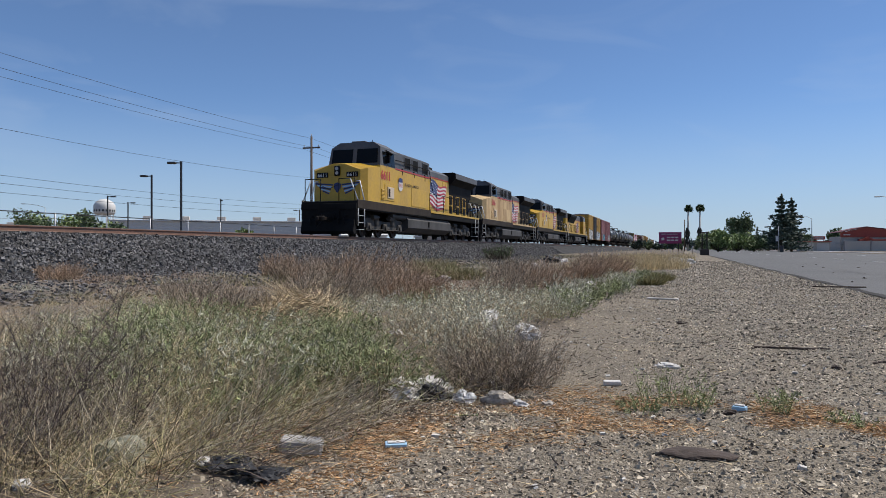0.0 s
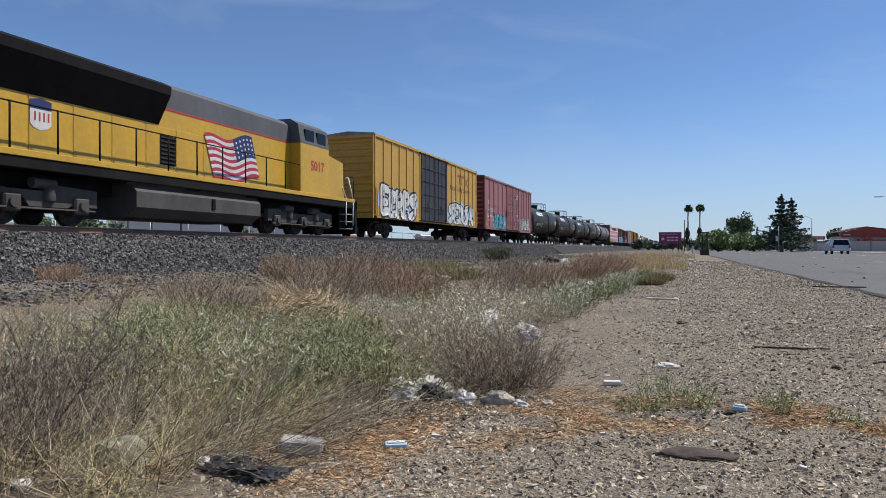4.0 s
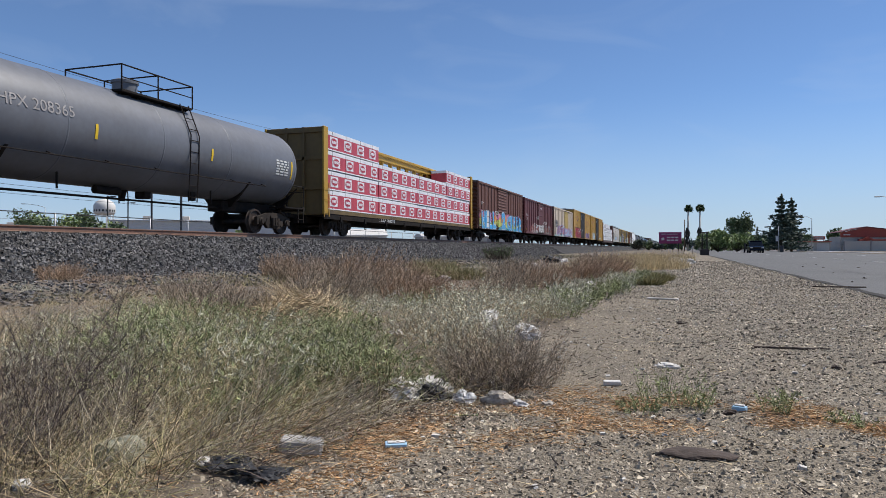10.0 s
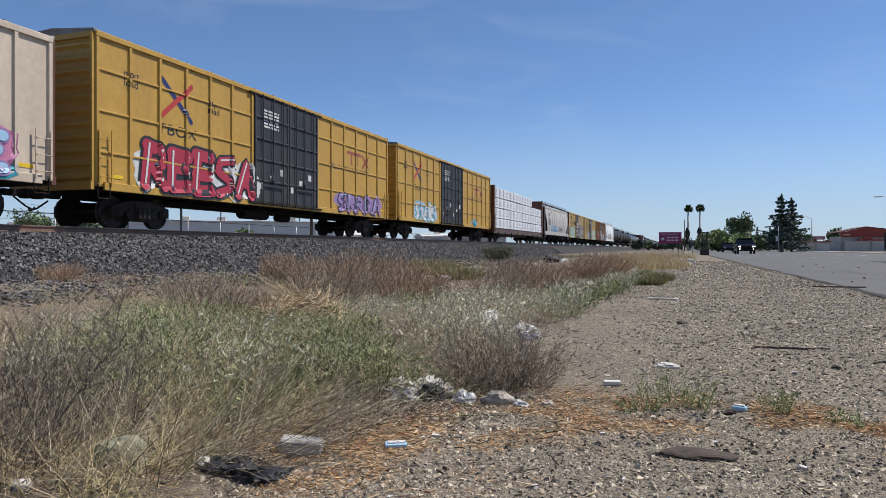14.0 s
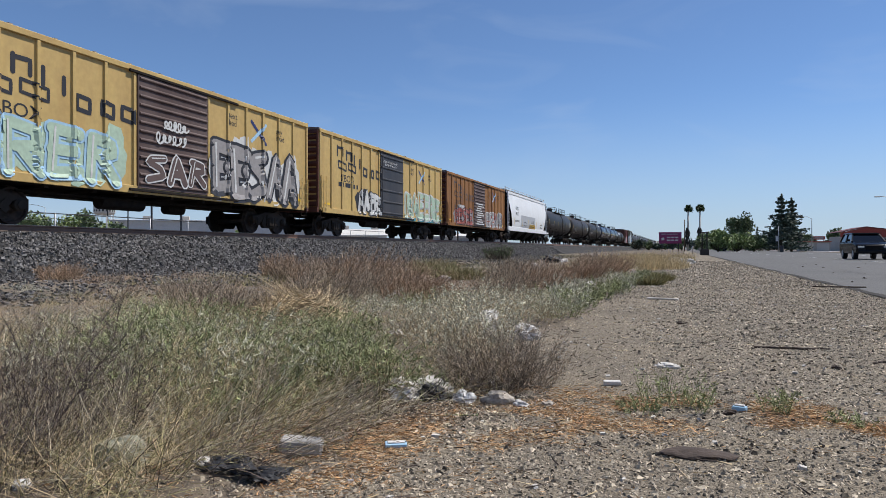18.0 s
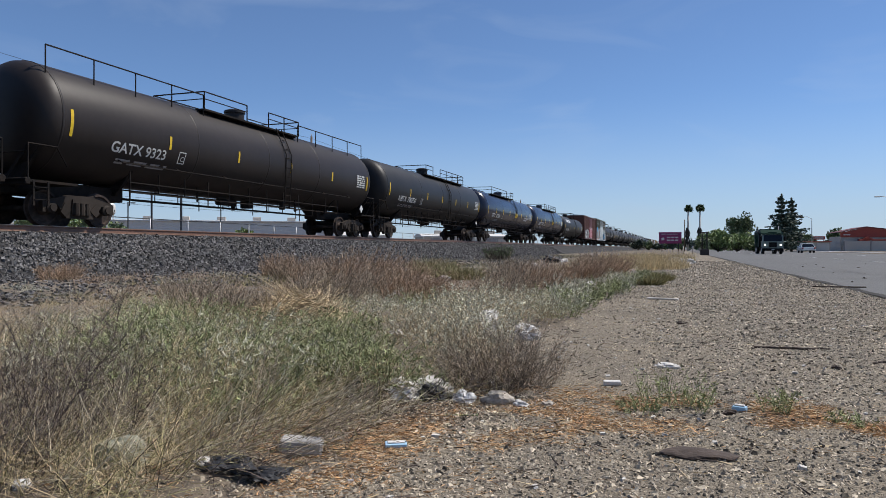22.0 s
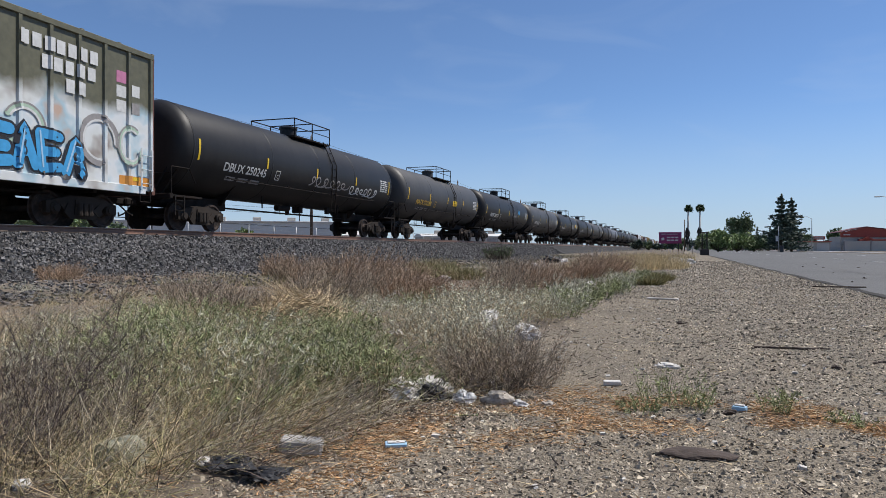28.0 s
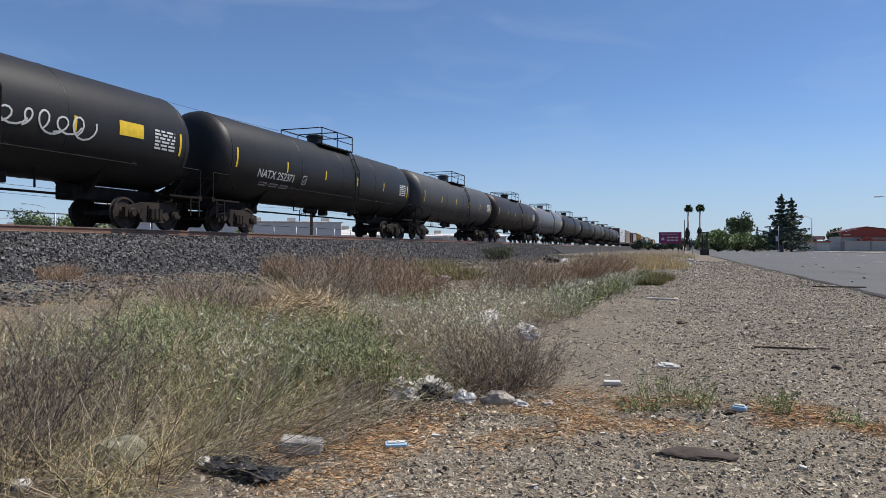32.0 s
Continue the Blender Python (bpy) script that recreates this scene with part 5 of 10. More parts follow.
def ge_loco(number, paint, label, words=True, board="nose"):
    car = thing("locomotive", label, "locomotive", "locomotives of the train")
    P = M[paint]
    Q = lambda q: q - 10.8
    part("frame", lambda: Shape().box(-1.5, Q(0.2), 1.3, 1.5, Q(21.5), 1.6, 0.02).box(-0.6, Q(0.2), 0.9, 0.6, Q(21.5), 1.35), M["loco_black"], car, key="ge_frame")
    for k in (-1, 1):
        part("frame_sill", lambda: Shape().box(-0.02, Q(0.3), 1.36, 0.03, Q(10.6), 1.78, 0.01, 0).box(-0.02, Q(10.6), 1.62, 0.03, Q(21.4), 1.74, 0.01, 1), [M["truck_cast"], P], car, at=pose(k * 1.5, 0 if k > 0 else 0, 0, 0, 0, 0), key=("gesill", paint, k))
    part("walkway", lambda: Shape().box(-1.49, Q(10.4), 1.6, 1.49, Q(21.4), 1.66), M["loco_black"], car, key="ge_walk")
    s = Shape()
    f, b = Q(1.15), Q(3.0)
    fr = [(-1.25, f, 1.7), (1.25, f, 1.7), (1.25, f + 0.02, 3.3), (0.35, f + 0.04, 3.62), (-0.35, f + 0.04, 3.62), (-1.25, f + 0.02, 3.3)]
    bk = [(-1.5, b, 1.7), (1.5, b, 1.7), (1.5, b, 3.62), (0.4, b, 3.85), (-0.4, b, 3.85), (-1.5, b, 3.62)]
    mid = [(-1.5, f + 0.35, 1.7), (1.5, f + 0.35, 1.7), (1.5, f + 0.35, 3.42), (0.38, f + 0.35, 3.68), (-0.38, f + 0.35, 3.68), (-1.5, f + 0.35, 3.42)]
    v = fr + mid + bk
    for o in (0, 6):
        s.add(v, [(o + i, o + (i + 1) % 6, o + 6 + (i + 1) % 6, o + 6 + i) for i in range(6)])
    s.add(v, [(5, 4, 3, 2, 1, 0)])
    part("nose", s, P, car, key=("nose", paint))
    c0, c1 = Q(3.0), Q(5.0)
    part("cab", lambda: Shape().box(-1.5, c0, 1.7, 1.5, c1, 3.74, 0.015), P, car, key=("cab", paint))

    def cab_top():
        s = Shape()
        lo = [(-1.5, c0, 3.74), (1.5, c0, 3.74), (1.5, c1, 3.74), (-1.5, c1, 3.74)]
        hi = [(-1.4, c0 + 0.2, 4.72), (1.4, c0 + 0.2, 4.72), (1.4, c1, 4.72), (-1.4, c1, 4.72)]
        ro = [(-0.95, c0 + 0.3, 5.0), (0.95, c0 + 0.3, 5.0), (0.95, c1, 5.0), (-0.95, c1, 5.0)]
        v = lo + hi + ro
        for o in (0, 4):
            s.add(v, [(o + i, o + (i + 1) % 4, o + 4 + (i + 1) % 4, o + 4 + i) for i in range(4)])
        return s.add(v, [(8, 9, 10, 11)]).box(-0.4, c0 + 0.5, 4.98, 0.4, c0 + 1.6, 5.1, 0.03).box(-0.15, c0 + 1.5, 5.0, 0.7, c0 + 2.0, 5.06, 0.02).tube((0.6, c0 + 1.0, 4.98), (0.6, c0 + 1.0, 5.2), 0.02, 5)

    part("cab_roof", cab_top, M["loco_grey"], car, key="ge_cabtop")
    for x0, x1 in ((-1.32, -0.12), (0.12, 1.32)):
        part("windshield", Shape().add([(x0, c0 + 0.05, 3.86), (x1, c0 + 0.05, 3.86), (x1 * 0.97, c0 + 0.2, 4.62), (x0 * 0.97, c0 + 0.2, 4.62), (x0, c0 + 0.01, 3.86), (x1, c0 + 0.01, 3.86), (x1 * 0.97, c0 + 0.155, 4.62), (x0 * 0.97, c0 + 0.155, 4.62)], [(4, 5, 6, 7), (0, 4, 7, 3), (1, 2, 6, 5), (2, 3, 7, 6), (0, 1, 5, 4)]), M["glass_dark"], car)
    for k in (-1, 1):
        for y0, y1 in ((c0 + 0.4, c0 + 0.8), (c0 + 0.9, c0 + 1.38), (c0 + 1.42, c0 + 1.9)):
            part("cab_window", Shape().add([(k * 1.512, y0, 3.78), (k * 1.512, y1, 3.78), (k * 1.44, y1, 4.5), (k * 1.44, y0, 4.5), (k * 1.47, y0, 3.78), (k * 1.47, y1, 3.78), (k * 1.4, y1, 4.5), (k * 1.4, y0, 4.5)], [(0, 1, 2, 3), (0, 4, 5, 1), (1, 5, 6, 2), (2, 6, 7, 3), (3, 7, 4, 0)]), M["glass_dark"], car)
        part("mirror", lambda: Shape().box(0, -0.04, 0, 0.2, 0.04, 0.4, 0.02), M["loco_black"], car, at=pose(k * 1.46, c0 + 0.86, 3.9, 0, 0, 0 if k > 0 else 180), key="loco_mirror")
        part("window_visor", lambda: Shape().prism([(0, 0), (0.28, -0.14), (0.28, -0.1), (0, 0.05)], "y", c0 + 0.85, c0 + 1.95), M["loco_grey"], car, at=pose(k * 1.42, 0 if k > 0 else 2 * c0 + 2.8, 4.58, 0, 0, 0 if k > 0 else 180), key="visor")
    k0, k1 = c1 + 0.02, Q(10.6)
    part("equipment_cabinet", lambda: Shape().box(-1.46, k0, 1.66, 1.46, k1, 3.7, 0.015), P, car, key=("cabinet", paint))
    part("cabinet_top", lambda: Shape().prism([(-1.42, 3.72), (1.42, 3.72), (1.4, 4.66), (1.1, 4.8), (-1.1, 4.8), (-1.4, 4.66)], "y", k0, k1), M["loco_grey"], car, key="ge_cabtop2")
    for k in (-1, 1):
        for q in (6.9, 8.1, 9.8):
            part("dark_opening", lambda: Shape().box(-0.02, -0.42, 0, 0.006, 0.42, 0.62, 0.004), M["loco_black"], car, at=(k * 1.412, Q(q), 3.92), key="dark_opening")
            for dy in (-0.44, 0.44):
                part("opening_flange", lambda: Shape().box(-0.02, -0.035, 0, 0.035, 0.035, 0.68, 0.01), M["loco_grey"], car, at=(k * 1.412, Q(q) + dy, 3.89), key="opening_flange")
        part("lower_door", lambda: Shape().box(-0.01, -1.2, 0, 0.012, 1.2, 1.05, 0.008), P, car, at=(k * 1.47, Q(8.6), 1.85), key=("ldoor", paint))
        part("access_door", lambda: Shape().box(-0.01, -0.65, 0, 0.014, 0.65, 0.85, 0.008, 0).box(0.0, -0.35, 0.12, 0.05, 0.5, 0.72, 0.02, 1).box(0.04, -0.28, 0.2, 0.055, -0.05, 0.62, 0, 2), [P, M["cream"], M["loco_black"]], car, at=pose(k * 1.51, Q(4.2) if k > 0 else Q(4.2), 1.95, 0, 0, 0 if k > 0 else 180), key=("adoor", paint))
        grilles(car, Q(3.3), 1.95, 0.4, 0.55, k * 1.515, P, 8)
        part("red_stripe", lambda: Shape().box(-0.006, Q(3.1), 3.715, 0.008, Q(10.6), 3.79), M["red"], car, at=(k * 1.508 - 0.04 * k, 0, 0), key="ge_stripe")
        part("red_stripe", lambda: Shape().box(-0.006, Q(10.6), 3.95, 0.008, Q(15.5), 4.01), M["red"], car, at=(k * 1.06, 0, 0), key="ge_stripe2")
    h0, h1 = Q(10.6), Q(15.5)
    part("engine_hood", lambda: Shape().box(-1.05, h0, 1.66, 1.05, Q(20.2), 4.0, 0.02), P, car, key=("hood", paint))
    part("hood_top", lambda: Shape().prism([(-1.06, 4.0), (1.06, 4.0), (1.04, 4.34), (0.72, 4.56), (-0.72, 4.56), (-1.04, 4.34)], "y", h0, h1), M["loco_grey"], car, key="ge_hoodtop")
    for k in (-1, 1):
        for i in range(7):
            w = (h1 - h0) / 7
            part("hood_door", lambda: Shape().box(-0.01, -w / 2 + 0.02, 0, 0.015, w / 2 - 0.02, 1.95, 0.008), P, car, at=(k * 1.05, h0 + w * (i + 0.5), 1.9), key=("hdoor", paint))
        for i in range(6):
            y = Q(15.9) + 0.78 * i
            grilles(car, y, 1.95 if i % 2 else 2.45, 0.62, 1.15 if i % 2 else 0.6, k * 1.06, M["loco_black"], 8, "hood_screen")
            if not i % 2:
                grilles(car, y, 1.85, 0.62, 0.5, k * 1.06, M["loco_black"], 4, "hood_screen")
        part("cabinet_rail", lambda: Shape().path([(0, Q(5.2), 4.22), (0, Q(10.3), 4.22), (0.02, Q(10.9), 3.0)], 0.024, 5).tube((-0.12, Q(5.2), 4.22), (0, Q(5.2), 4.22), 0.02, 5).tube((-0.12, Q(7.2), 4.22), (0, Q(7.2), 4.22), 0.02, 5).tube((-0.12, Q(9.4), 4.22), (0, Q(9.4), 4.22), 0.02, 5), M["loco_black"], car, at=Matrix.Translation((k * 1.5, 0, 0)) @ Matrix.Diagonal((k, 1, 1, 1)), key="cabrail")
        for q in (6.1, 7.9, 9.7):
            part("grab_bracket", lambda: Shape().box(0, -0.05, -0.25, 0.07, 0.05, 0.12, 0.01), M["loco_black"], car, at=Matrix.Translation((k * 1.4, Q(q), 3.75)) @ Matrix.Diagonal((k, 1, 1, 1)), key="grab_bracket")
        loco_walk_rail(car, Q(10.5), Q(21.2), k * 1.47)
        loco_steps(car, Q(0.75), k)
        loco_steps(car, Q(20.9), k)
        part("air_reservoir", lambda: Shape().tube((0, -1.2, 0), (0, 1.2, 0), 0.16, 12), M["loco_tank"], car, at=(k * 1.2, Q(6.2), 1.18), key="reservoir")
    part("radiator_wing", lambda: Shape().prism([(-1.06, 3.1), (1.06, 3.1), (1.1, 3.8), (1.55, 4.2), (1.55, 4.55), (1.3, 4.64), (-1.3, 4.64), (-1.55, 4.55), (-1.55, 4.2), (-1.1, 3.8)], "y", Q(15.5), Q(20.7)), M["loco_black"], car, key="ge_rad")
    part("radiator_lip", lambda: Shape().prism([(1.552, 4.2), (1.565, 4.2), (1.565, 4.56), (1.31, 4.665), (1.3, 4.645), (1.552, 4.545)], "y", Q(15.52), Q(20.71)), M["loco_grey"], car, key="ge_lip")
    part("exhaust_stack", lambda: Shape().box(-0.35, -0.45, 4.5, 0.35, 0.45, 4.84, 0.05), M["loco_black"], car, at=(0, Q(13.6), 0), key="ge_stack")
    part("air_horn", lambda: Shape().lathe([(-0.3, 0.1), (0.0, 0.05), (0.3, 0.1)], "y", 8, centre=(0.15, 0, 0.15)).lathe([(-0.2, 0.09), (0.2, 0.05)], "y", 8, centre=(-0.1, 0, 0.17)).tube((0, 0, -0.1), (0, 0, 0.15), 0.03, 6), M["loco_black"], car, at=(0.2, Q(11.6), 4.62), key="horn")
    fuel_tank(car, Q(6.9), Q(14.6))
    pilot(car, Q(0.55), -1)
    pilot(car, Q(21.3), 1)
    coupler(car, -10.7, -1)
    coupler(car, 10.7, 1)
    loco_truck(car, Q(4.3))
    loco_truck(car, Q(17.6))
    for x in (-0.95, 0.95):
        lamp_ = part("ditch_light", lambda: Shape().lathe([(0.0, 0.13), (0.14, 0.12)], "y", 12), M["loco_black"], car, at=(x, Q(0.5), 1.5), key="ditch")
        part("lens", lambda: Shape().lathe([(-0.01, 0.085), (0.0, 0.095)], "y", 12), M["lamp_on"] if number == "6611" else M["silver"], lamp_, at=(0, 0, 0), key=("lens", number == "6611"))
    hl = part("headlight", lambda: Shape().box(-0.16, 0, 0, 0.16, 0.12, 0.5, 0.04), M["loco_black"], car, at=(0, f - 0.08, 3.02), key="hl")
    for z in (0.14, 0.36):
        part("lens", lambda: Shape().lathe([(-0.012, 0.08), (0.0, 0.09)], "y", 12), M["silver"], hl, at=(0, 0.0, z), key="hl_lens")
    # number boards, emblem, markings
    face = lambda x, z, lift: (x, f - 0.018 - lift, z)
    for x in (-0.82, 0.82):
        if board == "nose":
            nb = part("number_board", lambda: Shape().box(-0.32, -0.02, 0, 0.32, 0.0, 0.26, 0.01), M["loco_black"], car, at=(x, f - 0.004, 2.95), key="nboard")
            pts, faces = glyphs(number, 0.01)
            part("lettering", Shape().add([(a * 0.2 - 0.27, -0.028, 0.04 + b_ * 0.18) for a, b_ in pts], faces), M["chalk"], nb)
        else:
            pts, faces = glyphs(number, 0.01)
            nb = part("number_board", lambda: Shape().box(-0.32, -0.03, 0, 0.32, 0.05, 0.24, 0.01), M["loco_black"], car, at=(x, c0 + 0.3, 4.5), key="nboard2")
            part("lettering", Shape().add([(a * 0.2 - 0.27, -0.038, 0.03 + b_ * 0.18) for a, b_ in pts], faces), M["chalk"], nb)
    s = Shape()
    s.add([face(a * 0.2, 2.45 + b_ * 0.5, 0.004) for a, b_ in ((-1, 0.35), (-0.9, -0.1), (0, -0.55), (0.9, -0.1), (1, 0.35), (0, 0.5))], [tuple(range(6))], 0)
    for k in (-1, 1):
        for i in range(5):
            s.add([face(k * (0.24 + 0.05 * i), 2.62 - 0.11 * i, 0.004), face(k * (1.22 - 0.1 * i), 2.7 - 0.09 * i, 0.004), face(k * (1.2 - 0.1 * i), 2.62 - 0.09 * i, 0.004), face(k * (0.24 + 0.05 * i), 2.54 - 0.11 * i, 0.004)], [(0, 1, 2, 3)], 1 if i % 2 else 0)
    part("wing_emblem", s, [M["navy"], M["pale_blue"]], car)
    part("nose_door", lambda: Shape().box(-0.38, -0.012, 0, 0.38, 0.0, 1.25, 0.006), P, car, at=(-0.35, f - 0.0, 1.75), key=("ndoor", paint))
    side = lambda y, z, lift: (1.51 + lift + (0.006 if y > c1 else 0) - (0.03 if y > c1 else 0), y, z)
    lettering(car, number, Q(3.05), 3.02, 0.46, M["red"], side, 0.03, 1.0, 0.006, "cab_number")
    hood = lambda y, z, lift: (1.07 + lift, y, z)
    if words:
        shield(car, Q(5.75), 2.95, 0.75, side)
        lettering(car, "BUILDING AMERICA", Q(6.4), 2.93, 0.17, M["ink"], side, 0.01, 1.05)
    flag(car, Q(11.2), Q(14.9), 1.95, 3.9, hood)
    return car


def emd_loco(number, label):
    """Runs long hood first."""
    car = thing("locomotive", label, "locomotive", "locomotives of the train")
    P = M["loco_yellow"]
    Q = lambda q: q - 11.1
    part("frame", lambda: Shape().box(-1.5, Q(0.2), 1.3, 1.5, Q(22), 1.62, 0.02).box(-0.6, Q(0.2), 0.9, 0.6, Q(22), 1.35), M["loco_black"], car)
    for k in (-1, 1):
        part("frame_sill", lambda: Shape().box(-0.02, Q(0.5), 1.58, 0.03, Q(21.7), 1.74, 0.01), P, car, at=(k * 1.5, 0, 0), key="emdsill")
    part("engine_hood", Shape().prism([(-1.0, 1.64), (1.0, 1.64), (1.0, 3.75), (-1.0, 3.75)], "y", Q(1.5), Q(16.8)), P, car)
    part("hood_top", Shape().prism([(-1.01, 3.75), (1.01, 3.75), (0.98, 4.42), (0.75, 4.6), (-0.75, 4.6), (-0.98, 4.42)], "y", Q(1.5), Q(16.8)), M["loco_grey"], car)
    part("radiator_wing", Shape().prism([(-1.02, 3.2), (1.02, 3.2), (1.48, 4.05), (1.5, 4.3), (1.2, 4.45), (-1.2, 4.45), (-1.5, 4.3), (-1.48, 4.05)], "y", Q(3.4), Q(9.3)), M["loco_black"], car)
    for k in (-1, 1):
        part("red_stripe", Shape().box(-0.004, Q(1.5), 3.7, 0.006, Q(16.8), 3.76), M["red"], car, at=(k * 1.005, 0, 0))
        grilles(car, Q(2.4), 1.95, 1.1, 1.55, k * 1.005, P, 8, "radiator_grille")
        grilles(car, Q(2.4), 3.8, 1.3, 0.4, k * 1.005, M["loco_grey"], 5, "radiator_grille")
        for i in range(8):
            part("hood_door", lambda: Shape().box(-0.01, -0.62, 0, 0.015, 0.62, 1.4, 0.008), P, car, at=(k * 1.0, Q(4.2 + 1.3 * i), 1.75), key="emd_hdoor")
        grilles(car, Q(9.7), 2.0, 0.7, 0.9, k * 1.02, M["loco_black"], 7, "hood_screen")
        loco_walk_rail(car, Q(1.4), Q(17.0), k * 1.47)
        loco_steps(car, Q(0.8), k)
        loco_steps(car, Q(21.2), k)
        for y in (8.9, 12.0):
            part("air_reservoir", lambda: Shape().tube((0, -1.2, 0), (0, 1.2, 0), 0.16, 12), M["loco_tank"], car, at=(k * 1.25, Q(y), 1.4), key="reservoir2")
    part("cab", Shape().box(-1.5, Q(16.8), 1.64, 1.5, Q(19.2), 3.74, 0.02), P, car)
    part("cab_roof", Shape().prism([(-1.5, 3.74), (1.5, 3.74), (1.38, 4.5), (1.0, 4.72), (-1.0, 4.72), (-1.38, 4.5)], "y", Q(16.8), Q(19.2)), M["loco_grey"], car)
    part("nose", Shape().prism([(Q(19.2), 1.64), (Q(21.0), 1.64), (Q(20.9), 3.35), (Q(19.2), 3.6)], "x", -1.3, 1.3), P, car)
    for k in (-1, 1):
        for y in (17.2, 18.2):
            part("cab_window", lambda: Shape().box(-0.03, 0, 0, 0.06, 0.75, 0.6, 0.02), M["glass_dark"], car, at=(k * 1.42, Q(y), 3.75), key="emd_win")
    fuel_tank(car, Q(7.9), Q(14.0))
    pilot(car, Q(0.55), -1)
    pilot(car, Q(21.7), 1)
    coupler(car, -11.0, -1)
    coupler(car, 11.0, 1)
    loco_truck(car, Q(4.3))
    loco_truck(car, Q(17.6))
    hood = lambda y, z, lift: (1.02 + lift, y, z)
    shield(car, Q(5.2), 2.75, 0.8, hood)
    flag(car, Q(11.4), Q(14.6), 1.8, 3.6, hood, True)
    lettering(car, number, Q(17.6), 2.7, 0.42, M["red"], lambda y, z, lift: (1.505 + lift, y, z), 0.02, 1.0, 0.006, "cab_number")
    lettering(car, number, Q(1.75), 3.4, 0.16, M["ink"], hood, 0.0)
    part("headlight", Shape().box(-0.2, -0.1, 3.9, 0.2, 0.05, 4.2, 0.03), M["loco_black"], car, at=(0, Q(1.5), 0))
    return car


# ---- the train, from its head ----
TRAIN = []  # (thing, middle of the car behind the head)


def put(car, a, b):
    TRAIN.append((car, (a + b) / 2))
    return car


put(ge_loco("6611", "loco_yellow", "bright yellow diesel locomotive with grey roof and painted flag"), -1.4, 20.8)
put(ge_loco("5566", "loco_faded", "faded peach-yellow diesel locomotive with painted flag", False, "roof"), 20.8, 43.0)
put(ge_loco("6724", "loco_yellow", "yellow diesel locomotive with grey roof and painted flag"), 43.0, 65.2)
put(emd_loco("5017", "yellow diesel locomotive running long hood first"), 65.2, 87.4)

c, sk, h = boxcar(18.6, 5.3, M["ttx_yellow"], M["door_black"], M["roof_galv"], M["ttx_yellow"], (6.6, 11.4), (6, 7), "yellow high boxcar with black doors and white graffiti", "plug")
put(c, 89.2, 107.9)
lettering(c, "Railcar Pooling Experts", 2.9, 3.4, 0.34, M["ink"], sk)
s = Shape()
for p in ([(4.6, 4.5), (6.0, 4.5)], [(5.0, 4.5), (5.0, 3.95)], [(5.6, 4.5), (5.6, 3.95)], [(6.3, 4.45), (7.0, 3.9)], [(6.3, 3.9), (7.0, 4.45)]):
    stroke(s, p, 0.16, sk, 0.005, 0)
part("emblem", s, M["dull_red"], c)
graffiti(c, 2.6, 8.2, 1.1, 2.6, ("pale_blue", "ink", "chalk", "dust_grey"), sk, 5, 4)
graffiti(c, -8.5, -3.5, 1.1, 2.7, ("pale_blue", "ink", "chalk", "dust_grey"), sk, 5, 5)

c, sk, h = boxcar(18.3, 5.26, M["ns_red"], M["ns_red"], M["ns_red"], M["oxide_red"], (7.4, 12.3), (5, 5), "faded maroon boxcar with plug doors and graffiti", "plug")
put(c, 110.1, 128.4)
lettering(c, "NS", -7.9, 3.05, 0.34, M["chalk"], sk)
lettering(c, "471 349", -7.9, 2.45, 0.34, M["chalk"], sk, wide=1.05)
stencils(c, -8.2, 2.1, 1.6, 2, M["chalk"], sk, 0.06, 3)
patch(c, -6.2, -5.6, 2.85, 3.05, M["ink"], sk)
patch(c, -8.1, -6.8, 1.72, 1.76, M["reflect"], sk)
stencils(c, 1.9, 4.35, 1.0, 4, M["chalk"], sk, 0.06, 5)
graffiti(c, -6.2, -2.4, 1.15, 2.3, ("pale_blue", "ink", "teal", "pale_blue"), sk, 4, 8)
graffiti(c, 4.2, 7.9, 1.15, 2.4, ("dust_grey", "ink", "chalk", "dust_grey"), sk, 5, 9, 0.2)
scrawl(c, -2.2, 2.1, 1.1, 0.8, "ink", sk, 5)
scrawl(c, 1.0, 3.2, 0.9, 1.0, "mauve", sk, 6)
for i, (y, z) in enumerate(((2.0, 1.6), (2.7, 2.4), (-1.4, 1.7), (0.4, 2.2), (3.4, 2.0))):
    patch(c, y * 0.8, y * 0.8 + 0.3, z, z + 0.22, M["chalk"], sk)


def procor(a, b, num, mark):
    c, sk, h = tank_car(b - a, 1.46, 2.6, M["tank_black"], "black tank car with a white emblem and grab rails", mark, False, 5)
    s = Shape()
    for i in range(6):  # the maker's name as plain leaning blocks
        y = -h + 2.4 + 0.6 * i
        s.add([sk(y + a + 0.12 * b, 3.08 + 0.42 * b, 0.005) for a, b in ((0, 0), (0.25, 0), (0.5, 0), (0.5, 0.33), (0.5, 0.66), (0.5, 1), (0.25, 1), (0, 1), (0, 0.66), (0, 0.33), (0.25, 0.5))], [(0, 1, 10, 9), (1, 2, 3, 10), (3, 4, 10), (4, 5, 6, 10), (6, 7, 8, 10), (8, 9, 10)])
        s.add([sk(y + a + 0.12 * b, 3.08 + 0.42 * b, 0.009) for a, b in ((0.17, 0.34), (0.34, 0.34), (0.34, 0.62), (0.17, 0.62))], [(0, 1, 2, 3)], 1)
    part("emblem", s, [M["white"], M["tank_black"]], c, "white block emblem")
    put(c, a, b)
    return c, sk, h


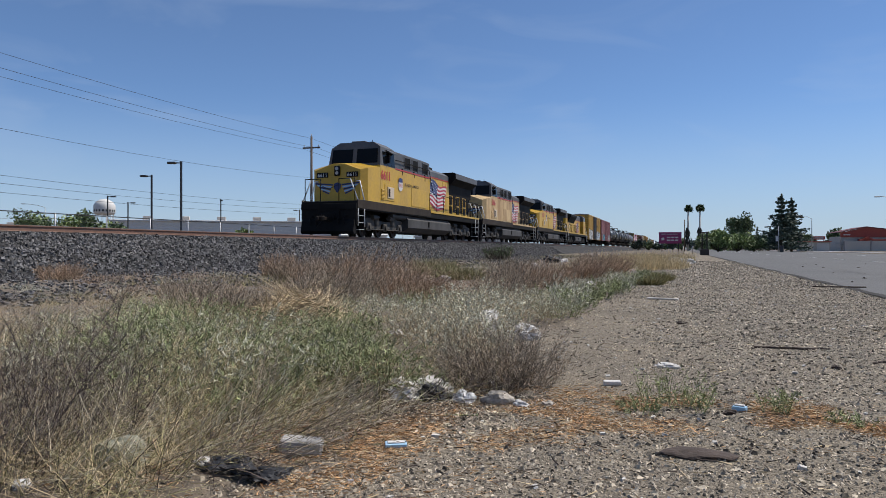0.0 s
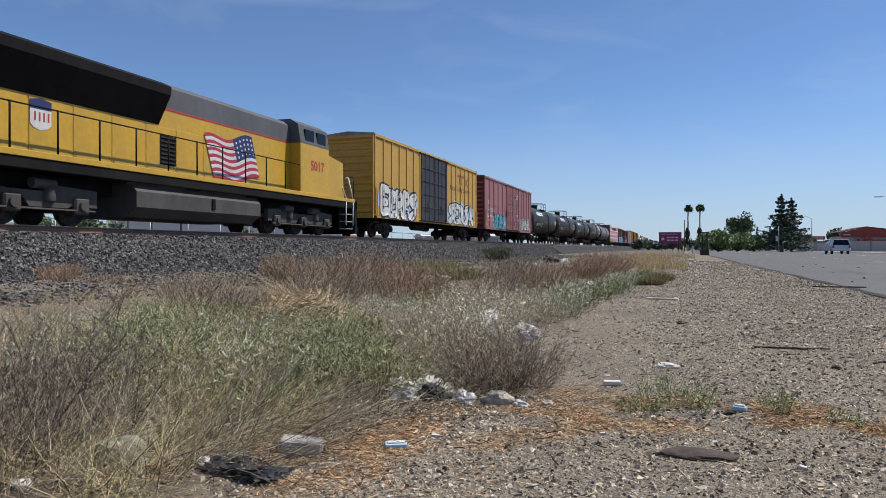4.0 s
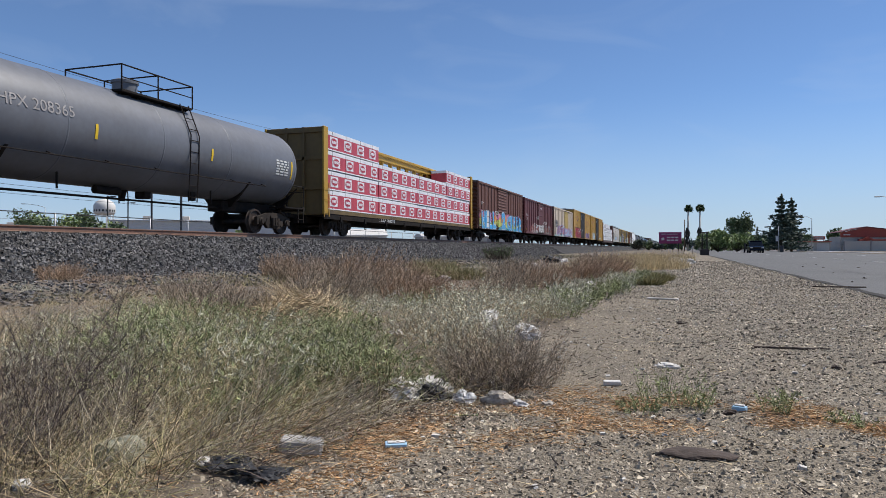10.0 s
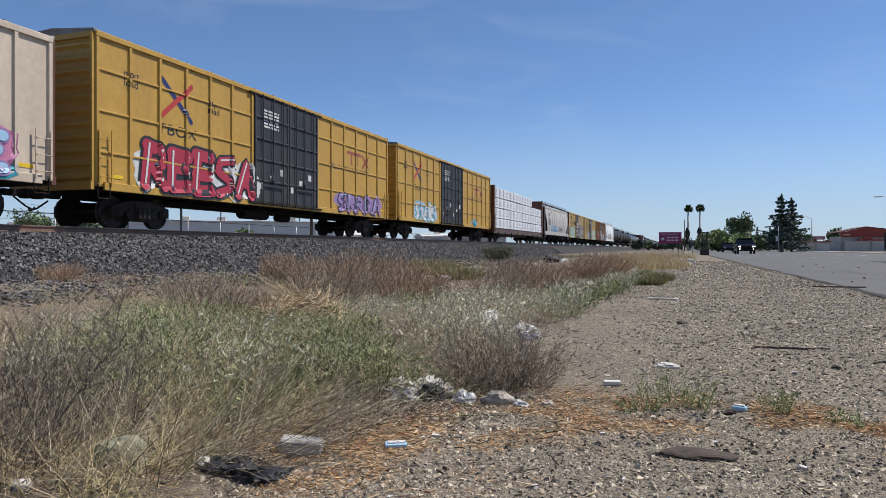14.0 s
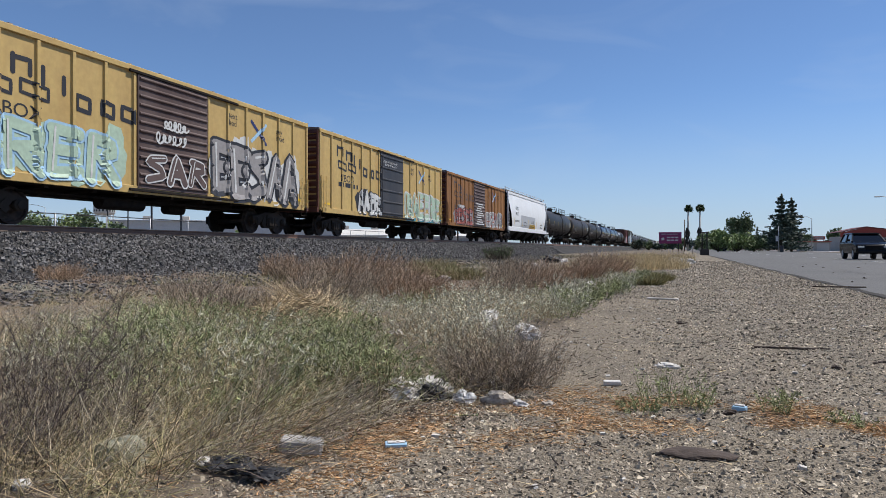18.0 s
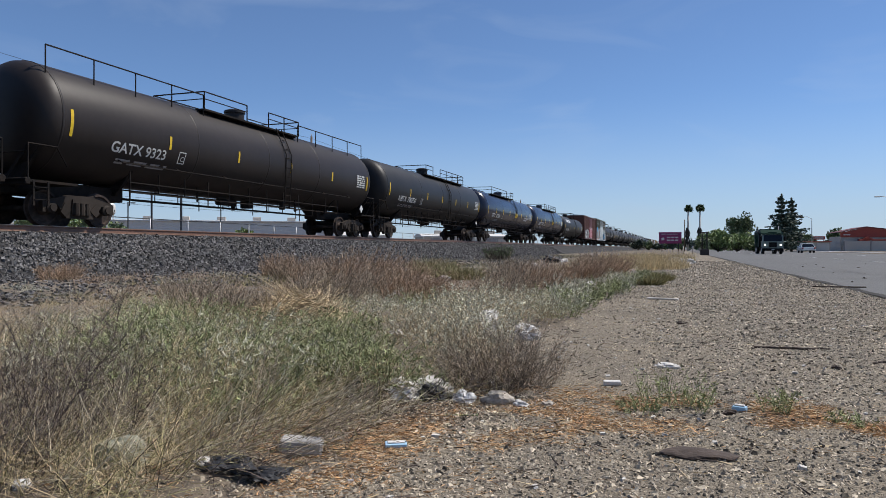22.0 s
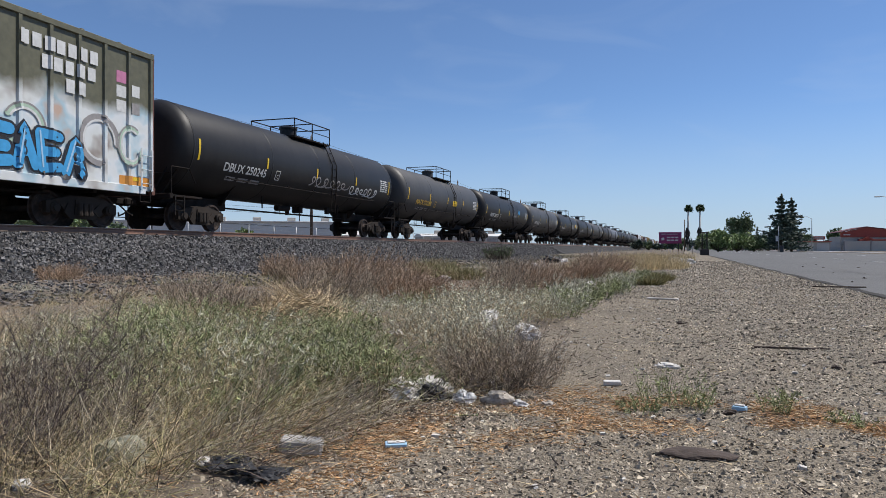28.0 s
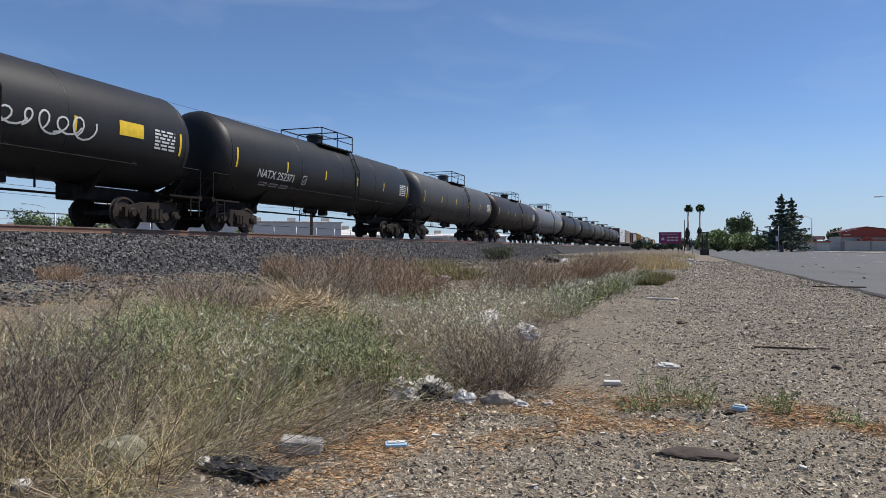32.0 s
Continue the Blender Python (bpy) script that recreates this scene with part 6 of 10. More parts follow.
procor(129.1, 145.3, 1, "PROX 71540")
procor(145.3, 161.6, 1, "PROX 72501")
procor(161.6, 178.8, 1, "PROX 72504")
c, sk, h = tank_car(18.3, 1.5, 2.7, M["tank_black"], "black tank car with a worn taupe band and white oval", "UTLX 671589", False, 5, mark_col="gold", bands=((-1.7, -0.2, "tank_taupe"), (1.7, 2.7, "tank_taupe")))
put(c, 178.9, 197.2)
s = Shape()
for r_, mi, l in ((1.0, 0, 0.005), (0.9, 1, 0.009), (0.86, 0, 0.013)):
    o = [(5.6 + 1.25 * r_ * math.cos(a), 3.35 + 0.55 * r_ * math.sin(a)) for a in [2 * math.pi * i / 28 for i in range(28)]]
    s.add([sk(5.6, 3.35, l)] + [sk(y, z, l) for y, z in o], [(0, 1 + i, 1 + (i + 1) % 28) for i in range(28)], mi)
for p in ([(4.95, 3.15), (5.15, 3.58)], [(5.45, 3.15), (5.65, 3.58)], [(5.95, 3.15), (6.15, 3.58)]):  # the maker's mark as plain bars
    stroke(s, p, 0.2, sk, 0.017, 1)
part("emblem", s, [M["chalk"], M["red"]], c, "white oval emblem with red strokes")
lettering(c, "EDIBLE", -h + 0.35, 3.5, 0.17, M["chalk"], lambda y, z, l: (1.25 + (y + h) * 0.22, y, z), wide=0.9)
lettering(c, "TALLOW", -h + 0.35, 3.25, 0.17, M["chalk"], lambda y, z, l: (1.28 + (y + h) * 0.2, y, z), wide=0.9)
scrawl(c, -3.9, 2.3, 1.2, 0.4, "chalk", sk, 11, 5)
scrawl(c, -2.4, 2.25, 0.8, 0.5, "chalk", sk, 12, 3)
scrawl(c, 4.2, 2.15, 2.2, 0.4, "chalk", sk, 13, 7)
c, sk, h = tank_car(17.4, 1.46, 2.65, M["tank_grey"], "plain grey tank car with black ends and fittings", "", False, 4, bands=((-8.1, -6.9, "tank_black"),))
lettering(c, "SHPX 208365", -5.4, 2.75, 0.3, M["dust_grey"], sk)
put(c, 197.4, 214.8)

c, h = lumber_car(22.8, M["beam_yellow"], "red", "yellow centre-beam car loaded with red-wrapped lumber", (4, 3, 3, 4), 4.75)
lettering(c, "TTZX 565698", -5.4, 0.8, 0.26, M["chalk"], lambda y, z, l: (1.425, y, z))
put(c, 215.9, 238.7)

c, sk, h = boxcar(15.8, 4.68, M["brown_red"], M["brown_red"], M["roof_galv"], M["brown_red"], (6.0, 9.0), (6, 7), "rust-brown boxcar with large blue lettered graffiti", "corrugated")
put(c, 240.3, 256.1)
r_ = random.Random(4)
for n, (cc, z, ry, rz) in enumerate((("pink", 2.0, 0.5, 0.42), ("orange", 1.85, 0.36, 0.34), ("lime", 1.45, 0.42, 0.34), ("teal", 1.15, 0.4, 0.13))):
    s = Shape()
    for i in range(26):
        y = -7.2 + 0.56 * i
        if -2.4 < y < -1.6 or (n == 1 and r_.random() < 0.35):
            continue
        blob(s, y + r_.uniform(-0.15, 0.15), z + r_.uniform(-0.12, 0.12), ry * r_.uniform(0.8, 1.2), rz * r_.uniform(0.7, 1.1), sk, 0.003 + 0.006 * n + 0.0002 * i, 0, r_)
    part("graffiti", s, M[cc], c)
for text, y, w, zz, hh in (("HELL", -7.0, 1.0, 1.12, 1.22), ("2", -0.9, 1.3, 1.2, 1.3), ("OFFER", 1.55, 1.0, 1.1, 1.2)):
    for j, ch in enumerate(text):
        for bold, m, l in ((0.12, "navy", 0.03), (0.09, "chalk", 0.038), (0.06, "sky_blue", 0.046)):
            lettering(c, ch, y + j * 1.12, zz + 0.06 * (j % 2), hh, M[m], sk, bold, w, l + 0.0016 * j, "graffiti")
lettering(c, "BKTY", -7.0, 2.9, 0.22, M["chalk"], sk)
stencils(c, -2.6, 2.5, 0.8, 3, M["chalk"], sk, 0.06, 4)
for y in (-2.2, -0.6, 1.2, 2.6):
    part("roof_patch", lambda: Shape().box(-0.08, -0.25, 0, 0.08, 0.25, 0.08, 0.02), M["chalk"], c, at=(1.42, y, 4.6), key="roof_patch")

c, sk, h = boxcar(15.7, 4.57, M["oxide_red"], M["oxide_red"], M["oxide_red"], M["oxide_red"], (6.6, 9.5), (6, 6), "dark oxide-red boxcar with pale graffiti along its foot")
put(c, 257.3, 273.0)
lettering(c, "BKTY", -7.0, 2.75, 0.24, M["chalk"], sk, wide=1.3)
lettering(c, "152 801", -7.0, 2.35, 0.24, M["chalk"], sk, wide=1.1)
graffiti(c, -4.6, -1.4, 1.1, 2.1, ("dull_red", "chalk", "door_brown", "chalk"), sk, 4, 21, 0.2)
graffiti(c, -1.2, 2.0, 1.2, 2.0, ("chalk", "ink", "chalk", "dust_grey"), sk, 5, 22, 0.2)
graffiti(c, 2.1, 6.8, 1.1, 2.0, ("dull_red", "dust_grey", "door_brown", "chalk"), sk, 6, 23, 0.22)
scrawl(c, 2.4, 2.1, 1.6, 0.5, "chalk", sk, 24)
stencils(c, -1.6, 2.9, 0.5, 4, M["chalk"], sk, 0.06, 5)
stencils(c, 0.0, 3.85, 0.8, 2, M["chalk"], sk, 0.06, 6)

c, sk, h = boxcar(15.95, 4.65, M["cream"], M["straw"], M["roof_galv"], M["brown_red"], (8.0, 11.2), (7, 5), "faded cream boxcar with a yellow door and red-blue graffiti")
put(c, 274.4, 290.35)
patch(c, -7.4, -5.0, 2.1, 3.0, M["ink"], sk)
lettering(c, "BKTY", -7.1, 2.7, 0.24, M["chalk"], sk, lift=0.01, wide=1.3)
lettering(c, "151 478", -7.1, 2.3, 0.24, M["chalk"], sk, lift=0.01, wide=1.1)
graffiti(c, -5.6, -0.1, 1.15, 2.5, ("mauve", "pale_blue", "dull_red", "pale_blue"), sk, 5, 31, 0.2)
graffiti(c, 0.2, 6.8, 1.1, 2.2, ("pink", "mauve", "pale_blue", "crimson"), sk, 7, 32, 0.2)
s = Shape()
for i in range(7):
    blob(s, -6.8 + 2.2 * i, 1.2, 0.7, 0.2, sk, 0.002, 0, random.Random(40 + i))
part("graffiti", s, M["teal"], c)


def ttx_box(a, b, seed, g1, g2):
    c, sk, h = boxcar(b - a, 5.24, M["ttx_yellow"], M["door_black"], M["roof_galv"], M["ttx_yellow"], ((b - a) * 0.37, (b - a) * 0.61), (6, 6), "tall yellow boxcar with black plug doors and graffiti", "plug")
    for z in (2.0, 3.1, 4.2):  # horizontal members between the posts
        for k in (-1, 1):
            for y0, y1 in ((-h + 0.1, -0.13 * (b - a) - 0.05), (0.11 * (b - a) + 0.05, h - 0.1)):
                part("side_belt", Shape().box(0, y0, -0.03, 0.035, y1, 0.03, 0.01) if k > 0 else Shape().box(-0.035, y0, -0.03, 0, y1, 0.03, 0.01), M["ttx_yellow"], c, at=(k * 1.44, 0, z))
    lettering(c, "next", -h + 1.0, 4.2, 0.24, M["ink"], sk)
    lettering(c, "load", -h + 1.0, 3.95, 0.24, M["ink"], sk)
    lettering(c, "any", -h + 4.6, 4.1, 0.24, M["ink"], sk)
    lettering(c, "road", -h + 4.6, 3.85, 0.24, M["ink"], sk)
    s = Shape()
    stroke(s, [(-h + 2.5, 4.5), (-h + 3.8, 3.4)], 0.16, sk, 0.006, 0)
    stroke(s, [(-h + 2.5, 3.4), (-h + 3.8, 4.5)], 0.16, sk, 0.009, 1)
    part("emblem", s, [M["navy"], M["red"]], c, "crossed red and blue bars")
    lettering(c, "TBOX", -h + 2.3, 2.85, 0.34, M["ink"], sk, wide=1.4)
    s = Shape()
    for p in ([(h - 4.6, 3.9), (h - 3.2, 3.9)], [(h - 4.2, 3.9), (h - 4.2, 3.4)], [(h - 3.6, 3.9), (h - 3.6, 3.4)], [(h - 3.0, 3.9), (h - 2.4, 3.35)], [(h - 3.0, 3.35), (h - 2.4, 3.9)]):
        stroke(s, p, 0.14, sk, 0.006, 0)
    part("emblem", s, M["dull_red"], c)
    lettering(c, "RAILCAR POOLING EXPERTS", h - 6.3, 3.0, 0.22, M["door_brown"], sk)
    stencils(c, -1.9, 4.5, 1.0, 6, M["chalk"], sk, 0.07, seed)
    for i in range(6):
        patch(c, -2.2 + 0.7 * i, -1.95 + 0.7 * i, 1.6 + 0.3 * (i % 3), 1.85 + 0.3 * (i % 3), M["chalk"], sk)
    graffiti(c, *g1[0], g1[1], sk, 5, seed)
    graffiti(c, *g2[0], g2[1], sk, 5, seed + 1)
    put(c, a, b)


ttx_box(291.65, 310.9, 51, ((-8.0, -2.5, 1.1, 2.5), ("chalk", "ink", "crimson", "chalk")), ((4.0, 8.6, 1.1, 2.0), ("mauve", "ink", "mauve", "pale_blue")))
ttx_box(312.2, 331.8, 53, ((-7.0, -3.5, 1.1, 2.2), ("pale_blue", "teal", "chalk", "pale_blue")), ((4.8, 5.6, 1.1, 1.6), ("pale_blue", "ink", "teal", "chalk")))

c, h = lumber_car(21.8, M["brown_red"], "white", "brown centre-beam car loaded with white-wrapped lumber", (4, 4, 4, 3), 4.75, seed=5)
put(c, 333.0, 354.8)

c, sk, h = hopper(18.0, 4.32, 4.68, M["hopper_grey"], "weathered grey covered hopper with rounded sides and graffiti", 9)
put(c, 355.8, 373.8)
lettering(c, "IBLHX", -6.7, 3.3, 0.34, M["ink"], sk)
lettering(c, "50119", -6.6, 2.75, 0.34, M["ink"], sk)
scrawl(c, -6.6, 2.1, 1.4, 0.8, "ink", sk, 61, 4, 0.07)
graffiti(c, -4.6, -0.2, 1.4, 2.2, ("pale_blue", "navy", "pale_blue", "chalk"), sk, 5, 62, 0.22)
scrawl(c, 1.0, 1.6, 2.2, 0.6, "ink", sk, 63, 6)
scrawl(c, -6.0, 1.05, 2.2, 0.25, "ink", sk, 64, 7, 0.03)
scrawl(c, 3.5, 1.1, 3.0, 0.25, "ink", sk, 65, 7, 0.03)


def rail_box(a, b, paint, door, label, seed, graf, kind="corrugated", emblem="ink"):
    c, sk, h = boxcar(b - a, 4.62, M[paint], M[door], M["roof_galv"], M["brown_red"], (6.3, 9.4), (6, 6), label, kind)
    s = Shape()  # the owner's name as plain strokes and a chain of track
    for i, y in enumerate((-6.3, -5.4, -4.6, -4.0)):
        stroke(s, [(y, 3.65 - 0.12 * i), (y, 4.05 - 0.12 * i)], 0.13, sk, 0.006, 0)
        if i < 2:
            stroke(s, [(y, 4.0 - 0.12 * i), (y + 0.45, 4.0 - 0.12 * i), (y + 0.45, 3.66 - 0.12 * i)], 0.12, sk, 0.006, 0)
    for y0 in (-6.2, -5.2):
        stroke(s, [(y0, 3.4), (y0 + 0.75, 3.3), (y0 + 0.75, 3.0), (y0, 3.1), (y0, 3.4)], 0.09, sk, 0.006, 0)
    for i, y in enumerate((-3.6, -2.8, -2.1)):
        stroke(s, [(y, 3.0), (y, 3.35), (y + 0.4, 3.3), (y + 0.4, 2.95), (y, 3.0)], 0.12, sk, 0.006, 0)
    part("emblem", s, M[emblem], c, "faded dark block emblem")
    lettering(c, "RBOX", -6.0, 2.5, 0.34, M[emblem], sk, wide=1.1)
    stencils(c, -6.2, 2.25, 2.0, 1, M[emblem], sk, 0.2, seed)
    lettering(c, "next", 2.6, 3.9, 0.22, M["ink"], sk)
    lettering(c, "load", 2.6, 3.65, 0.22, M["ink"], sk)
    lettering(c, "any", 5.6, 3.8, 0.22, M["ink"], sk)
    lettering(c, "road", 5.6, 3.55, 0.22, M["ink"], sk)
    s = Shape()
    stroke(s, [(4.0, 4.0), (4.9, 3.3)], 0.13, sk, 0.006, 0)
    stroke(s, [(4.0, 3.3), (4.9, 4.0)], 0.13, sk, 0.01, 1)
    part("emblem", s, [M["navy"], M["pale_blue"]], c)
    for i, (g, mm, n) in enumerate(graf):
        graffiti(c, *g, mm, sk, n, seed + i, 0.22)
    put(c, a, b)
    return c, sk, h


c, sk, h = rail_box(374.8, 390.6, "rbox_yellow", "door_brown", "weathered yellow boxcar with a dark brown door and graffiti", 71, (((-6.9, -2.2, 1.15, 2.6), ("mint", "pale_blue", "mint", "chalk"), 4), ((1.8, 7.0, 1.2, 3.2), ("chalk", "ink", "dust_grey", "chalk"), 5)))
graffiti(c, -1.35, 1.35, 1.35, 2.25, ("dust_grey", "chalk", "door_brown", "chalk"), sk, 3, 73, 0.24, False)
scrawl(c, -0.9, 2.5, 1.3, 0.35, "chalk", sk, 74, 6, 0.06)
scrawl(c, -0.6, 2.95, 1.0, 0.3, "chalk", sk, 75, 5, 0.06)
c, sk, h = rail_box(391.6, 407.6, "rbox_yellow", "door_black", "yellow boxcar with a black door and white-outlined graffiti", 75, (((-4.2, -1.7, 1.1, 2.3), ("ink", "ink", "chalk", "chalk"), 4), ((1.8, 7.6, 1.15, 2.7), ("rbox_yellow", "chalk", "mint", "orange"), 6)), "ribs")
lettering(c, "CLOSE AND LOCK DOORS", -1.4, 3.9, 0.11, M["chalk"], sk)
lettering(c, "BEFORE MOVING CAR", -1.2, 3.74, 0.11, M["chalk"], sk)
s = Shape()
for i in range(8):
    blob(s, 2.2 + 0.72 * i, 1.25, 0.6, 0.3, sk, 0.0005 + 0.0003 * i, 0, random.Random(80 + i))
part("graffiti", s, M["teal"], c)
c, sk, h = rail_box(408.7, 424.7, "rbox_rust", "door_brown", "badly rusted yellow boxcar with a dark slatted door", 85, (((-6.2, -2.0, 1.15, 2.3), ("dust_grey", "ink", "dull_red", "chalk"), 5), ((1.9, 7.0, 1.15, 2.4), ("dull_red", "chalk", "dust_grey", "chalk"), 6)), "corrugated", "door_brown")
for i in range(10):
    z = 1.25 + 0.17 * i
    patch(c, -1.2 + 0.15 * (i % 3), 0.9 - 0.25 * (i % 4), z, z + 0.08, M["chalk"], sk, "scraped_paint")
patch(c, -5.4, -3.6, 2.25, 2.5, M["chalk"], sk, "scraped_paint")

c, sk, h = hopper(19.6, 4.6, 4.84, M["hopper_white"], "clean white covered hopper with grey patch and graffiti")
put(c, 425.7, 445.3)
lettering(c, "NCIX", -6.6, 3.05, 0.36, M["ink"], sk)
lettering(c, "40547", -6.7, 2.55, 0.36, M["ink"], sk)
stencils(c, -6.8, 2.05, 2.0, 2, M["ink"], sk, 0.06, 9)
patch(c, -4.3, 2.6, 1.5, 2.65, M["patch_grey"], sk, "painted_patch", 0.004, 8)
graffiti(c, -0.2, 2.6, 1.25, 1.85, ("gold", "ink", "gold", "orange"), sk, 5, 92, 0.25)
scrawl(c, 0.4, 1.95, 1.4, 0.35, "ink", sk, 93, 5, 0.035)
scrawl(c, -3.6, 1.1, 1.0, 0.3, "ink", sk, 94, 5, 0.035)
for y in (-7.2, -3.6, -0.9, 3.4, 5.4, 7.3):
    patch(c, y, y + 0.09, 1.6, 2.3, M["reflect"], sk, "reflector")
for y in (-2.8, 5.6):
    s = Shape()
    stroke(s, [(y, 1.95), (y + 0.5, 2.05), (y + 1.0, 1.95)], 0.09, sk, 0.01, 0)
    stroke(s, [(y, 1.75), (y + 0.5, 1.65), (y + 1.0, 1.75)], 0.07, sk, 0.01, 0)
    part("emblem", s, M["ink"], c)


def plain_tank(a, b, mat, mark, label, lpg=False, rail="short", n=6, col="chalk", R=1.5, zc=2.74, extra=None, placard=False):
    c, sk, h = tank_car(b - a, R, zc, M[mat], label, mark, lpg, n, rail=rail, mark_col=col)
    if extra:
        extra(c, sk, h)
    if placard:
        s = Shape().add([(1.4, d, 1.35 + e) for d, e in ((0, -0.19), (0.19, 0), (0, 0.19), (-0.19, 0))], [(0, 1, 2, 3)])
        part("placard", s, M["chalk"], c, "white diamond placard", at=(0, h - 1.3, 0))
    put(c, a, b)
    return c


sticker = lambda c, sk, h: patch(c, 1.1, 1.95, 2.3, 2.66, M["reflect"], sk, "yellow_sticker")
plain_tank(445.5, 465.4, "tank_black", "", "long black tank car with faint lettering", True, "wide", 6, extra=lambda c, sk, h: (lettering(c, "CGTX 65345", -h + 2.6, 2.1, 0.3, M["dust_grey"], sk), scrawl(c, 1.0, 2.0, 2.0, 0.4, "dust_grey", sk, 101, 6, 0.03)), placard=True)
plain_tank(465.5, 485.7, "tank_brown", "GATX 9323", "long brown-black tank car with a full-length top rail", True, "long", 6, placard=True)
plain_tank(485.8, 505.8, "tank_black", "NBTX  780750", "long black tank car with railed platform and yellow strips", True, "wide", 7, placard=True)
plain_tank(505.9, 526.0, "tank_blue", "CBTX  787566", "glossy blue-black tank car with yellow strips", True, "front", 8, extra=lambda c, sk, h: (sticker(c, sk, h), lettering(c, "LIQUEFIED PETROLEUM GAS", h - 4.6, 2.35, 0.13, M["chalk"], sk, 0.01), lettering(c, "NON-ODORIZED", h - 4.6, 2.15, 0.13, M["chalk"], sk, 0.01)), placard=True)
plain_tank(526.1, 546.1, "tank_blue", "CBTX  787259", "glossy blue-black tank car with railed platform", True, "wide", 8, extra=sticker, placard=True)
c, sk, h = procor(546.2, 566.4, 1, "PROX  83764")
scrawl(c, 0.5, 2.0, 2.2, 0.5, "dust_grey", sk, 105, 6, 0.03)

c, sk, h = boxcar(16.0, 4.9, M["brown_red"], M["oxide_red"], M["roof_galv"], M["brown_red"], (5.8, 10.2), (6, 6), "dark brown boxcar with red doors and graffiti")
put(c, 567.4, 583.8)
graffiti(c, -7.0, -2.4, 1.2, 2.6, ("dust_grey", "ink", "chalk", "dust_grey"), sk, 5, 111)
graffiti(c, -2.0, 2.0, 1.3, 3.0, ("crimson", "chalk", "crimson", "chalk"), sk, 3, 112)
c, sk, h = boxcar(16.3, 5.1, M["sprayed"], M["sprayed_door"], M["olive"], M["brown_red"], (5.95, 11.1), (7, 6), "olive-grey boxcar half covered in pale graffiti", "corrugated")
put(c, 585.4, 601.8)
thin = lambda y, z, l: sk(y, z, l + 0.004)
s, up = Shape(), 0.003
for y, ry, rz, m in ((-7.3, 0.5, 0.8, 0), (-6.0, 0.55, 0.85, 1), (-4.7, 0.5, 0.8, 0), (-3.6, 0.45, 0.75, 1), (4.0, 0.5, 0.5, 0), (6.2, 0.6, 0.6, 2), (7.3, 0.4, 0.5, 0)):
    for k, wt, mi in ((1.0, 0.16, m), (0.86, 0.06, 3), (1.12, 0.05, 2)):
        up += 0.0012
        stroke(s, [(y + ry * k * math.cos(y + 4.9 * g / 20), 2.3 + rz * k * math.sin(y + 4.9 * g / 20)) for g in range(21)], wt, thin, up, mi)
part("graffiti", s, [M["mint"], M["peach"], M["dust_grey"], M["chalk"]], c, "soft mint and peach sprayed letters")
graffiti(c, 3.0, 5.7, 1.25, 2.35, ("sky_blue", "ink", "sky_blue", "pale_blue"), lambda y, z, l: sk(y, z, l + 0.03), 4, 122, 0.24, False)
patch(c, -7.8, -6.3, 2.65, 3.45, M["sky_blue"], sk, "number_panel", 0.07)
lettering(c, "SSW", -7.6, 3.12, 0.26, M["chalk"], sk, lift=0.076, wide=1.3)
lettering(c, "67813", -7.6, 2.75, 0.26, M["chalk"], sk, lift=0.076, wide=1.1)
for z, w in ((4.25, 2.1), (3.8, 1.5), (3.35, 0.8)):  # the owner's words as plain blocks
    for i in range(int(w / 0.3)):
        patch(c, 3.85 + (2.1 - w) + 0.34 * i, 3.85 + (2.1 - w) + 0.34 * i + 0.25, z, z + 0.34, M["chalk"], sk, "emblem", 0.03)
for y, z, m in ((7.0, 4.0, "pink"), (7.0, 3.6, "chalk"), (7.5, 3.7, "chalk"), (7.0, 3.2, "chalk"), (7.5, 3.2, "dust_grey")):
    patch(c, y - 0.2, y + 0.15, z, z + 0.32, M[m], sk, "emblem")
scrawl(c, -7.5, 4.0, 1.3, 0.6, "chalk", sk, 131, 4, 0.04)
scrawl(c, -5.8, 3.9, 1.0, 0.5, "chalk", sk, 132, 4, 0.04)
patch(c, -7.9, -6.9, 1.3, 1.6, M["sky_blue"], sk, "sticker")
patch(c, -7.9, -6.9, 1.62, 1.8, M["reflect"], sk, "sticker")
for y in (-6.8, -5.2, 6.9, 7.5):
    patch(c, y, y + 0.6, 1.2, 1.45, M["orange"], sk, "sticker")

plain_tank(602.4, 620.4, "tank_black", "DBUX 250245", "dull black tank car with pale chalky graffiti", False, "short", 5, extra=lambda c, sk, h: (scrawl(c, -0.6, 2.0, 3.4, 0.5, "dust_grey", sk, 141, 6, 0.06), scrawl(c, 3.2, 1.9, 3.0, 0.5, "chalk", sk, 142, 6, 0.06)))
plain_tank(620.5, 637.3, "tank_dull", "NATX 231088", "charcoal-grey tank car with yellow lettering", False, "short", 5, "gold", 1.5, 2.72, sticker)
plain_tank(637.4, 655.7, "tank_black", "DBUX 250270", "dull black tank car with small graffiti", False, "short", 5, extra=lambda c, sk, h: (scrawl(c, 1.0, 2.3, 2.2, 0.5, "dust_grey", sk, 143, 5, 0.04), scrawl(c, 3.4, 2.6, 0.9, 0.5, "sky_blue", sk, 144, 3, 0.07)))
plain_tank(655.8, 674.1, "tank_dull", "NATX 252422", "dusty charcoal tank car with scratched tags", False, "short", 5, extra=lambda c, sk, h: scrawl(c, 1.5, 2.0, 2.6, 0.8, "dust_grey", sk, 145, 5, 0.03))
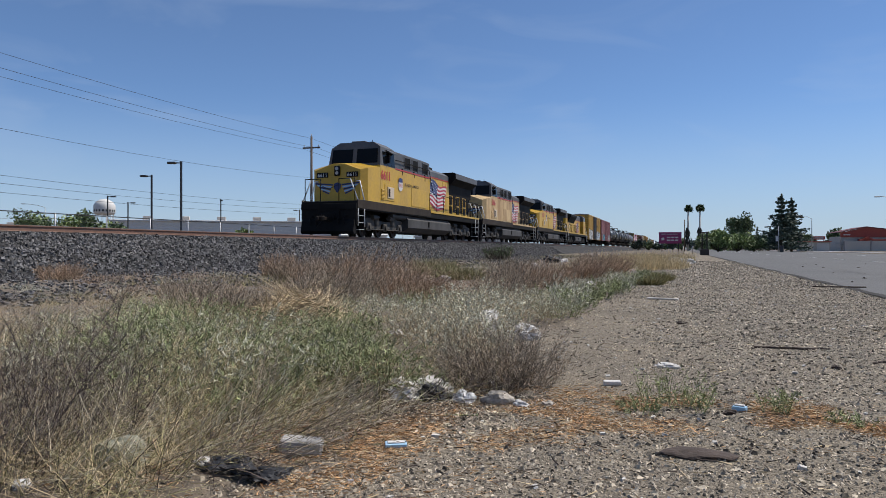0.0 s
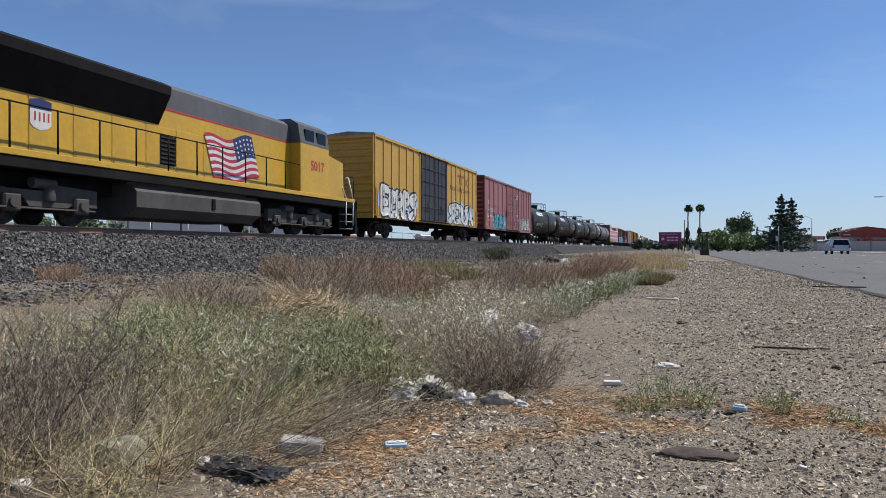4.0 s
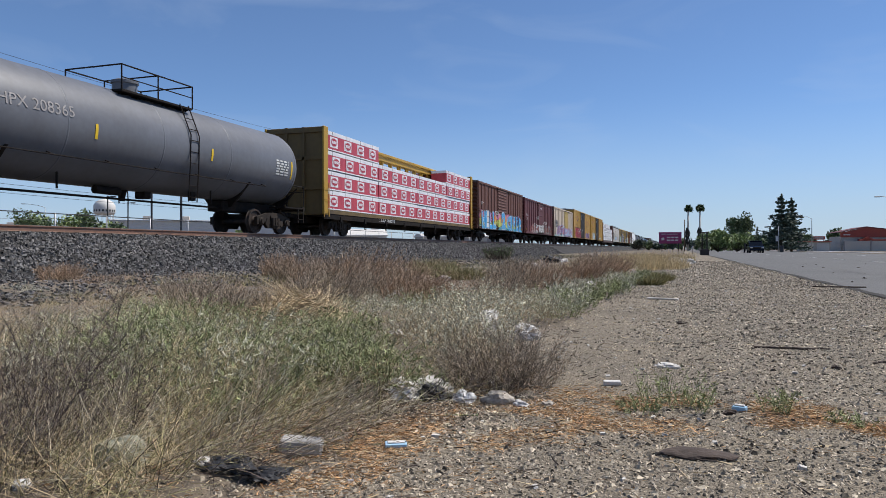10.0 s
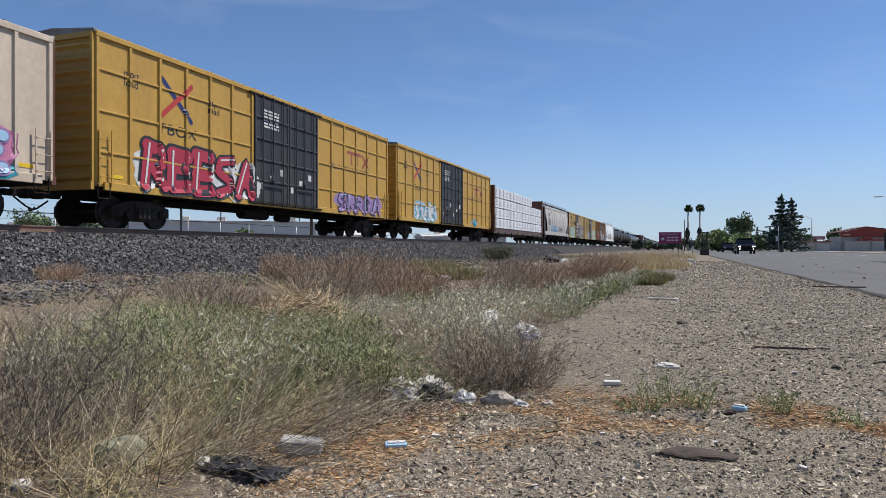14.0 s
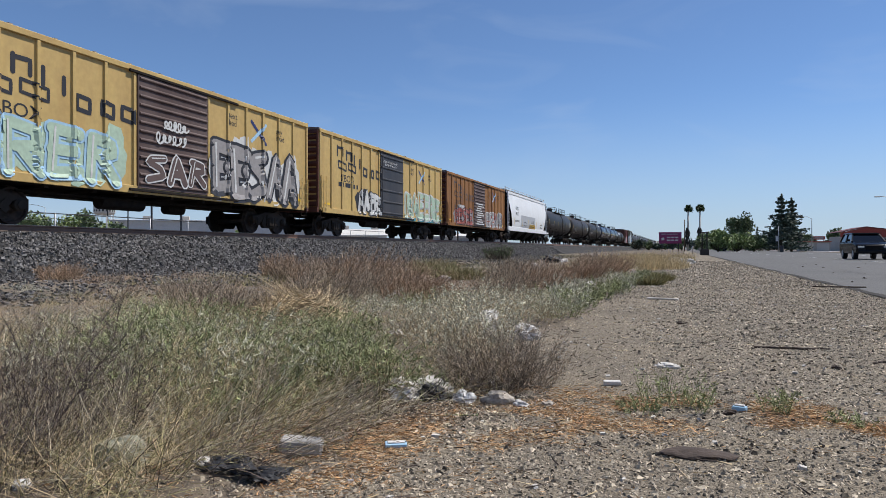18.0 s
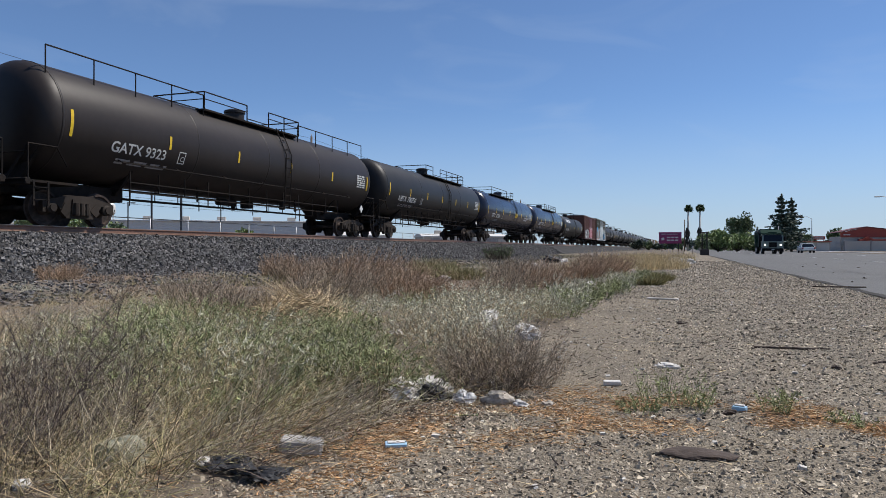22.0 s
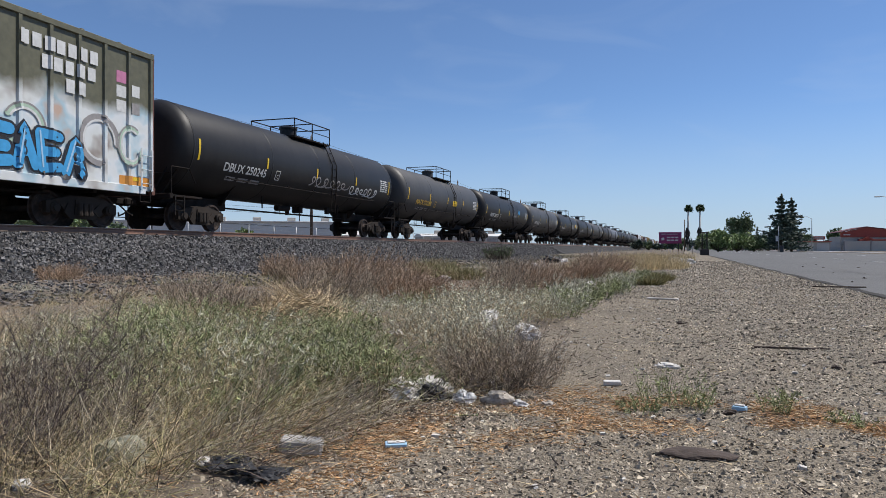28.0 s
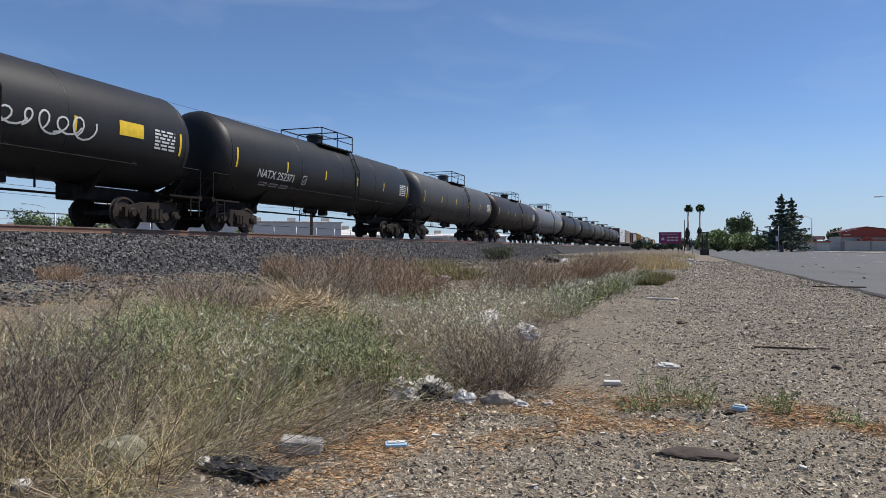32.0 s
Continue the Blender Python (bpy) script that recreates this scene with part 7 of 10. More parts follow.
plain_tank(674.2, 692.3, "tank_black", "DBUX 250143", "dull black tank car with pale tags", False, "short", 5, extra=lambda c, sk, h: (scrawl(c, 1.6, 2.2, 2.6, 0.6, "chalk", sk, 146, 5, 0.05), patch(c, 5.2, 6.1, 2.55, 2.95, M["reflect"], sk, "yellow_sticker")))
plain_tank(692.4, 711.0, "tank_black", "NATX 252371", "black tank car with yellow reflector strips")
# the rest of the train, far off
a = 711.1
for i in range(8):
    m = ("tank_dull", "tank_brown", "tank_grey", "tank_black", "tank_black", "tank_dull", "tank_black", "tank_dull")[i]
    plain_tank(a, a + 18.2, m, "", {"tank_grey": "grey tank car far down the train", "tank_brown": "brown tank car far down the train"}.get(m, "dark tank car far down the train"))
    a += 18.3
c, h = lumber_car(22.8, M["brown_red"], "white", "brown centre-beam car with white-wrapped lumber, far off", (4, 4, 4, 4), 4.75, seed=5)
put(c, a + 1, a + 23.8)
a += 25
for i in range(16):
    m, d, e, hh, l = (("cream", "cream", "brown_red", 4.8, "pale boxcar far down the train"), ("ttx_yellow", "door_black", "brown_red", 5.1, "yellow boxcar far down the train"), ("hopper_white", "hopper_white", "hopper_grey", 4.6, "white boxcar far down the train"), ("oxide_red", "oxide_red", "oxide_red", 4.6, "dark red boxcar far down the train"))[(i * 3 + i // 4) % 4]
    c, sk, h = boxcar(16.3, hh, M[m], M[d], M["roof_galv"], M[e], (6.6, 9.6), (6, 6), l)
    put(c, a, a + 16.3)
    a += 17.6
# ---- distance: plants, poles and buildings ----
M["leaf"] = solid("tree_leaf", (0.1, 0.135, 0.06), 0.6, vary=0.3, grain=3, big=0.5, bump=0, per_island=0.5, second=(0.09, 0.13, 0.035), amount=0.6)
M["leaf_bright"] = solid("bright_leaf", (0.19, 0.24, 0.085), 0.6, vary=0.3, grain=3, big=0.5, bump=0, per_island=0.5, second=(0.13, 0.19, 0.05), amount=0.6)
M["needle"] = solid("conifer_needle", (0.06, 0.085, 0.06), 0.7, vary=0.3, grain=3, big=0.5, bump=0, per_island=0.5)
M["twig_olive"] = solid("olive_brown_leaf", (0.12, 0.1, 0.06), 0.8, vary=0.3, grain=3, bump=0, per_island=0.5)
M["bark"] = solid("bark", (0.1, 0.075, 0.055), 0.9, vary=0.3, grain=10, bump=0.5)
M["frond_dead"] = solid("dead_frond", (0.05, 0.04, 0.03), 0.9, vary=0.3, grain=10, per_island=0.4)
M["pole_steel"] = solid("dark_pole", (0.035, 0.036, 0.04), 0.5, vary=0.1)
M["pole_wood"] = solid("weathered_pole", (0.12, 0.09, 0.07), 0.9, vary=0.3, grain=12)
M["galv"] = solid("galvanised_steel", (0.36, 0.37, 0.38), 0.5, vary=0.1, metal=0.3)
M["stucco"] = solid("pale_stucco", (0.5, 0.46, 0.41), 0.9, vary=0.08, grain=6, big=0.4, second=(0.4, 0.36, 0.32))
M["roof_red"] = solid("red_roof_metal", (0.32, 0.05, 0.03), 0.5, vary=0.1, grain=4, second=(0.24, 0.04, 0.03))
M["roof_dark"] = solid("dark_red_roof", (0.14, 0.03, 0.025), 0.6, vary=0.1, grain=4)
M["wall_white"] = solid("white_wall", (0.62, 0.6, 0.57), 0.8, vary=0.06, grain=3, big=0.2, second=(0.5, 0.48, 0.46))
M["magenta"] = solid("magenta_board", (0.28, 0.03, 0.12), 0.5, vary=0.06)
M["brown_steel"] = solid("dark_brown_steel", (0.03, 0.02, 0.018), 0.6, vary=0.15)


def leaf_cards(n, centre, radii, size, rng, shell=0.45, lumps=6):
    """Small tilted leaf clumps filling an uneven crown: verts and quads."""
    c = rng.normal(0, 0.5, (lumps, 3))
    c /= np.maximum(1, np.linalg.norm(c, axis=1))[:, None] * 1.1
    k = rng.integers(0, lumps, n)
    d = rng.normal(0, 1, (n, 3))
    d /= np.linalg.norm(d, axis=1)[:, None]
    p = (c[k] * 0.75 + d * (rng.random(n) ** shell * rng.uniform(0.35, 0.6, lumps)[k])[:, None]) * np.array(radii) + np.array(centre)
    u = rng.normal(0, 1, (n, 3))
    u /= np.linalg.norm(u, axis=1)[:, None]
    w = np.cross(u, rng.normal(0, 1, (n, 3)))
    w /= np.linalg.norm(w, axis=1)[:, None]
    s = size * rng.uniform(0.5, 1.3, n)[:, None]
    v = np.stack([p - u * s, p + w * s * 0.45, p + u * s, p - w * s * 0.45], 1).reshape(-1, 3)
    return v, np.arange(4 * n).reshape(-1, 4)


def tree(x, y, h, w, mat, label, seed, trunk=0.3, cards=1500, size=0.35, base=0.0, name="tree", lumps=9):
    rng = np.random.default_rng(seed)
    t = thing(name, label, "tree" if name == "tree" else "bush", m=pose(x, y, land(x, y) + base))
    s = Shape().tube((0, 0, -0.2), (0.1, 0, h * trunk + 0.2), 0.035 * h, 8, 0.022 * h)
    for i in range(6):
        a = i * 1.1 + seed
        s.tube((0.1, 0, h * trunk), (w * 0.33 * math.cos(a), w * 0.33 * math.sin(a), h * (trunk + 0.25 + 0.06 * (i % 3))), 0.018 * h, 6, 0.006 * h)
    part("trunk", s, M["bark"], t)
    v, f = leaf_cards(cards, (0, 0, h * (0.5 + trunk / 2)), (w / 2, w / 2, h * (1 - trunk) / 2), size, rng, lumps=lumps)
    if trunk < 0.1:  # branches down to the ground
        mid, lo = np.median(v[:, 2]), v[:, 2].min()
        v[:, 2] = np.where(v[:, 2] < mid, mid - (mid - v[:, 2]) * (mid - 0.1) / (mid - lo), v[:, 2])
    v[:, 2] = np.maximum(v[:, 2], 0.05)
    ob = new("crown", raw_mesh("crown", v, [f], M[mat]))
    ob.parent = t
    return t


def conifer(x, y, h, w, seed, label, cards=40):
    rng = np.random.default_rng(seed)
    t = thing("conifer", label, "tree", "conifers across the road", pose(x, y, land(x, y)))
    part("trunk", Shape().tube((0, 0, -0.2), (0, 0, h), 0.024 * h, 8, 0.03), M["bark"], t)
    ps = []
    z = h * 0.09
    while z < h * 0.97:
        f = 1 - z / h
        for a in rng.uniform(0, 6.28, 10 if f > 0.3 else 6):
            r = w / 2 * min(1.0, f * 1.05 + 0.03) * rng.uniform(0.35, 1.0) + 0.1
            q = rng.random(cards) ** 0.7
            side = rng.normal(0, 0.16, cards) * r * (1.1 - 0.7 * q)
            lift = rng.uniform(-0.05, 0.28)
            ps.append(np.stack([r * q * math.cos(a) - side * math.sin(a), r * q * math.sin(a) + side * math.cos(a), z + r * lift * q ** 2 - 0.12 * r * q + rng.normal(0, 0.0055 * h, cards) - 0.03 * h * rng.random(cards) ** 3], 1))
        z += h * rng.uniform(0.045, 0.075)
    n = cards * 14  # the dark heart round the trunk
    q = rng.random(n)
    a, r = rng.uniform(0, 6.28, n), w * 0.2 * (1 - q) * np.sqrt(rng.random(n))
    ps.append(np.stack([r * np.cos(a), r * np.sin(a), h * (0.1 + 0.88 * q)], 1))
    p = np.concatenate(ps)
    n = len(p)
    u = np.stack([rng.normal(0, 1, n), rng.normal(0, 1, n), rng.normal(0, 0.3, n)], 1)
    u /= np.linalg.norm(u, axis=1)[:, None]
    k = np.cross(u, rng.normal(0, 1, (n, 3)))
    k /= np.linalg.norm(k, axis=1)[:, None]
    sz = (0.02 * h * rng.uniform(0.6, 1.4, n))[:, None]
    v = np.stack([p - u * sz, p + k * sz * 0.5, p + u * sz * 1.3, p - k * sz * 0.5], 1).reshape(-1, 3)
    ob = new("crown", raw_mesh("crown", v, [np.arange(len(v)).reshape(-1, 4)], M["needle"]))
    ob.parent = t
    return t


def palm(x, y, h, seed):
    rng = random.Random(seed)
    t = thing("fan_palm", "tall fan palm with a skirt of dead fronds", "palm tree", "palms by the road", pose(x, y, 0))
    part("trunk", Shape().tube((0, 0, -0.2), (0.15, 0, h), 0.32, 8, 0.2), M["stucco"], t, "pale smooth trunk")
    s = Shape()
    for i in range(46):
        a, z = rng.uniform(0, 6.28), rng.uniform(0.2, 0.55) * h
        s.tube((0.2 * math.cos(a), 0.2 * math.sin(a), z), (0.75 * math.cos(a), 0.75 * math.sin(a), z - rng.uniform(0.8, 1.6)), 0.3, 4, 0.08)
    part("dead_fronds", s, M["frond_dead"], t, "brown hanging dead fronds")
    s = Shape()
    for i in range(60):
        a, e = rng.uniform(0, 6.28), rng.uniform(-0.7, 1.25)
        l = rng.uniform(0.45, 0.8)
        d = Vector((math.cos(a) * math.cos(e), math.sin(a) * math.cos(e), math.sin(e)))
        p = Vector((0.15, 0, h)) + d * l
        side = d.orthogonal().normalized()
        side2 = d.cross(side)
        for j in range(11):
            b = (j - 5) / 5 * 1.5
            tip = p + (d * math.cos(b) + side * math.sin(b)) * 0.85 - Vector((0, 0, 0.12))
            s.add([p - side2 * 0.12, p + side2 * 0.12, tip], [(0, 1, 2)])
        s.tube((0.15, 0, h), p, 0.03, 4)
    part("crown", s, M["leaf"], t)


conifer(19.95, 154.8, 12.0, 12.5, 4, "tall dark conifer with layered open branches")
conifer(22.7, 161.3, 11.6, 11.0, 9, "dark slender conifer beside a larger one")
palm(2.65, 212.3, 12.2, 1)
palm(5.9, 213.4, 12.4, 2)
tree(7.1, 139.8, 4.9, 7.5, "leaf_bright", "rounded green roadside tree", 11, 0.04, 3200, 0.34, lumps=14)
tree(10.9, 146.3, 4.4, 6.0, "leaf_bright", "bright green roadside tree", 12, 0.04, 3200, 0.34, lumps=14)
tree(14.5, 152.0, 3.6, 5.0, "leaf", "dense green roadside tree", 13, 0.04, 2600, 0.34, lumps=14)
tree(4.6, 133.0, 3.0, 3.2, "leaf", "grey-green shrub by the road", 14, 0.05, 800, 0.22, name="bush")
tree(21.0, 271.5, 13.8, 9.5, "leaf", "large airy tree beyond the roadside trees", 15, 0.3, 3000, 0.55, lumps=14)
for i, (x, y, h, w) in enumerate(((-104, 86, 6.4, 8), (-98, 83, 6.0, 8), (-92, 79, 6.2, 8), (-85.5, 80, 5.6, 7), (-80, 77, 5.6, 6), (-76, 77, 4.0, 4), (-73, 76, 3.6, 3.5), (-74, 106, 4.2, 3.5), (-90, 66, 5.6, 6), (-84, 62, 4.8, 5))):
    tree(x, y, h, w, "leaf_bright" if i % 2 else "leaf", "leafy green bush behind the railway", 30 + i, 0.08, 900, 0.3, 0.3, "bush", 6)
r_ = random.Random(5)
for i in range(26):  # far trees that close the street
    x = 22 + i * 6.5 + r_.uniform(-2, 2)
    tree(x, 300 + r_.uniform(-20, 25), r_.uniform(5.0, 8.5), r_.uniform(7, 11), "leaf" if i % 3 else "needle", "dark tree in the distant row", 60 + i, 0.05, 700, 0.9, lumps=12)
for i in range(5):
    conifer(22.5 + 2.3 * i, 246 + 3 * i, 6.5 + 1.6 * (i % 2), 4.0, 90 + i, "small dark conifer in the distance", 14)
for i in range(14):
    tree(-12 + i * 2.6, 225 + 12 * (i % 4), r_.uniform(2.5, 4.6), r_.uniform(3.5, 6), "leaf" if i % 2 else "needle", "low dark tree at the end of the street", 120 + i, 0.05, 600, 0.5, lumps=12)

for i in range(9):
    tree(10.5 + 2.3 * i, 190 + 3 * (i % 3), 2.1 + 0.6 * (i % 2), 3.6, "leaf" if i % 2 else "twig_olive", "low brownish hedge shrub along a lot", 150 + i, 0.03, 700, 0.24, 0.0, "bush", 10)

# the land behind the track: parking lamps, fence, pole line, water tower, warehouses
for x, y, h, a in ((-45.2, 54.3, 9.0, 199), (-56.6, 63.1, 9.0, 199), (-73.7, 98.4, 9.0, 120), (-85.7, 85.9, 9.0, 19), (-94.0, 98.9, 9.0, 19), (-77.2, 130.0, 9.0, 199)):
    t = thing("parking_lamp", "dark steel parking-lot lamp on a square pole", "lamp post", "parking-lot lamps", pose(x, y, 0.35, 0, 0, a))
    part("pole", lambda: Shape().box(-0.09, -0.09, 0, 0.09, 0.09, 8.7, 0.02), M["pole_steel"], t, key="lamp_pole")
    part("arm", lambda: Shape().box(0.0, -0.04, 8.5, 0.6, 0.04, 8.6, 0.01), M["pole_steel"], t, key="lamp_arm")
    part("lamp_head", lambda: Shape().box(0.5, -0.22, 8.45, 1.3, 0.22, 8.66, 0.05), M["pole_steel"], t, key="lamp_head")
FX = -27.0
fence = thing("chain_link_fence", "galvanised chain-link fence along the railway", "fence")
for i in range(44):
    part("post", lambda: Shape().tube((0, 0, 0), (0, 0, 2.0), 0.035, 6), M["galv"], fence, at=(FX, 12 + 3 * i, 0.3), key="fence_post")
part("top_rail", Shape().tube((FX, 12, 2.28), (FX, 141, 2.28), 0.025, 5), M["pole_steel"], fence)
for i in range(4):
    part("wire", Shape().tube((FX, 12, 0.6 + 0.45 * i), (FX, 141, 0.6 + 0.45 * i), 0.006, 3), M["galv"], fence)
PX = -36.0
poles = [13 + 50 * i for i in range(8)]
for i, y in enumerate(poles):
    t = thing("utility_pole", "tall weathered wooden utility pole with crossarms", "utility pole", "poles along the railway", pose(PX, y, 0.3))
    part("pole", lambda: Shape().tube((0, 0, 0), (0, 0, 12.0), 0.17, 8, 0.11), M["pole_wood"], t, key="upole")
    part("crossarm", lambda: Shape().box(-1.0, -0.06, 10.75, 1.0, 0.06, 10.9), M["pole_wood"], t, key="uarm")
    for x in (-0.85, 0.0, 0.85):
        part("insulator", lambda: Shape().tube((0, 0, 0), (0, 0, 0.25), 0.05, 6, 0.03), M["stucco"], t, at=(x, 0, 10.9 if x else 12.0), key="insulator")


def cable(x, z, sag, r=0.013):
    s = Shape()
    for y0, y1 in zip([-37] + poles, poles):
        pts = [(x, y0 + (y1 - y0) * j / 10, z - sag * 4 * (j / 10) * (1 - j / 10)) for j in range(11)]
        s.path(pts, r, 4)
    tagged(part("power_cable", s, M["pole_steel"]), "thin dark overhead cable between poles", "cable", "overhead cables")


for x, z, sag in ((PX - 0.85, 11.0, 0.5), (PX + 0.85, 11.0, 0.5), (PX, 12.1, 0.5), (PX + 0.1, 8.0, 0.7), (PX + 0.15, 5.2, 0.5), (PX + 0.15, 4.75, 0.5), (PX + 0.15, 4.2, 0.45)):
    cable(x, z, sag)
t = thing("water_tower", "white domed municipal water tower on legs", "water tower", m=pose(-434.7, 432.5, 0))
part("tank", Shape().lathe([(27.0, 0.5), (27.2, 4.5), (28.2, 7.2), (29.2, 8.0), (35.0, 8.0), (37.6, 6.6), (39.6, 3.8), (40.4, 0.3)], "z", 24), M["wall_white"], t)
part("writing", Shape().add([(8.1 * math.cos(a), 8.1 * math.sin(a), z) for z in (30.0, 31.6) for a in [-2.6 + 0.16 * i for i in range(20)]], [(i, i + 1, 21 + i, 20 + i) for i in range(0, 19, 2)]), M["pole_steel"], t)
for i in range(6):
    a = i * math.pi / 3
    part("leg", lambda: Shape().tube((0, 0, 0), (0, 0, 30), 0.3, 8), M["wall_white"], t, at=(6.8 * math.cos(a), 6.8 * math.sin(a), 0), key="tower_leg")


def warehouse(x, y, ang, L, W, H, mat, roof, label, arch=0.0, bays=6):
    t = thing("warehouse", label, "building", "buildings behind the railway", pose(x, y, 0.3, 0, 0, ang))
    part("wall", Shape().box(-L / 2, -W / 2, 0, L / 2, W / 2, H), M[mat], t)
    n = 12
    pts = [(-W / 2 - 0.3, H + 0.02)] + [(-W / 2 - 0.3 + (W + 0.6) * i / n, H + 0.25 + arch * math.sin(math.pi * i / n)) for i in range(n + 1)] + [(W / 2 + 0.3, H + 0.02)]
    part("roof", Shape().prism(pts, "x", -L / 2 - 0.3, L / 2 + 0.3), M[roof], t)
    for i in range(bays):
        xx = -L / 2 + L * (i + 0.5) / bays
        part("loading_door", lambda: Shape().box(-1.6, -0.05, 0, 1.6, 0.05, 3.0), M["dust_grey"], t, at=(xx, -W / 2 - 0.03, 0.2), key="load_door")
        part("roof_unit", lambda: Shape().box(-0.9, -0.7, 0, 0.9, 0.7, 0.9, 0.05), M["stucco"], t, at=(xx + 1.5, 0, H + 0.25 + arch), key="roof_unit")
    return t


warehouse(-95, 131, 34, 46, 24, 5.9, "wall_white", "wall_white", "long low white warehouse behind the railway", 0.4)
warehouse(-140, 124, 40, 30, 20, 5.0, "stucco", "stucco", "low beige shed behind the railway", 0.3, 3)
warehouse(-78, 158, 30, 15, 14, 3.4, "wall_white", "wall_white", "white hall with a low curved roof", 1.6, 2)
warehouse(-60, 190, 30, 24, 14, 3.6, "stucco", "wall_white", "pale low building behind the railway", 0.8, 3)
# street lamp on the left, beyond the fence
def street_lamp(x, y, h, turn, reach=2.4):
    t = thing("street_lamp", "grey steel street lamp with a curved arm", "street lamp", "street lamps", pose(x, y, 0.08, 0, 0, turn))
    part("pole", Shape().tube((0, 0, 0), (0, 0, h - 0.6), 0.1, 8, 0.06), M["galv"], t)
    part("arm", Shape().path([(0, 0, h - 0.65), (-reach * 0.35, 0, h - 0.25), (-reach * 0.7, 0, h - 0.08), (-reach, 0, h)], 0.045, 6), M["galv"], t)
    part("lamp_head", Shape().box(-reach - 0.55, -0.13, h - 0.1, -reach + 0.05, 0.13, h + 0.05, 0.04), M["galv"], t)


street_lamp(-113.4, 98.6, 9.0, 35, 3.4)
street_lamp(25.8, 156.8, 7.3, 0, 2.4)
street_lamp(25.9, 95.8, 6.9, 0, 2.8)

# the far side of the road
t = thing("red_roofed_hall", "low pale hall with a red gable roof", "building", m=pose(38.0, 173.0, 0.1))
part("wall", Shape().box(-4.4, -3, 0, 11, 9, 3.2), M["stucco"], t)
part("gable", Shape().prism([(-4.5, 3.0), (11.1, 3.0), (11.1, 3.7), (0.4, 5.15), (-4.5, 4.05)], "y", -3.2, -2.9), M["roof_red"], t)
part("roof", Shape().prism([(-4.7, 4.05), (0.4, 5.17), (11.3, 3.7), (11.3, 3.85), (0.4, 5.35), (-4.7, 4.2)], "y", -3.4, 9.3), M["roof_dark"], t, "dark red metal roof edge")
part("red_band", Shape().box(-1.2, -4.6, 2.2, 10.8, -3.0, 2.6, 0.03), M["roof_red"], t)
part("porch_roof", Shape().prism([(-0.6, 2.6), (1.4, 2.6), (0.4, 3.1)], "y", -5.0, -3.1), M["roof_red"], t)
part("sign_bars", Shape().box(-3.9, -3.24, 3.45, -2.6, -3.2, 3.65), M["chalk"], t)
for x in (-1.5, 3.5, 8.2):
    part("front_wall", lambda: Shape().box(-2.5, -0.15, 0, 2.5, 0.15, 2.2, 0.02), M["stucco"], t, at=(x, -4.4, 0), key="front_wall")
    part("wall_pier", lambda: Shape().box(-0.12, -0.2, 0, 0.12, 0.2, 2.3, 0.03), M["dust_grey"], t, at=(x - 2.5, -4.45, 0), key="wall_pier")
t = thing("small_shop", "small cream flat-roofed building with a red eave", "building", m=pose(27.6, 166, 0.1))
part("wall", Shape().box(-2.8, -2.5, 0, 2.8, 2.5, 1.9), M["stucco"], t)
part("roof", Shape().box(-3.0, -2.8, 1.9, 3.0, 2.8, 2.15, 0.05), M["dull_red"], t)
for x in (-1.4, 1.4):
    part("wall_panel", lambda: Shape().box(-1.15, -0.04, 0, 1.15, 0.04, 1.6), M["wall_white"], t, at=(x, -2.5, 0.1), key="shop_panel")
t = thing("roof_sign", "small red roadside sign on posts", "sign", m=pose(35.0, 202.3, 0.1, 0, 0, -12))
part("board", Shape().box(-1.4, -0.1, 2.9, 1.4, 0.1, 3.8, 0.03), M["roof_red"], t)
part("writing", Shape().box(-1.0, -0.12, 3.2, 1.0, -0.1, 3.45), M["chalk"], t)
for x in (-1.0, 1.0):
    part("post", lambda: Shape().box(-0.06, -0.06, 0, 0.06, 0.06, 2.9), M["pole_steel"], t, at=(x, 0, 0), key="sign_post")
t = thing("billboard", "magenta roadside billboard with pale writing", "billboard", m=pose(-1.64, 158, 0, 0, 0, 0))
part("board", Shape().box(-2.35, -0.12, 1.75, 2.35, 0.12, 4.25, 0.03), M["magenta"], t)
r_ = random.Random(2)
for z, w, x0 in ((3.75, 3.6, -1.9), (2.95, 2.5, -0.7), (2.35, 2.5, -0.7)):
    for i in range(3):
        part("writing", Shape().box(x0 + w * i / 3, -0.14, z, x0 + w * (i + 0.85) / 3, -0.12, z + 0.26 if z < 3.5 else z + 0.12), M["chalk"], t)
part("emblem", Shape().prism([(-1.8, 2.5), (-1.2, 2.5), (-1.2, 2.9), (-1.5, 3.15), (-1.8, 2.9)], "y", -0.14, -0.12), M["chalk"], t)
for x in (-1.7, 1.7):
    part("post", lambda: Shape().box(-0.1, -0.1, 0, 0.1, 0.1, 1.8), M["pole_steel"], t, at=(x, 0, 0), key="bb_post")
t = thing("kiosk_frame", "dark brown steel post frame with a box foot", "bin", m=pose(2.52, 73.6, 0))
part("foot", Shape().box(-0.42, -0.3, 0, 0.42, 0.3, 0.62, 0.03), M["brown_steel"], t)
for x in (-0.24, 0.22):
    part("post", lambda: Shape().box(-0.05, -0.06, 0.6, 0.05, 0.06, 2.35), M["brown_steel"], t, at=(x, 0, 0), key="kiosk_post")
part("top", Shape().box(-0.36, -0.14, 2.2, 0.36, 0.14, 2.32, 0.02), M["brown_steel"], t)
t = thing("traffic_signal", "roadside signal post with a dark head", "traffic signal", m=pose(17.3, 138, 0))
part("post", Shape().tube((0, 0, 0), (0, 0, 4.7), 0.07, 8), M["galv"], t)
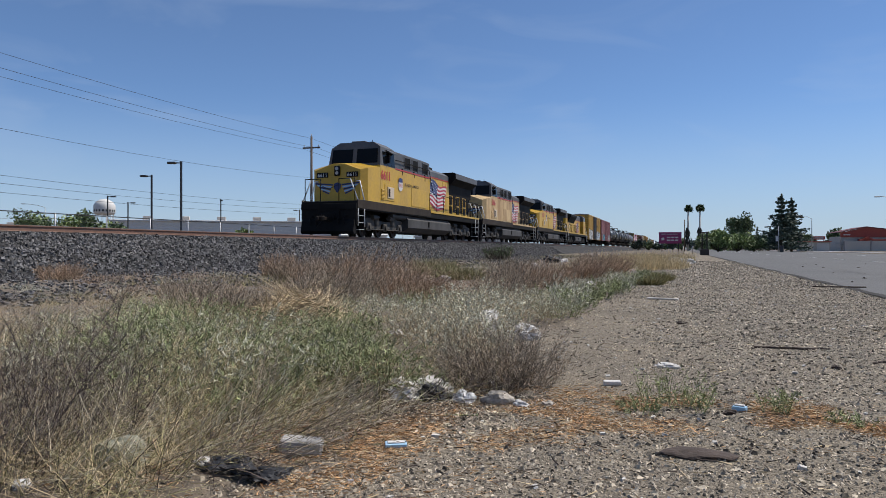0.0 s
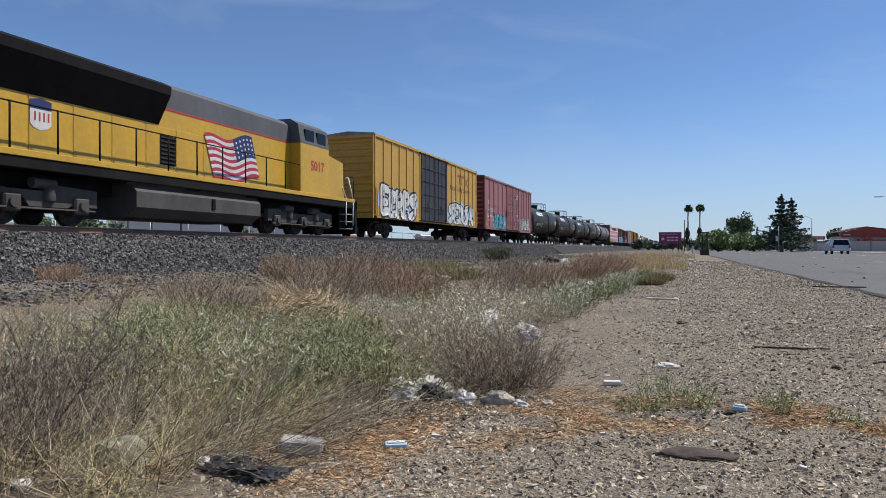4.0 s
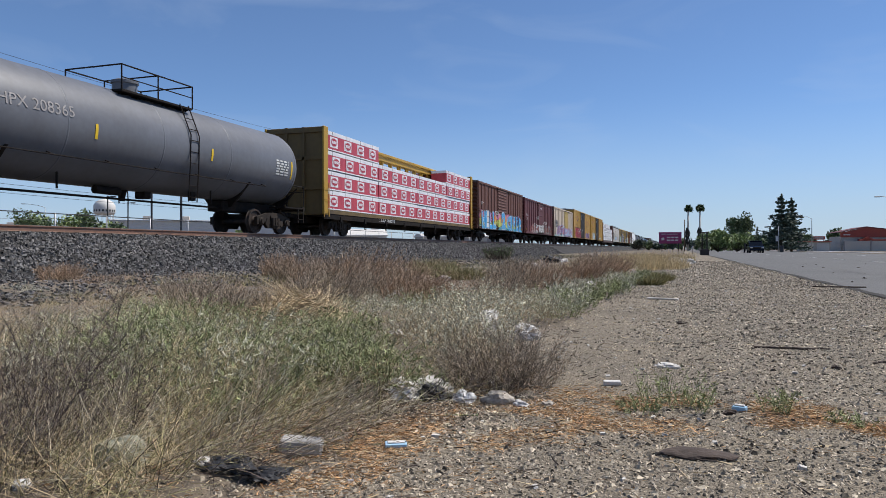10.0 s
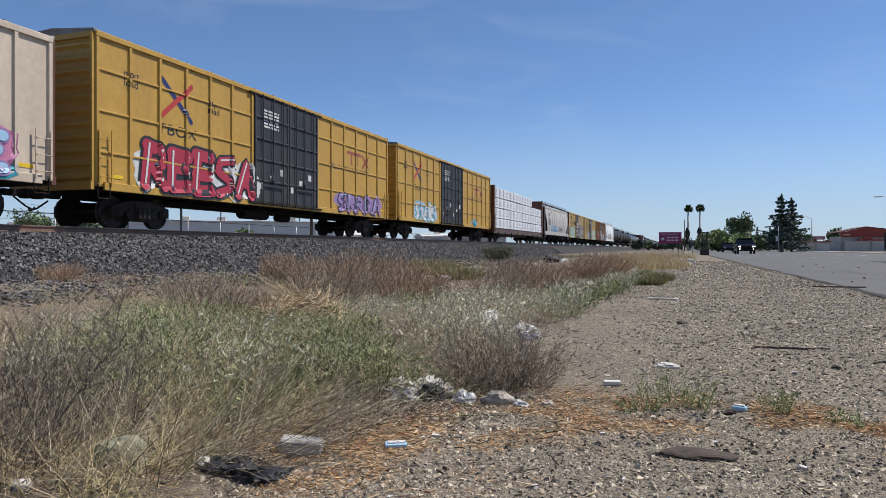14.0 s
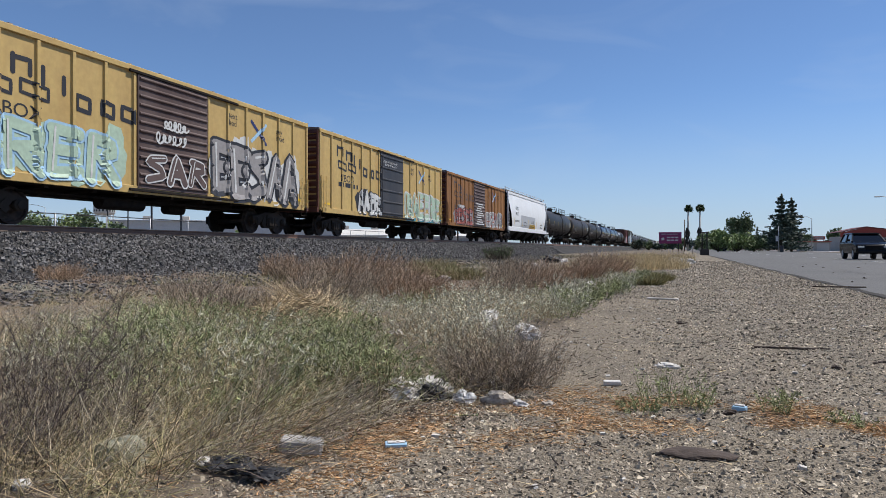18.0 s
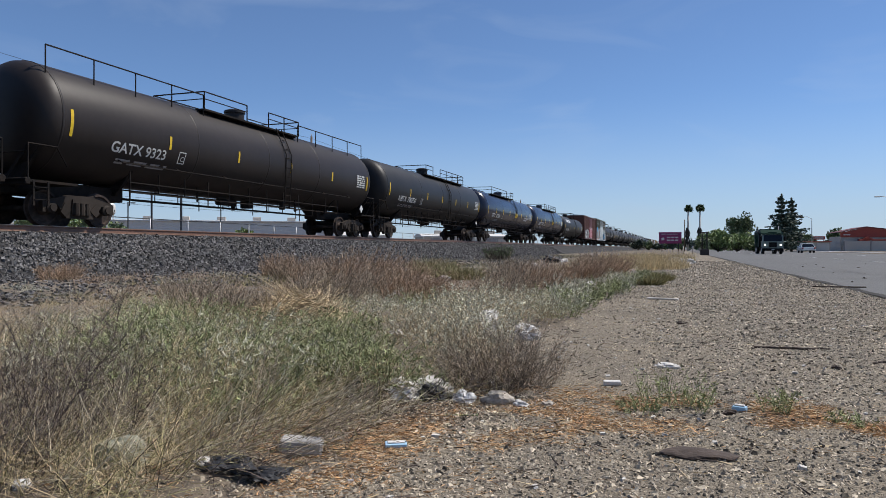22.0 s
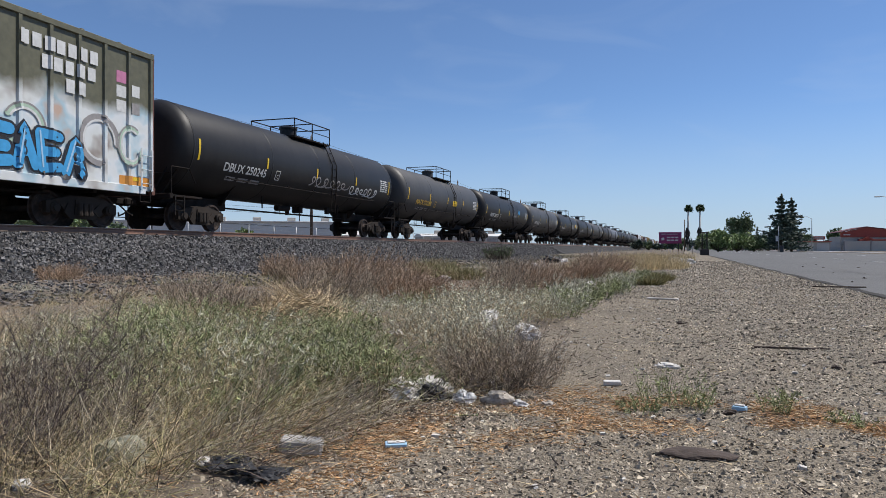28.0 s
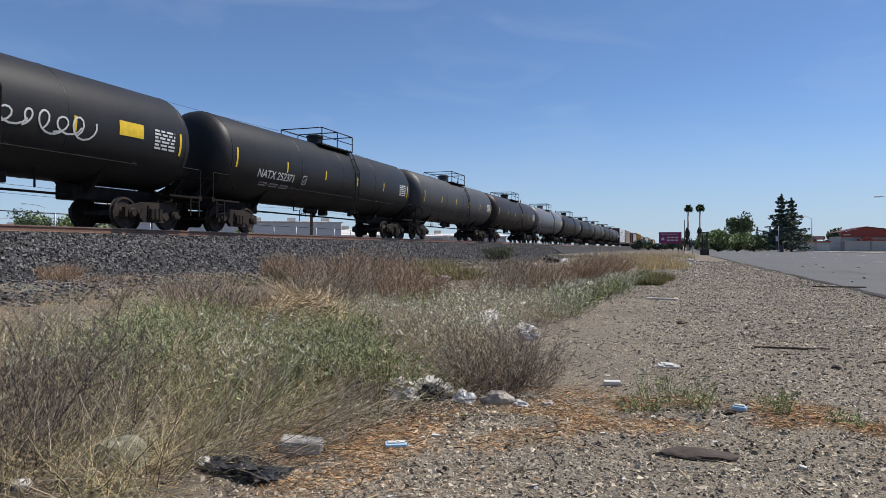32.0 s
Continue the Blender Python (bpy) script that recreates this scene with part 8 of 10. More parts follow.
part("signal_head", Shape().box(-0.5, -0.18, 1.9, -0.08, 0.18, 3.1, 0.04), M["pole_steel"], t)
part("sign_plate", Shape().box(-0.48, -0.2, 2.0, -0.12, -0.18, 2.9), M["chalk"], t)
part("cabinet", Shape().box(0.2, -0.3, 0, 0.8, 0.3, 1.2, 0.03), M["pole_steel"], t)
t = thing("sign_tower", "dark tall roadside sign pylon", "sign", m=pose(26.9, 105.8, 0.1))
part("post", Shape().box(-0.15, -0.15, 0, 0.15, 0.15, 3.2), M["pole_steel"], t)
part("board", Shape().box(-0.6, -0.2, 3.0, 1.2, 0.2, 5.0, 0.03), M["pole_steel"], t)
for x, y, z in ((1.6, 84, 1.0), (0.6, 90, 0.9)):
    t = thing("marker_post", "short pale marker post by the verge", "post", "marker posts", pose(x, y, 0))
    part("post", lambda: Shape().tube((0, 0, 0), (0, 0, 1.0), 0.06, 8), M["stucco"], t, key="marker")
    part("cap", lambda: Shape().tube((0, 0, 1.0), (0, 0, 1.1), 0.09, 8), M["pole_steel"], t, key="marker_cap")
t = thing("pole", "bare dark timber pole by the billboard", "utility pole", m=pose(1.4, 165, 0))
part("shaft", Shape().tube((0, 0, 0), (0, 0, 7.2), 0.13, 8, 0.09), M["pole_wood"], t)
# ---- road vehicles ----
for nm, c in {"car_black": (0.004, 0.0045, 0.007), "car_blue": (0.005, 0.008, 0.02), "car_white": (0.62, 0.63, 0.64), "car_silver": (0.36, 0.37, 0.39), "truck_green": (0.012, 0.04, 0.03), "truck_grey": (0.17, 0.2, 0.18)}.items():
    M[nm] = solid(nm + "_paint", c, 0.2, vary=0.04, bump=0.0, spec=0.16, second=[k * 0.8 for k in c], amount=0.3)
M["truck_green"] = solid("refuse_truck_green", (0.01, 0.04, 0.028), 0.6, vary=0.2, second=(0.02, 0.04, 0.03), spec=0.06)
M["truck_grey"] = solid("refuse_truck_grey", (0.2, 0.24, 0.21), 0.5, vary=0.15, second=(0.13, 0.16, 0.14), spec=0.3)
M["rubber"] = solid("tyre_rubber", (0.015, 0.015, 0.015), 0.85, vary=0.2)
M["head_lit"] = glow("lit_headlamp", (1.0, 0.97, 0.9), 3.5)
M["tail"] = solid("tail_lamp", (0.35, 0.02, 0.02), 0.25, vary=0.05)
M["car_glass"] = solid("tinted_car_glass", (0.006, 0.007, 0.009), 0.04, vary=0.0, bump=0.0, amount=0, spec=0.35)
MOVERS = []


def wheels(t, xs, ys, r, wid):
    for y in ys:
        for x in xs:
            w = part("wheel", lambda: Shape().lathe([(-wid / 2, r * 0.6), (-wid / 2, r * 0.93), (-wid / 2 + 0.03, r), (wid / 2 - 0.03, r), (wid / 2, r * 0.93), (wid / 2, r * 0.6)], "x", 18), M["rubber"], t, at=(x, y, r), key=("tyre", r, wid))
            part("rim", lambda: Shape().lathe([(-wid / 2 - 0.005, r * 0.58), (-wid / 2 + 0.02, r * 0.3), (0, 0.06), (wid / 2 - 0.02, r * 0.3), (wid / 2 + 0.005, r * 0.58)], "x", 14), M["silver"], w, key=("rim", r, wid))


def soften(ob, w):
    """Rounds the edges of a pressed-steel body."""
    mod = ob.modifiers.new("rounded", "BEVEL")
    mod.width, mod.segments, mod.limit_method = w, 3, "ANGLE"
    for f in ob.data.polygons:
        f.use_smooth = True
    return ob


def road_car(kind, paint, label, L=4.9, W=1.9, H=1.75, lit=False):
    """Faces -Y. kind: suv, pickup, van or sedan; side outline from nose to tail."""
    t = thing({"suv": "suv", "pickup": "pickup_truck", "van": "minivan", "sedan": "sedan"}[kind], label, "car")
    h = L / 2
    hood, belt = (0.98, 1.08) if kind in ("suv", "van") else ((1.12, 1.2) if kind == "pickup" else (0.8, 0.88))
    side = [(-h + 0.05, 0.35), (-h, 0.55), (-h + 0.05, hood - 0.12), (-h + 0.3, hood), (-h + L * 0.27, belt), (h - 0.08, belt), (h, belt - 0.2), (h, 0.5), (h - 0.08, 0.35)]
    soften(part("body", Shape().prism(side, "x", -W / 2, W / 2), M[paint], t), 0.09)
    cab0, cab1 = {"suv": (0.27, 0.97), "van": (0.2, 0.98), "sedan": (0.27, 0.88), "pickup": (0.3, 0.66)}[kind]
    a, b = -h + L * cab0, -h + L * cab1
    rake, back = (0.75, 0.25) if kind != "sedan" else (0.8, 0.7)
    lo, hi, x0, x1 = belt, H - 0.1, W / 2 - 0.04, W / 2 - 0.22
    v = [(-x0, a, lo), (x0, a, lo), (x0, b, lo), (-x0, b, lo), (-x1, a + rake, hi), (x1, a + rake, hi), (x1, b - back, hi), (-x1, b - back, hi)]
    part("windows", Shape().add(v, [(0, 1, 5, 4), (1, 2, 6, 5), (2, 3, 7, 6), (3, 0, 4, 7)]), M["car_glass"], t, "dark tinted glass")
    part("roof", Shape().box(-x1 - 0.03, a + rake - 0.08, hi - 0.02, x1 + 0.03, b - back + 0.08, H, 0.04), M[paint], t)
    for k in (-1, 1):
        for y0, y1, nm in ((a, a + rake, "a_pillar"), (b, b - back, "d_pillar"), (a + (b - a) * 0.5, a + rake + (b - back - a - rake) * 0.5, "b_pillar")):
            part("pillar", Shape().tube((k * x0, y0, lo), (k * x1, y1, hi), 0.05, 5), M[paint], t)
        part("mirror", lambda: Shape().box(-0.1, -0.08, 0, 0.1, 0.08, 0.16, 0.03), M[paint], t, at=(k * (W / 2 + 0.08), a + 0.45, belt + 0.02), key=("carmirror", paint))
        part("headlight", lambda: Shape().box(-0.17, -0.03, -0.06, 0.17, 0.06, 0.06, 0.025), M["head_lit"] if lit else M["silver"], t, at=(k * (W / 2 - 0.25), -h + 0.02, hood - 0.22), key=("headlight", lit))
        part("tail_light", lambda: Shape().box(-0.1, -0.06, -0.16, 0.1, 0.02, 0.16, 0.02), M["tail"], t, at=(k * (W / 2 - 0.12), h, belt - 0.2), key="tail_light")
        if lit and kind == "pickup":
            part("fog_light", lambda: Shape().lathe([(-0.04, 0.06), (0.05, 0.06)], "y", 10), M["head_lit"], t, at=(k * (W / 2 - 0.28), -h - 0.02, 0.6), key="fog")
    part("grille", Shape().box(-W / 2 + 0.5, -h - 0.03, hood - 0.42, W / 2 - 0.5, -h + 0.08, hood - 0.12, 0.03), M["loco_black"], t)
    part("front_bumper", Shape().box(-W / 2 + 0.04, -h - 0.08, 0.36, W / 2 - 0.04, -h + 0.12, 0.58, 0.05), M[paint] if kind != "pickup" else M["loco_black"], t)
    part("rear_bumper", Shape().box(-W / 2 + 0.04, h - 0.1, 0.38, W / 2 - 0.04, h + 0.08, 0.6, 0.05), M[paint], t)
    part("number_plate", Shape().box(-0.16, h + 0.085, 0.66, 0.16, h + 0.1, 0.8), M["chalk"], t)
    r = 0.4 if kind == "pickup" else (0.36 if kind == "suv" else 0.33)
    wheels(t, (-W / 2 + 0.12, W / 2 - 0.12), (-h + 0.9, h - 0.95), r, 0.24)
    if kind == "pickup":
        part("bed", Shape().box(-W / 2 + 0.02, b + 0.05, belt - 0.02, -W / 2 + 0.12, h - 0.05, belt + 0.1).box(W / 2 - 0.12, b + 0.05, belt - 0.02, W / 2 - 0.02, h - 0.05, belt + 0.1), M[paint], t)
    return t


def garbage_truck():
    t = thing("refuse_truck", "dark green refuse truck with a grey cab", "truck")
    part("chassis", Shape().box(-0.5, -4.4, 0.6, 0.5, 4.4, 0.95).box(-1.2, -4.6, 0.45, 1.2, -4.3, 0.8, 0.05), M["loco_black"], t)
    part("cab", Shape().prism([(-4.5, 0.75), (-4.55, 1.7), (-4.35, 2.75), (-2.9, 2.8), (-2.9, 0.75)], "x", -1.2, 1.2), M["truck_grey"], t)
    part("windshield", Shape().add([(-1.08, -4.57, 1.75), (1.08, -4.57, 1.75), (1.02, -4.4, 2.6), (-1.02, -4.4, 2.6)], [(0, 1, 2, 3)]), M["car_glass"], t)
    part("cab_visor", Shape().box(-1.2, -4.5, 2.66, 1.2, -4.1, 2.82, 0.03), M["truck_green"], t)
    for k in (-1, 1):
        part("side_window", lambda: Shape().box(-0.02, -4.2, 1.75, 0.02, -3.3, 2.5), M["car_glass"], t, at=(k * 1.2, 0, 0), key="gt_win")
        part("headlight", lambda: Shape().box(-0.11, -0.04, -0.06, 0.11, 0.04, 0.06, 0.02), M["head_lit"], t, at=(k * 0.9, -4.57, 1.25), key="gt_head")
        part("mirror", lambda: Shape().box(-0.1, -0.05, -0.3, 0.1, 0.05, 0.3, 0.03), M["loco_black"], t, at=(k * 1.36, -4.5, 2.1), key="gt_mirror")
        part("lift_arm", lambda: Shape().path([(0, -2.6, 1.0), (0, -2.4, 2.6), (0, 0.6, 3.3)], 0.1, 6), M["loco_black"], t, at=(k * 1.28, 0, 0), key="gt_arm")
    part("grille", Shape().box(-0.45, -4.6, 0.95, 0.45, -4.5, 1.6, 0.03), M["loco_black"], t)
    part("roof_rack", Shape().box(-0.5, -4.2, 2.8, 0.5, -3.4, 3.0, 0.04), M["truck_green"], t)
    part("hopper", Shape().prism([(-2.8, 0.95), (-2.8, 2.9), (-2.3, 3.35), (-0.9, 3.35), (-0.6, 0.95)], "x", -1.2, 1.2), M["truck_green"], t)
    part("refuse_body", Shape().prism([(-1.2, 1.0), (-1.25, 3.1), (-1.0, 3.5), (1.0, 3.5), (1.25, 3.1), (1.2, 1.0)], "y", -0.7, 4.2), M["truck_green"], t)
    for y in (0.5, 1.7, 2.9):
        for k in (-1, 1):
            part("body_rib", lambda: Shape().box(-0.04, -0.06, 1.0, 0.04, 0.06, 3.1, 0.01), M["truck_green"], t, at=(k * 1.27, y, 0), key="gt_rib")
    part("number_plate", Shape().box(-0.16, -4.63, 0.55, 0.16, -4.61, 0.68), M["chalk"], t)
    done, k = set(), Matrix.Diagonal((0.93, 1.0, 0.87, 1.0))
    for o in t.children:
        o.location = k @ o.location
        if o.data.name not in done:
            done.add(o.data.name)
            o.data.transform(k)
    wheels(t, (-0.97, 0.97), (-3.6, 1.6, 2.9), 0.48, 0.3)
    return t


def trailer():
    t = thing("utility_trailer", "dark low utility trailer behind a vehicle", "trailer")
    part("bed", Shape().box(-0.95, -1.6, 0.55, 0.95, 1.6, 0.65), M["loco_black"], t)
    for k in (-1, 1):
        part("side_board", lambda: Shape().box(-0.03, -1.6, 0.65, 0.03, 1.6, 1.5, 0.01), M["loco_black"], t, at=(k * 0.93, 0, 0), key="tr_side")
    part("tail_board", Shape().box(-0.95, 1.55, 0.65, 0.95, 1.62, 1.4, 0.01), M["loco_black"], t)
    part("drawbar", Shape().path([(-0.6, -1.6, 0.55), (0, -3.0, 0.5), (0.6, -1.6, 0.55)], 0.05, 5), M["loco_black"], t)
    wheels(t, (-1.0, 1.0), (0.3,), 0.33, 0.2)
    return t


def drive(ob, rows):
    MOVERS.append((ob, rows))


line = lambda x, y_at, t_at, v, turn=0.0, ts=(0.0, 8.0, 16.0, 24.0, 32.0): [(t, pose(x, y_at + v * (t - t_at), 0.01, 0, 0, turn)) for t in ts]
drive(road_car("suv", "car_blue", "dark blue suv towing a trailer", 5.2, 2.0, 1.85), line(11.0, 53.5, 13.0, -19.9))
drive(trailer(), line(11.0, 59.1, 13.0, -19.9))
drive(road_car("pickup", "car_black", "black pickup truck with lit fog lamps", 5.8, 2.05, 1.95, True), line(7.8, 41.6, 16.5, -20.5))
drive(road_car("suv", "car_black", "small black suv on the road", 4.6, 1.85, 1.65), [(t, pose(x, y, 0.01)) for t, x, y in ((0.0, 8.0, 400.0), (12.8, 8.0, 151.0), (15.0, 8.8, 108.5), (16.2, 10.6, 85.0), (17.0, 11.0, 69.0), (17.5, 11.0, 59.0), (20.0, 11.0, 10.0), (32.0, 11.0, -225.0))])
drive(garbage_truck(), [(t, pose(10.5, y + 1.5, 0.01)) for t, y in ((0.0, 420.0), (13.5, 225.0), (17.0, 177.0), (18.0, 161.5), (19.0, 144.8), (20.0, 127.7), (21.0, 110.4), (22.0, 91.6), (23.0, 72.3), (24.0, 52.9), (24.5, 43.2), (25.0, 33.5), (28.0, -25.0), (32.0, -103.0))])
drive(road_car("van", "car_white", "white minivan driving away", 5.1, 1.95, 1.8), line(18.4, 121.0, 5.5, 17.2, 180))
drive(road_car("sedan", "car_white", "white sedan driving away", 4.8, 1.85, 1.45), line(18.4, 77.0, 20.0, 19.8, 180))
drive(road_car("sedan", "car_blue", "dark sedan driving away", 4.8, 1.85, 1.45), line(15.0, 221.0, 0.0, 27.0, 180))
drive(road_car("sedan", "car_silver", "silver sedan turning off the road", 4.7, 1.82, 1.45), [(t, pose(x, y, 0.05, 0, 0, r)) for t, x, y, r in ((0.0, 14.7, 207.0, 30), (1.0, 17.3, 206.5, 55), (2.0, 19.6, 206.5, 70), (3.0, 21.9, 207.0, 80), (5.5, 31.0, 208.0, 86), (9.0, 60.0, 209.0, 88), (32.0, 90.0, 210.0, 88))])
drive(road_car("sedan", "car_silver", "silver sedan crossing far down the road", 4.7, 1.82, 1.45), [(t, pose(x, y, 0.05, 0, 0, r)) for t, x, y, r in ((0.0, 13.0, 420.0, 0), (20.0, 13.0, 400.0, 0), (27.0, 17.5, 250.0, 10), (28.0, 19.4, 232.0, 40), (30.0, 21.8, 229.0, 70), (31.4, 24.5, 228.0, 80), (32.0, 26.0, 228.0, 85))])
# ---- plants on the verge ----
M["twig_dark"] = solid("dark_twig", (0.115, 0.088, 0.072), 0.9, vary=0.2, bump=0, per_island=0.5, space="World")
M["twig_red"] = solid("reddish_twig", (0.41, 0.285, 0.185), 0.9, vary=0.2, bump=0, per_island=0.5, space="World")
M["twig_grey"] = solid("grey_brown_twig", (0.34, 0.275, 0.2), 0.9, vary=0.2, bump=0, per_island=0.7, space="World")
M["straw_pale"] = solid("pale_straw", (0.66, 0.59, 0.43), 0.85, vary=0.2, bump=0, per_island=0.3, space="World")
M["straw_dry"] = solid("dry_straw", (0.55, 0.43, 0.26), 0.85, vary=0.2, bump=0, per_island=0.5, space="World")
M["straw_orange"] = solid("orange_straw", (0.47, 0.275, 0.13), 0.85, vary=0.2, bump=0, per_island=0.6, space="World")
M["weed"] = solid("weed_green", (0.3, 0.325, 0.15), 0.75, vary=0.25, bump=0, per_island=0.7, space="World")
M["sage"] = solid("sage_weed", (0.54, 0.52, 0.39), 0.8, vary=0.2, bump=0, per_island=0.45, space="World")
M["olive_dry"] = solid("olive_dry_grass", (0.31, 0.275, 0.13), 0.85, vary=0.2, bump=0, per_island=0.45, space="World")
M["golden"] = solid("golden_grass", (0.62, 0.49, 0.27), 0.8, vary=0.2, bump=0, per_island=0.5, space="World")
M["paper"] = solid("white_litter", (0.66, 0.63, 0.59), 0.6, vary=0.1, grain=14, big=9, second=(0.42, 0.37, 0.32), amount=0.8, bump=0.8)
M["bag_black"] = solid("black_plastic", (0.02, 0.02, 0.022), 0.6, vary=0.2, grain=20, bump=0.8)
M["char"] = solid("weathered_wood", (0.07, 0.05, 0.04), 0.9, vary=0.3, grain=30, bump=0.5)


def ribbons(p, d, length, width, bend, rng, seg=2):
    """Thin tapering blades from the points p along d, bending as they go; verts and faces."""
    n = len(p)
    d = d / np.linalg.norm(d, axis=1)[:, None]
    side = np.cross(d, rng.normal(0, 1, (n, 3)))
    side /= np.linalg.norm(side, axis=1)[:, None] + 1e-9
    curl = rng.normal(0, 1, (n, 3)) * bend
    curl[:, 2] -= abs(bend) * 0.5
    rows = []
    for i in range(seg + 1):
        q = i / seg
        c = p + (d * q + curl * q * q) * length[:, None]
        w = (width * (1 - 0.85 * q))[:, None]
        rows += [c - side * w, c + side * w]
    v = np.stack(rows, 1).reshape(-1, 3)
    k = 2 * (seg + 1)
    f = np.concatenate([np.arange(n)[:, None] * k + np.array([2 * i, 2 * i + 1, 2 * i + 3, 2 * i + 2]) for i in range(seg)])
    return v, f


def along(p, d, length, bend_p, rng, m):
    """m points scattered along n stems, with the stems' directions."""
    i = rng.integers(0, len(p), m)
    q = rng.uniform(0.15, 1.0, m)
    return p[i] + d[i] / np.linalg.norm(d[i], axis=1)[:, None] * (length[i] * q)[:, None], d[i] / np.linalg.norm(d[i], axis=1)[:, None], q


def bush(name, x, y, h, w, stems, twigs, leaves, stem_mat, leaf_mat, label, seed, leaf_size=0.012, thick=0.0022, spread=1.0, group="", dome=False, w2=None, slim=0.15, lean=0.0):
    rng = np.random.default_rng(seed)
    t = thing(name, label, "bush", group, pose(x, y, land(x, y) - 0.01))
    w2 = w2 or w
    a = rng.uniform(0, 2 * math.pi, stems)
    r = np.sqrt(rng.random(stems)) * 0.5
    base = np.stack([np.cos(a) * r * w * 0.8, np.sin(a) * r * w2 * 0.8, np.zeros(stems)], 1)
    a = a + rng.normal(0, 0.9, stems)
    tilt = r * 1.3 * spread
    d = np.stack([np.cos(a) * tilt * w / 2, np.sin(a) * tilt * w2 / 2, h * rng.uniform(0.55, 1.05, stems) * (1 - 0.5 * r)], 1) + rng.normal(0, 0.08, (stems, 3)) * h
    d[:, 2] = np.abs(d[:, 2]) + 0.02
    if dome:  # arched stalks over a round heap
        a2, e2 = rng.uniform(0, 6.28, stems), np.arcsin(rng.random(stems))
        base = np.stack([np.cos(a2) * np.cos(e2) * w / 2, np.sin(a2) * np.cos(e2) * w2 / 2, np.sin(e2) * h * 0.95], 1) * rng.uniform(0.8, 1.0, stems)[:, None]
        d = np.stack([-np.sin(a2) * w * 0.3, np.cos(a2) * w * 0.3, rng.normal(0, 0.1, stems)], 1) + rng.normal(0, 0.06, (stems, 3))
    d[:, 0] += lean * np.abs(d[:, 2])
    L = np.linalg.norm(d, axis=1)
    twigs, leaves = int(twigs * 0.75), int(leaves * 0.85)
    v1, f1 = ribbons(base, d, L, np.full(stems, thick * 1.5), 0.12, rng, 4)
    p, dd, q = along(base, d, L, 0, rng, twigs)
    td = dd * 0.8 + rng.normal(0, 0.5, (twigs, 3))
    td[:, 2] += 0.15
    if dome:
        td = dd * 0.9 + rng.normal(0, 0.3, (twigs, 3))
    tl = rng.uniform(0.12, 0.35, twigs) * h * (1.15 - 0.6 * q)
    v2, f2 = ribbons(p, td, tl, np.full(twigs, thick), 0.25, rng, 3)
    k = twigs  # the finest sprays
    ps, ds, qs = along(p, td, tl, 0, rng, k)
    v4, f4 = ribbons(ps, ds + rng.normal(0, 0.5, (k, 3)), rng.uniform(0.03, 0.11, k) * h, np.full(k, thick * 0.75), 0.2, rng, 1)
    v = np.concatenate([v1, v2, v4])
    v[:, 2] = np.maximum(v[:, 2], 0.004)
    ob = new("twig_work", raw_mesh("twig_work", v, [np.concatenate([f1, f2 + len(v1), f4 + len(v1) + len(v2)])], M[stem_mat]))
    ob.parent = t
    if leaves:
        pl, dl, _ = along(p, td, tl, 0, rng, leaves)
        v3, f3 = ribbons(pl, dl + rng.normal(0, 0.7, (leaves, 3)) + np.array([0, 0, 0.3]), rng.uniform(0.7, 1.9, leaves) * leaf_size, np.full(leaves, leaf_size * slim * 1.25), 0.3, rng, 1)
        v3[:, 2] = np.maximum(v3[:, 2], 0.004)
        ob = new("foliage", raw_mesh("foliage", v3, [f3], M[leaf_mat]))
        ob.parent = t
    return t


def branch(s, p, d, length, r, depth, rr, joints=5):
    """A bent woody shoot that forks into thinner ones."""
    pts = [p]
    for i in range(joints):
        d = (d + Vector((rr.gauss(0, 0.2), rr.gauss(0, 0.2), rr.gauss(0.02, 0.1)))).normalized()
        pts.append(pts[-1] + d * length / joints)
    for i, (a, b) in enumerate(zip(pts, pts[1:])):
        s.tube(a, b, r * (1 - 0.75 * i / joints), 4 if depth else 3, r * (1 - 0.75 * (i + 1) / joints), caps=False)
        if depth:
            for _ in range(2 if depth > 1 else 3):
                turn = Vector((rr.gauss(0, 1), rr.gauss(0, 1), rr.gauss(0.2, 0.6))).normalized()
                branch(s, a.lerp(b, rr.random()), (d + turn * 1.0).normalized(), length * rr.uniform(0.25, 0.5) * (1.1 - 0.5 * i / joints), r * 0.5, depth - 1, rr, 3)


def woody_weed(x, y, h, lean, label, seed, r=0.0032, shoots=1, mat="twig_dark"):
    """A tall dead weed: one or more bent main shoots with forked side twigs."""
    rr = random.Random(seed)
    t = thing("tall_weed", label, "weed", m=pose(x, y, land(x, y) - 0.01))
    for i in range(shoots):
        s = Shape()
        branch(s, Vector((0, 0, 0)), Vector((lean[0] + rr.gauss(0, 0.25) * (i > 0), lean[1] + rr.gauss(0, 0.25) * (i > 0), 1)).normalized(), h * (1 if i == 0 else rr.uniform(0.6, 0.9)), r, 2, rr, 6)
        part("shoot", s, M[mat], t)
    return t


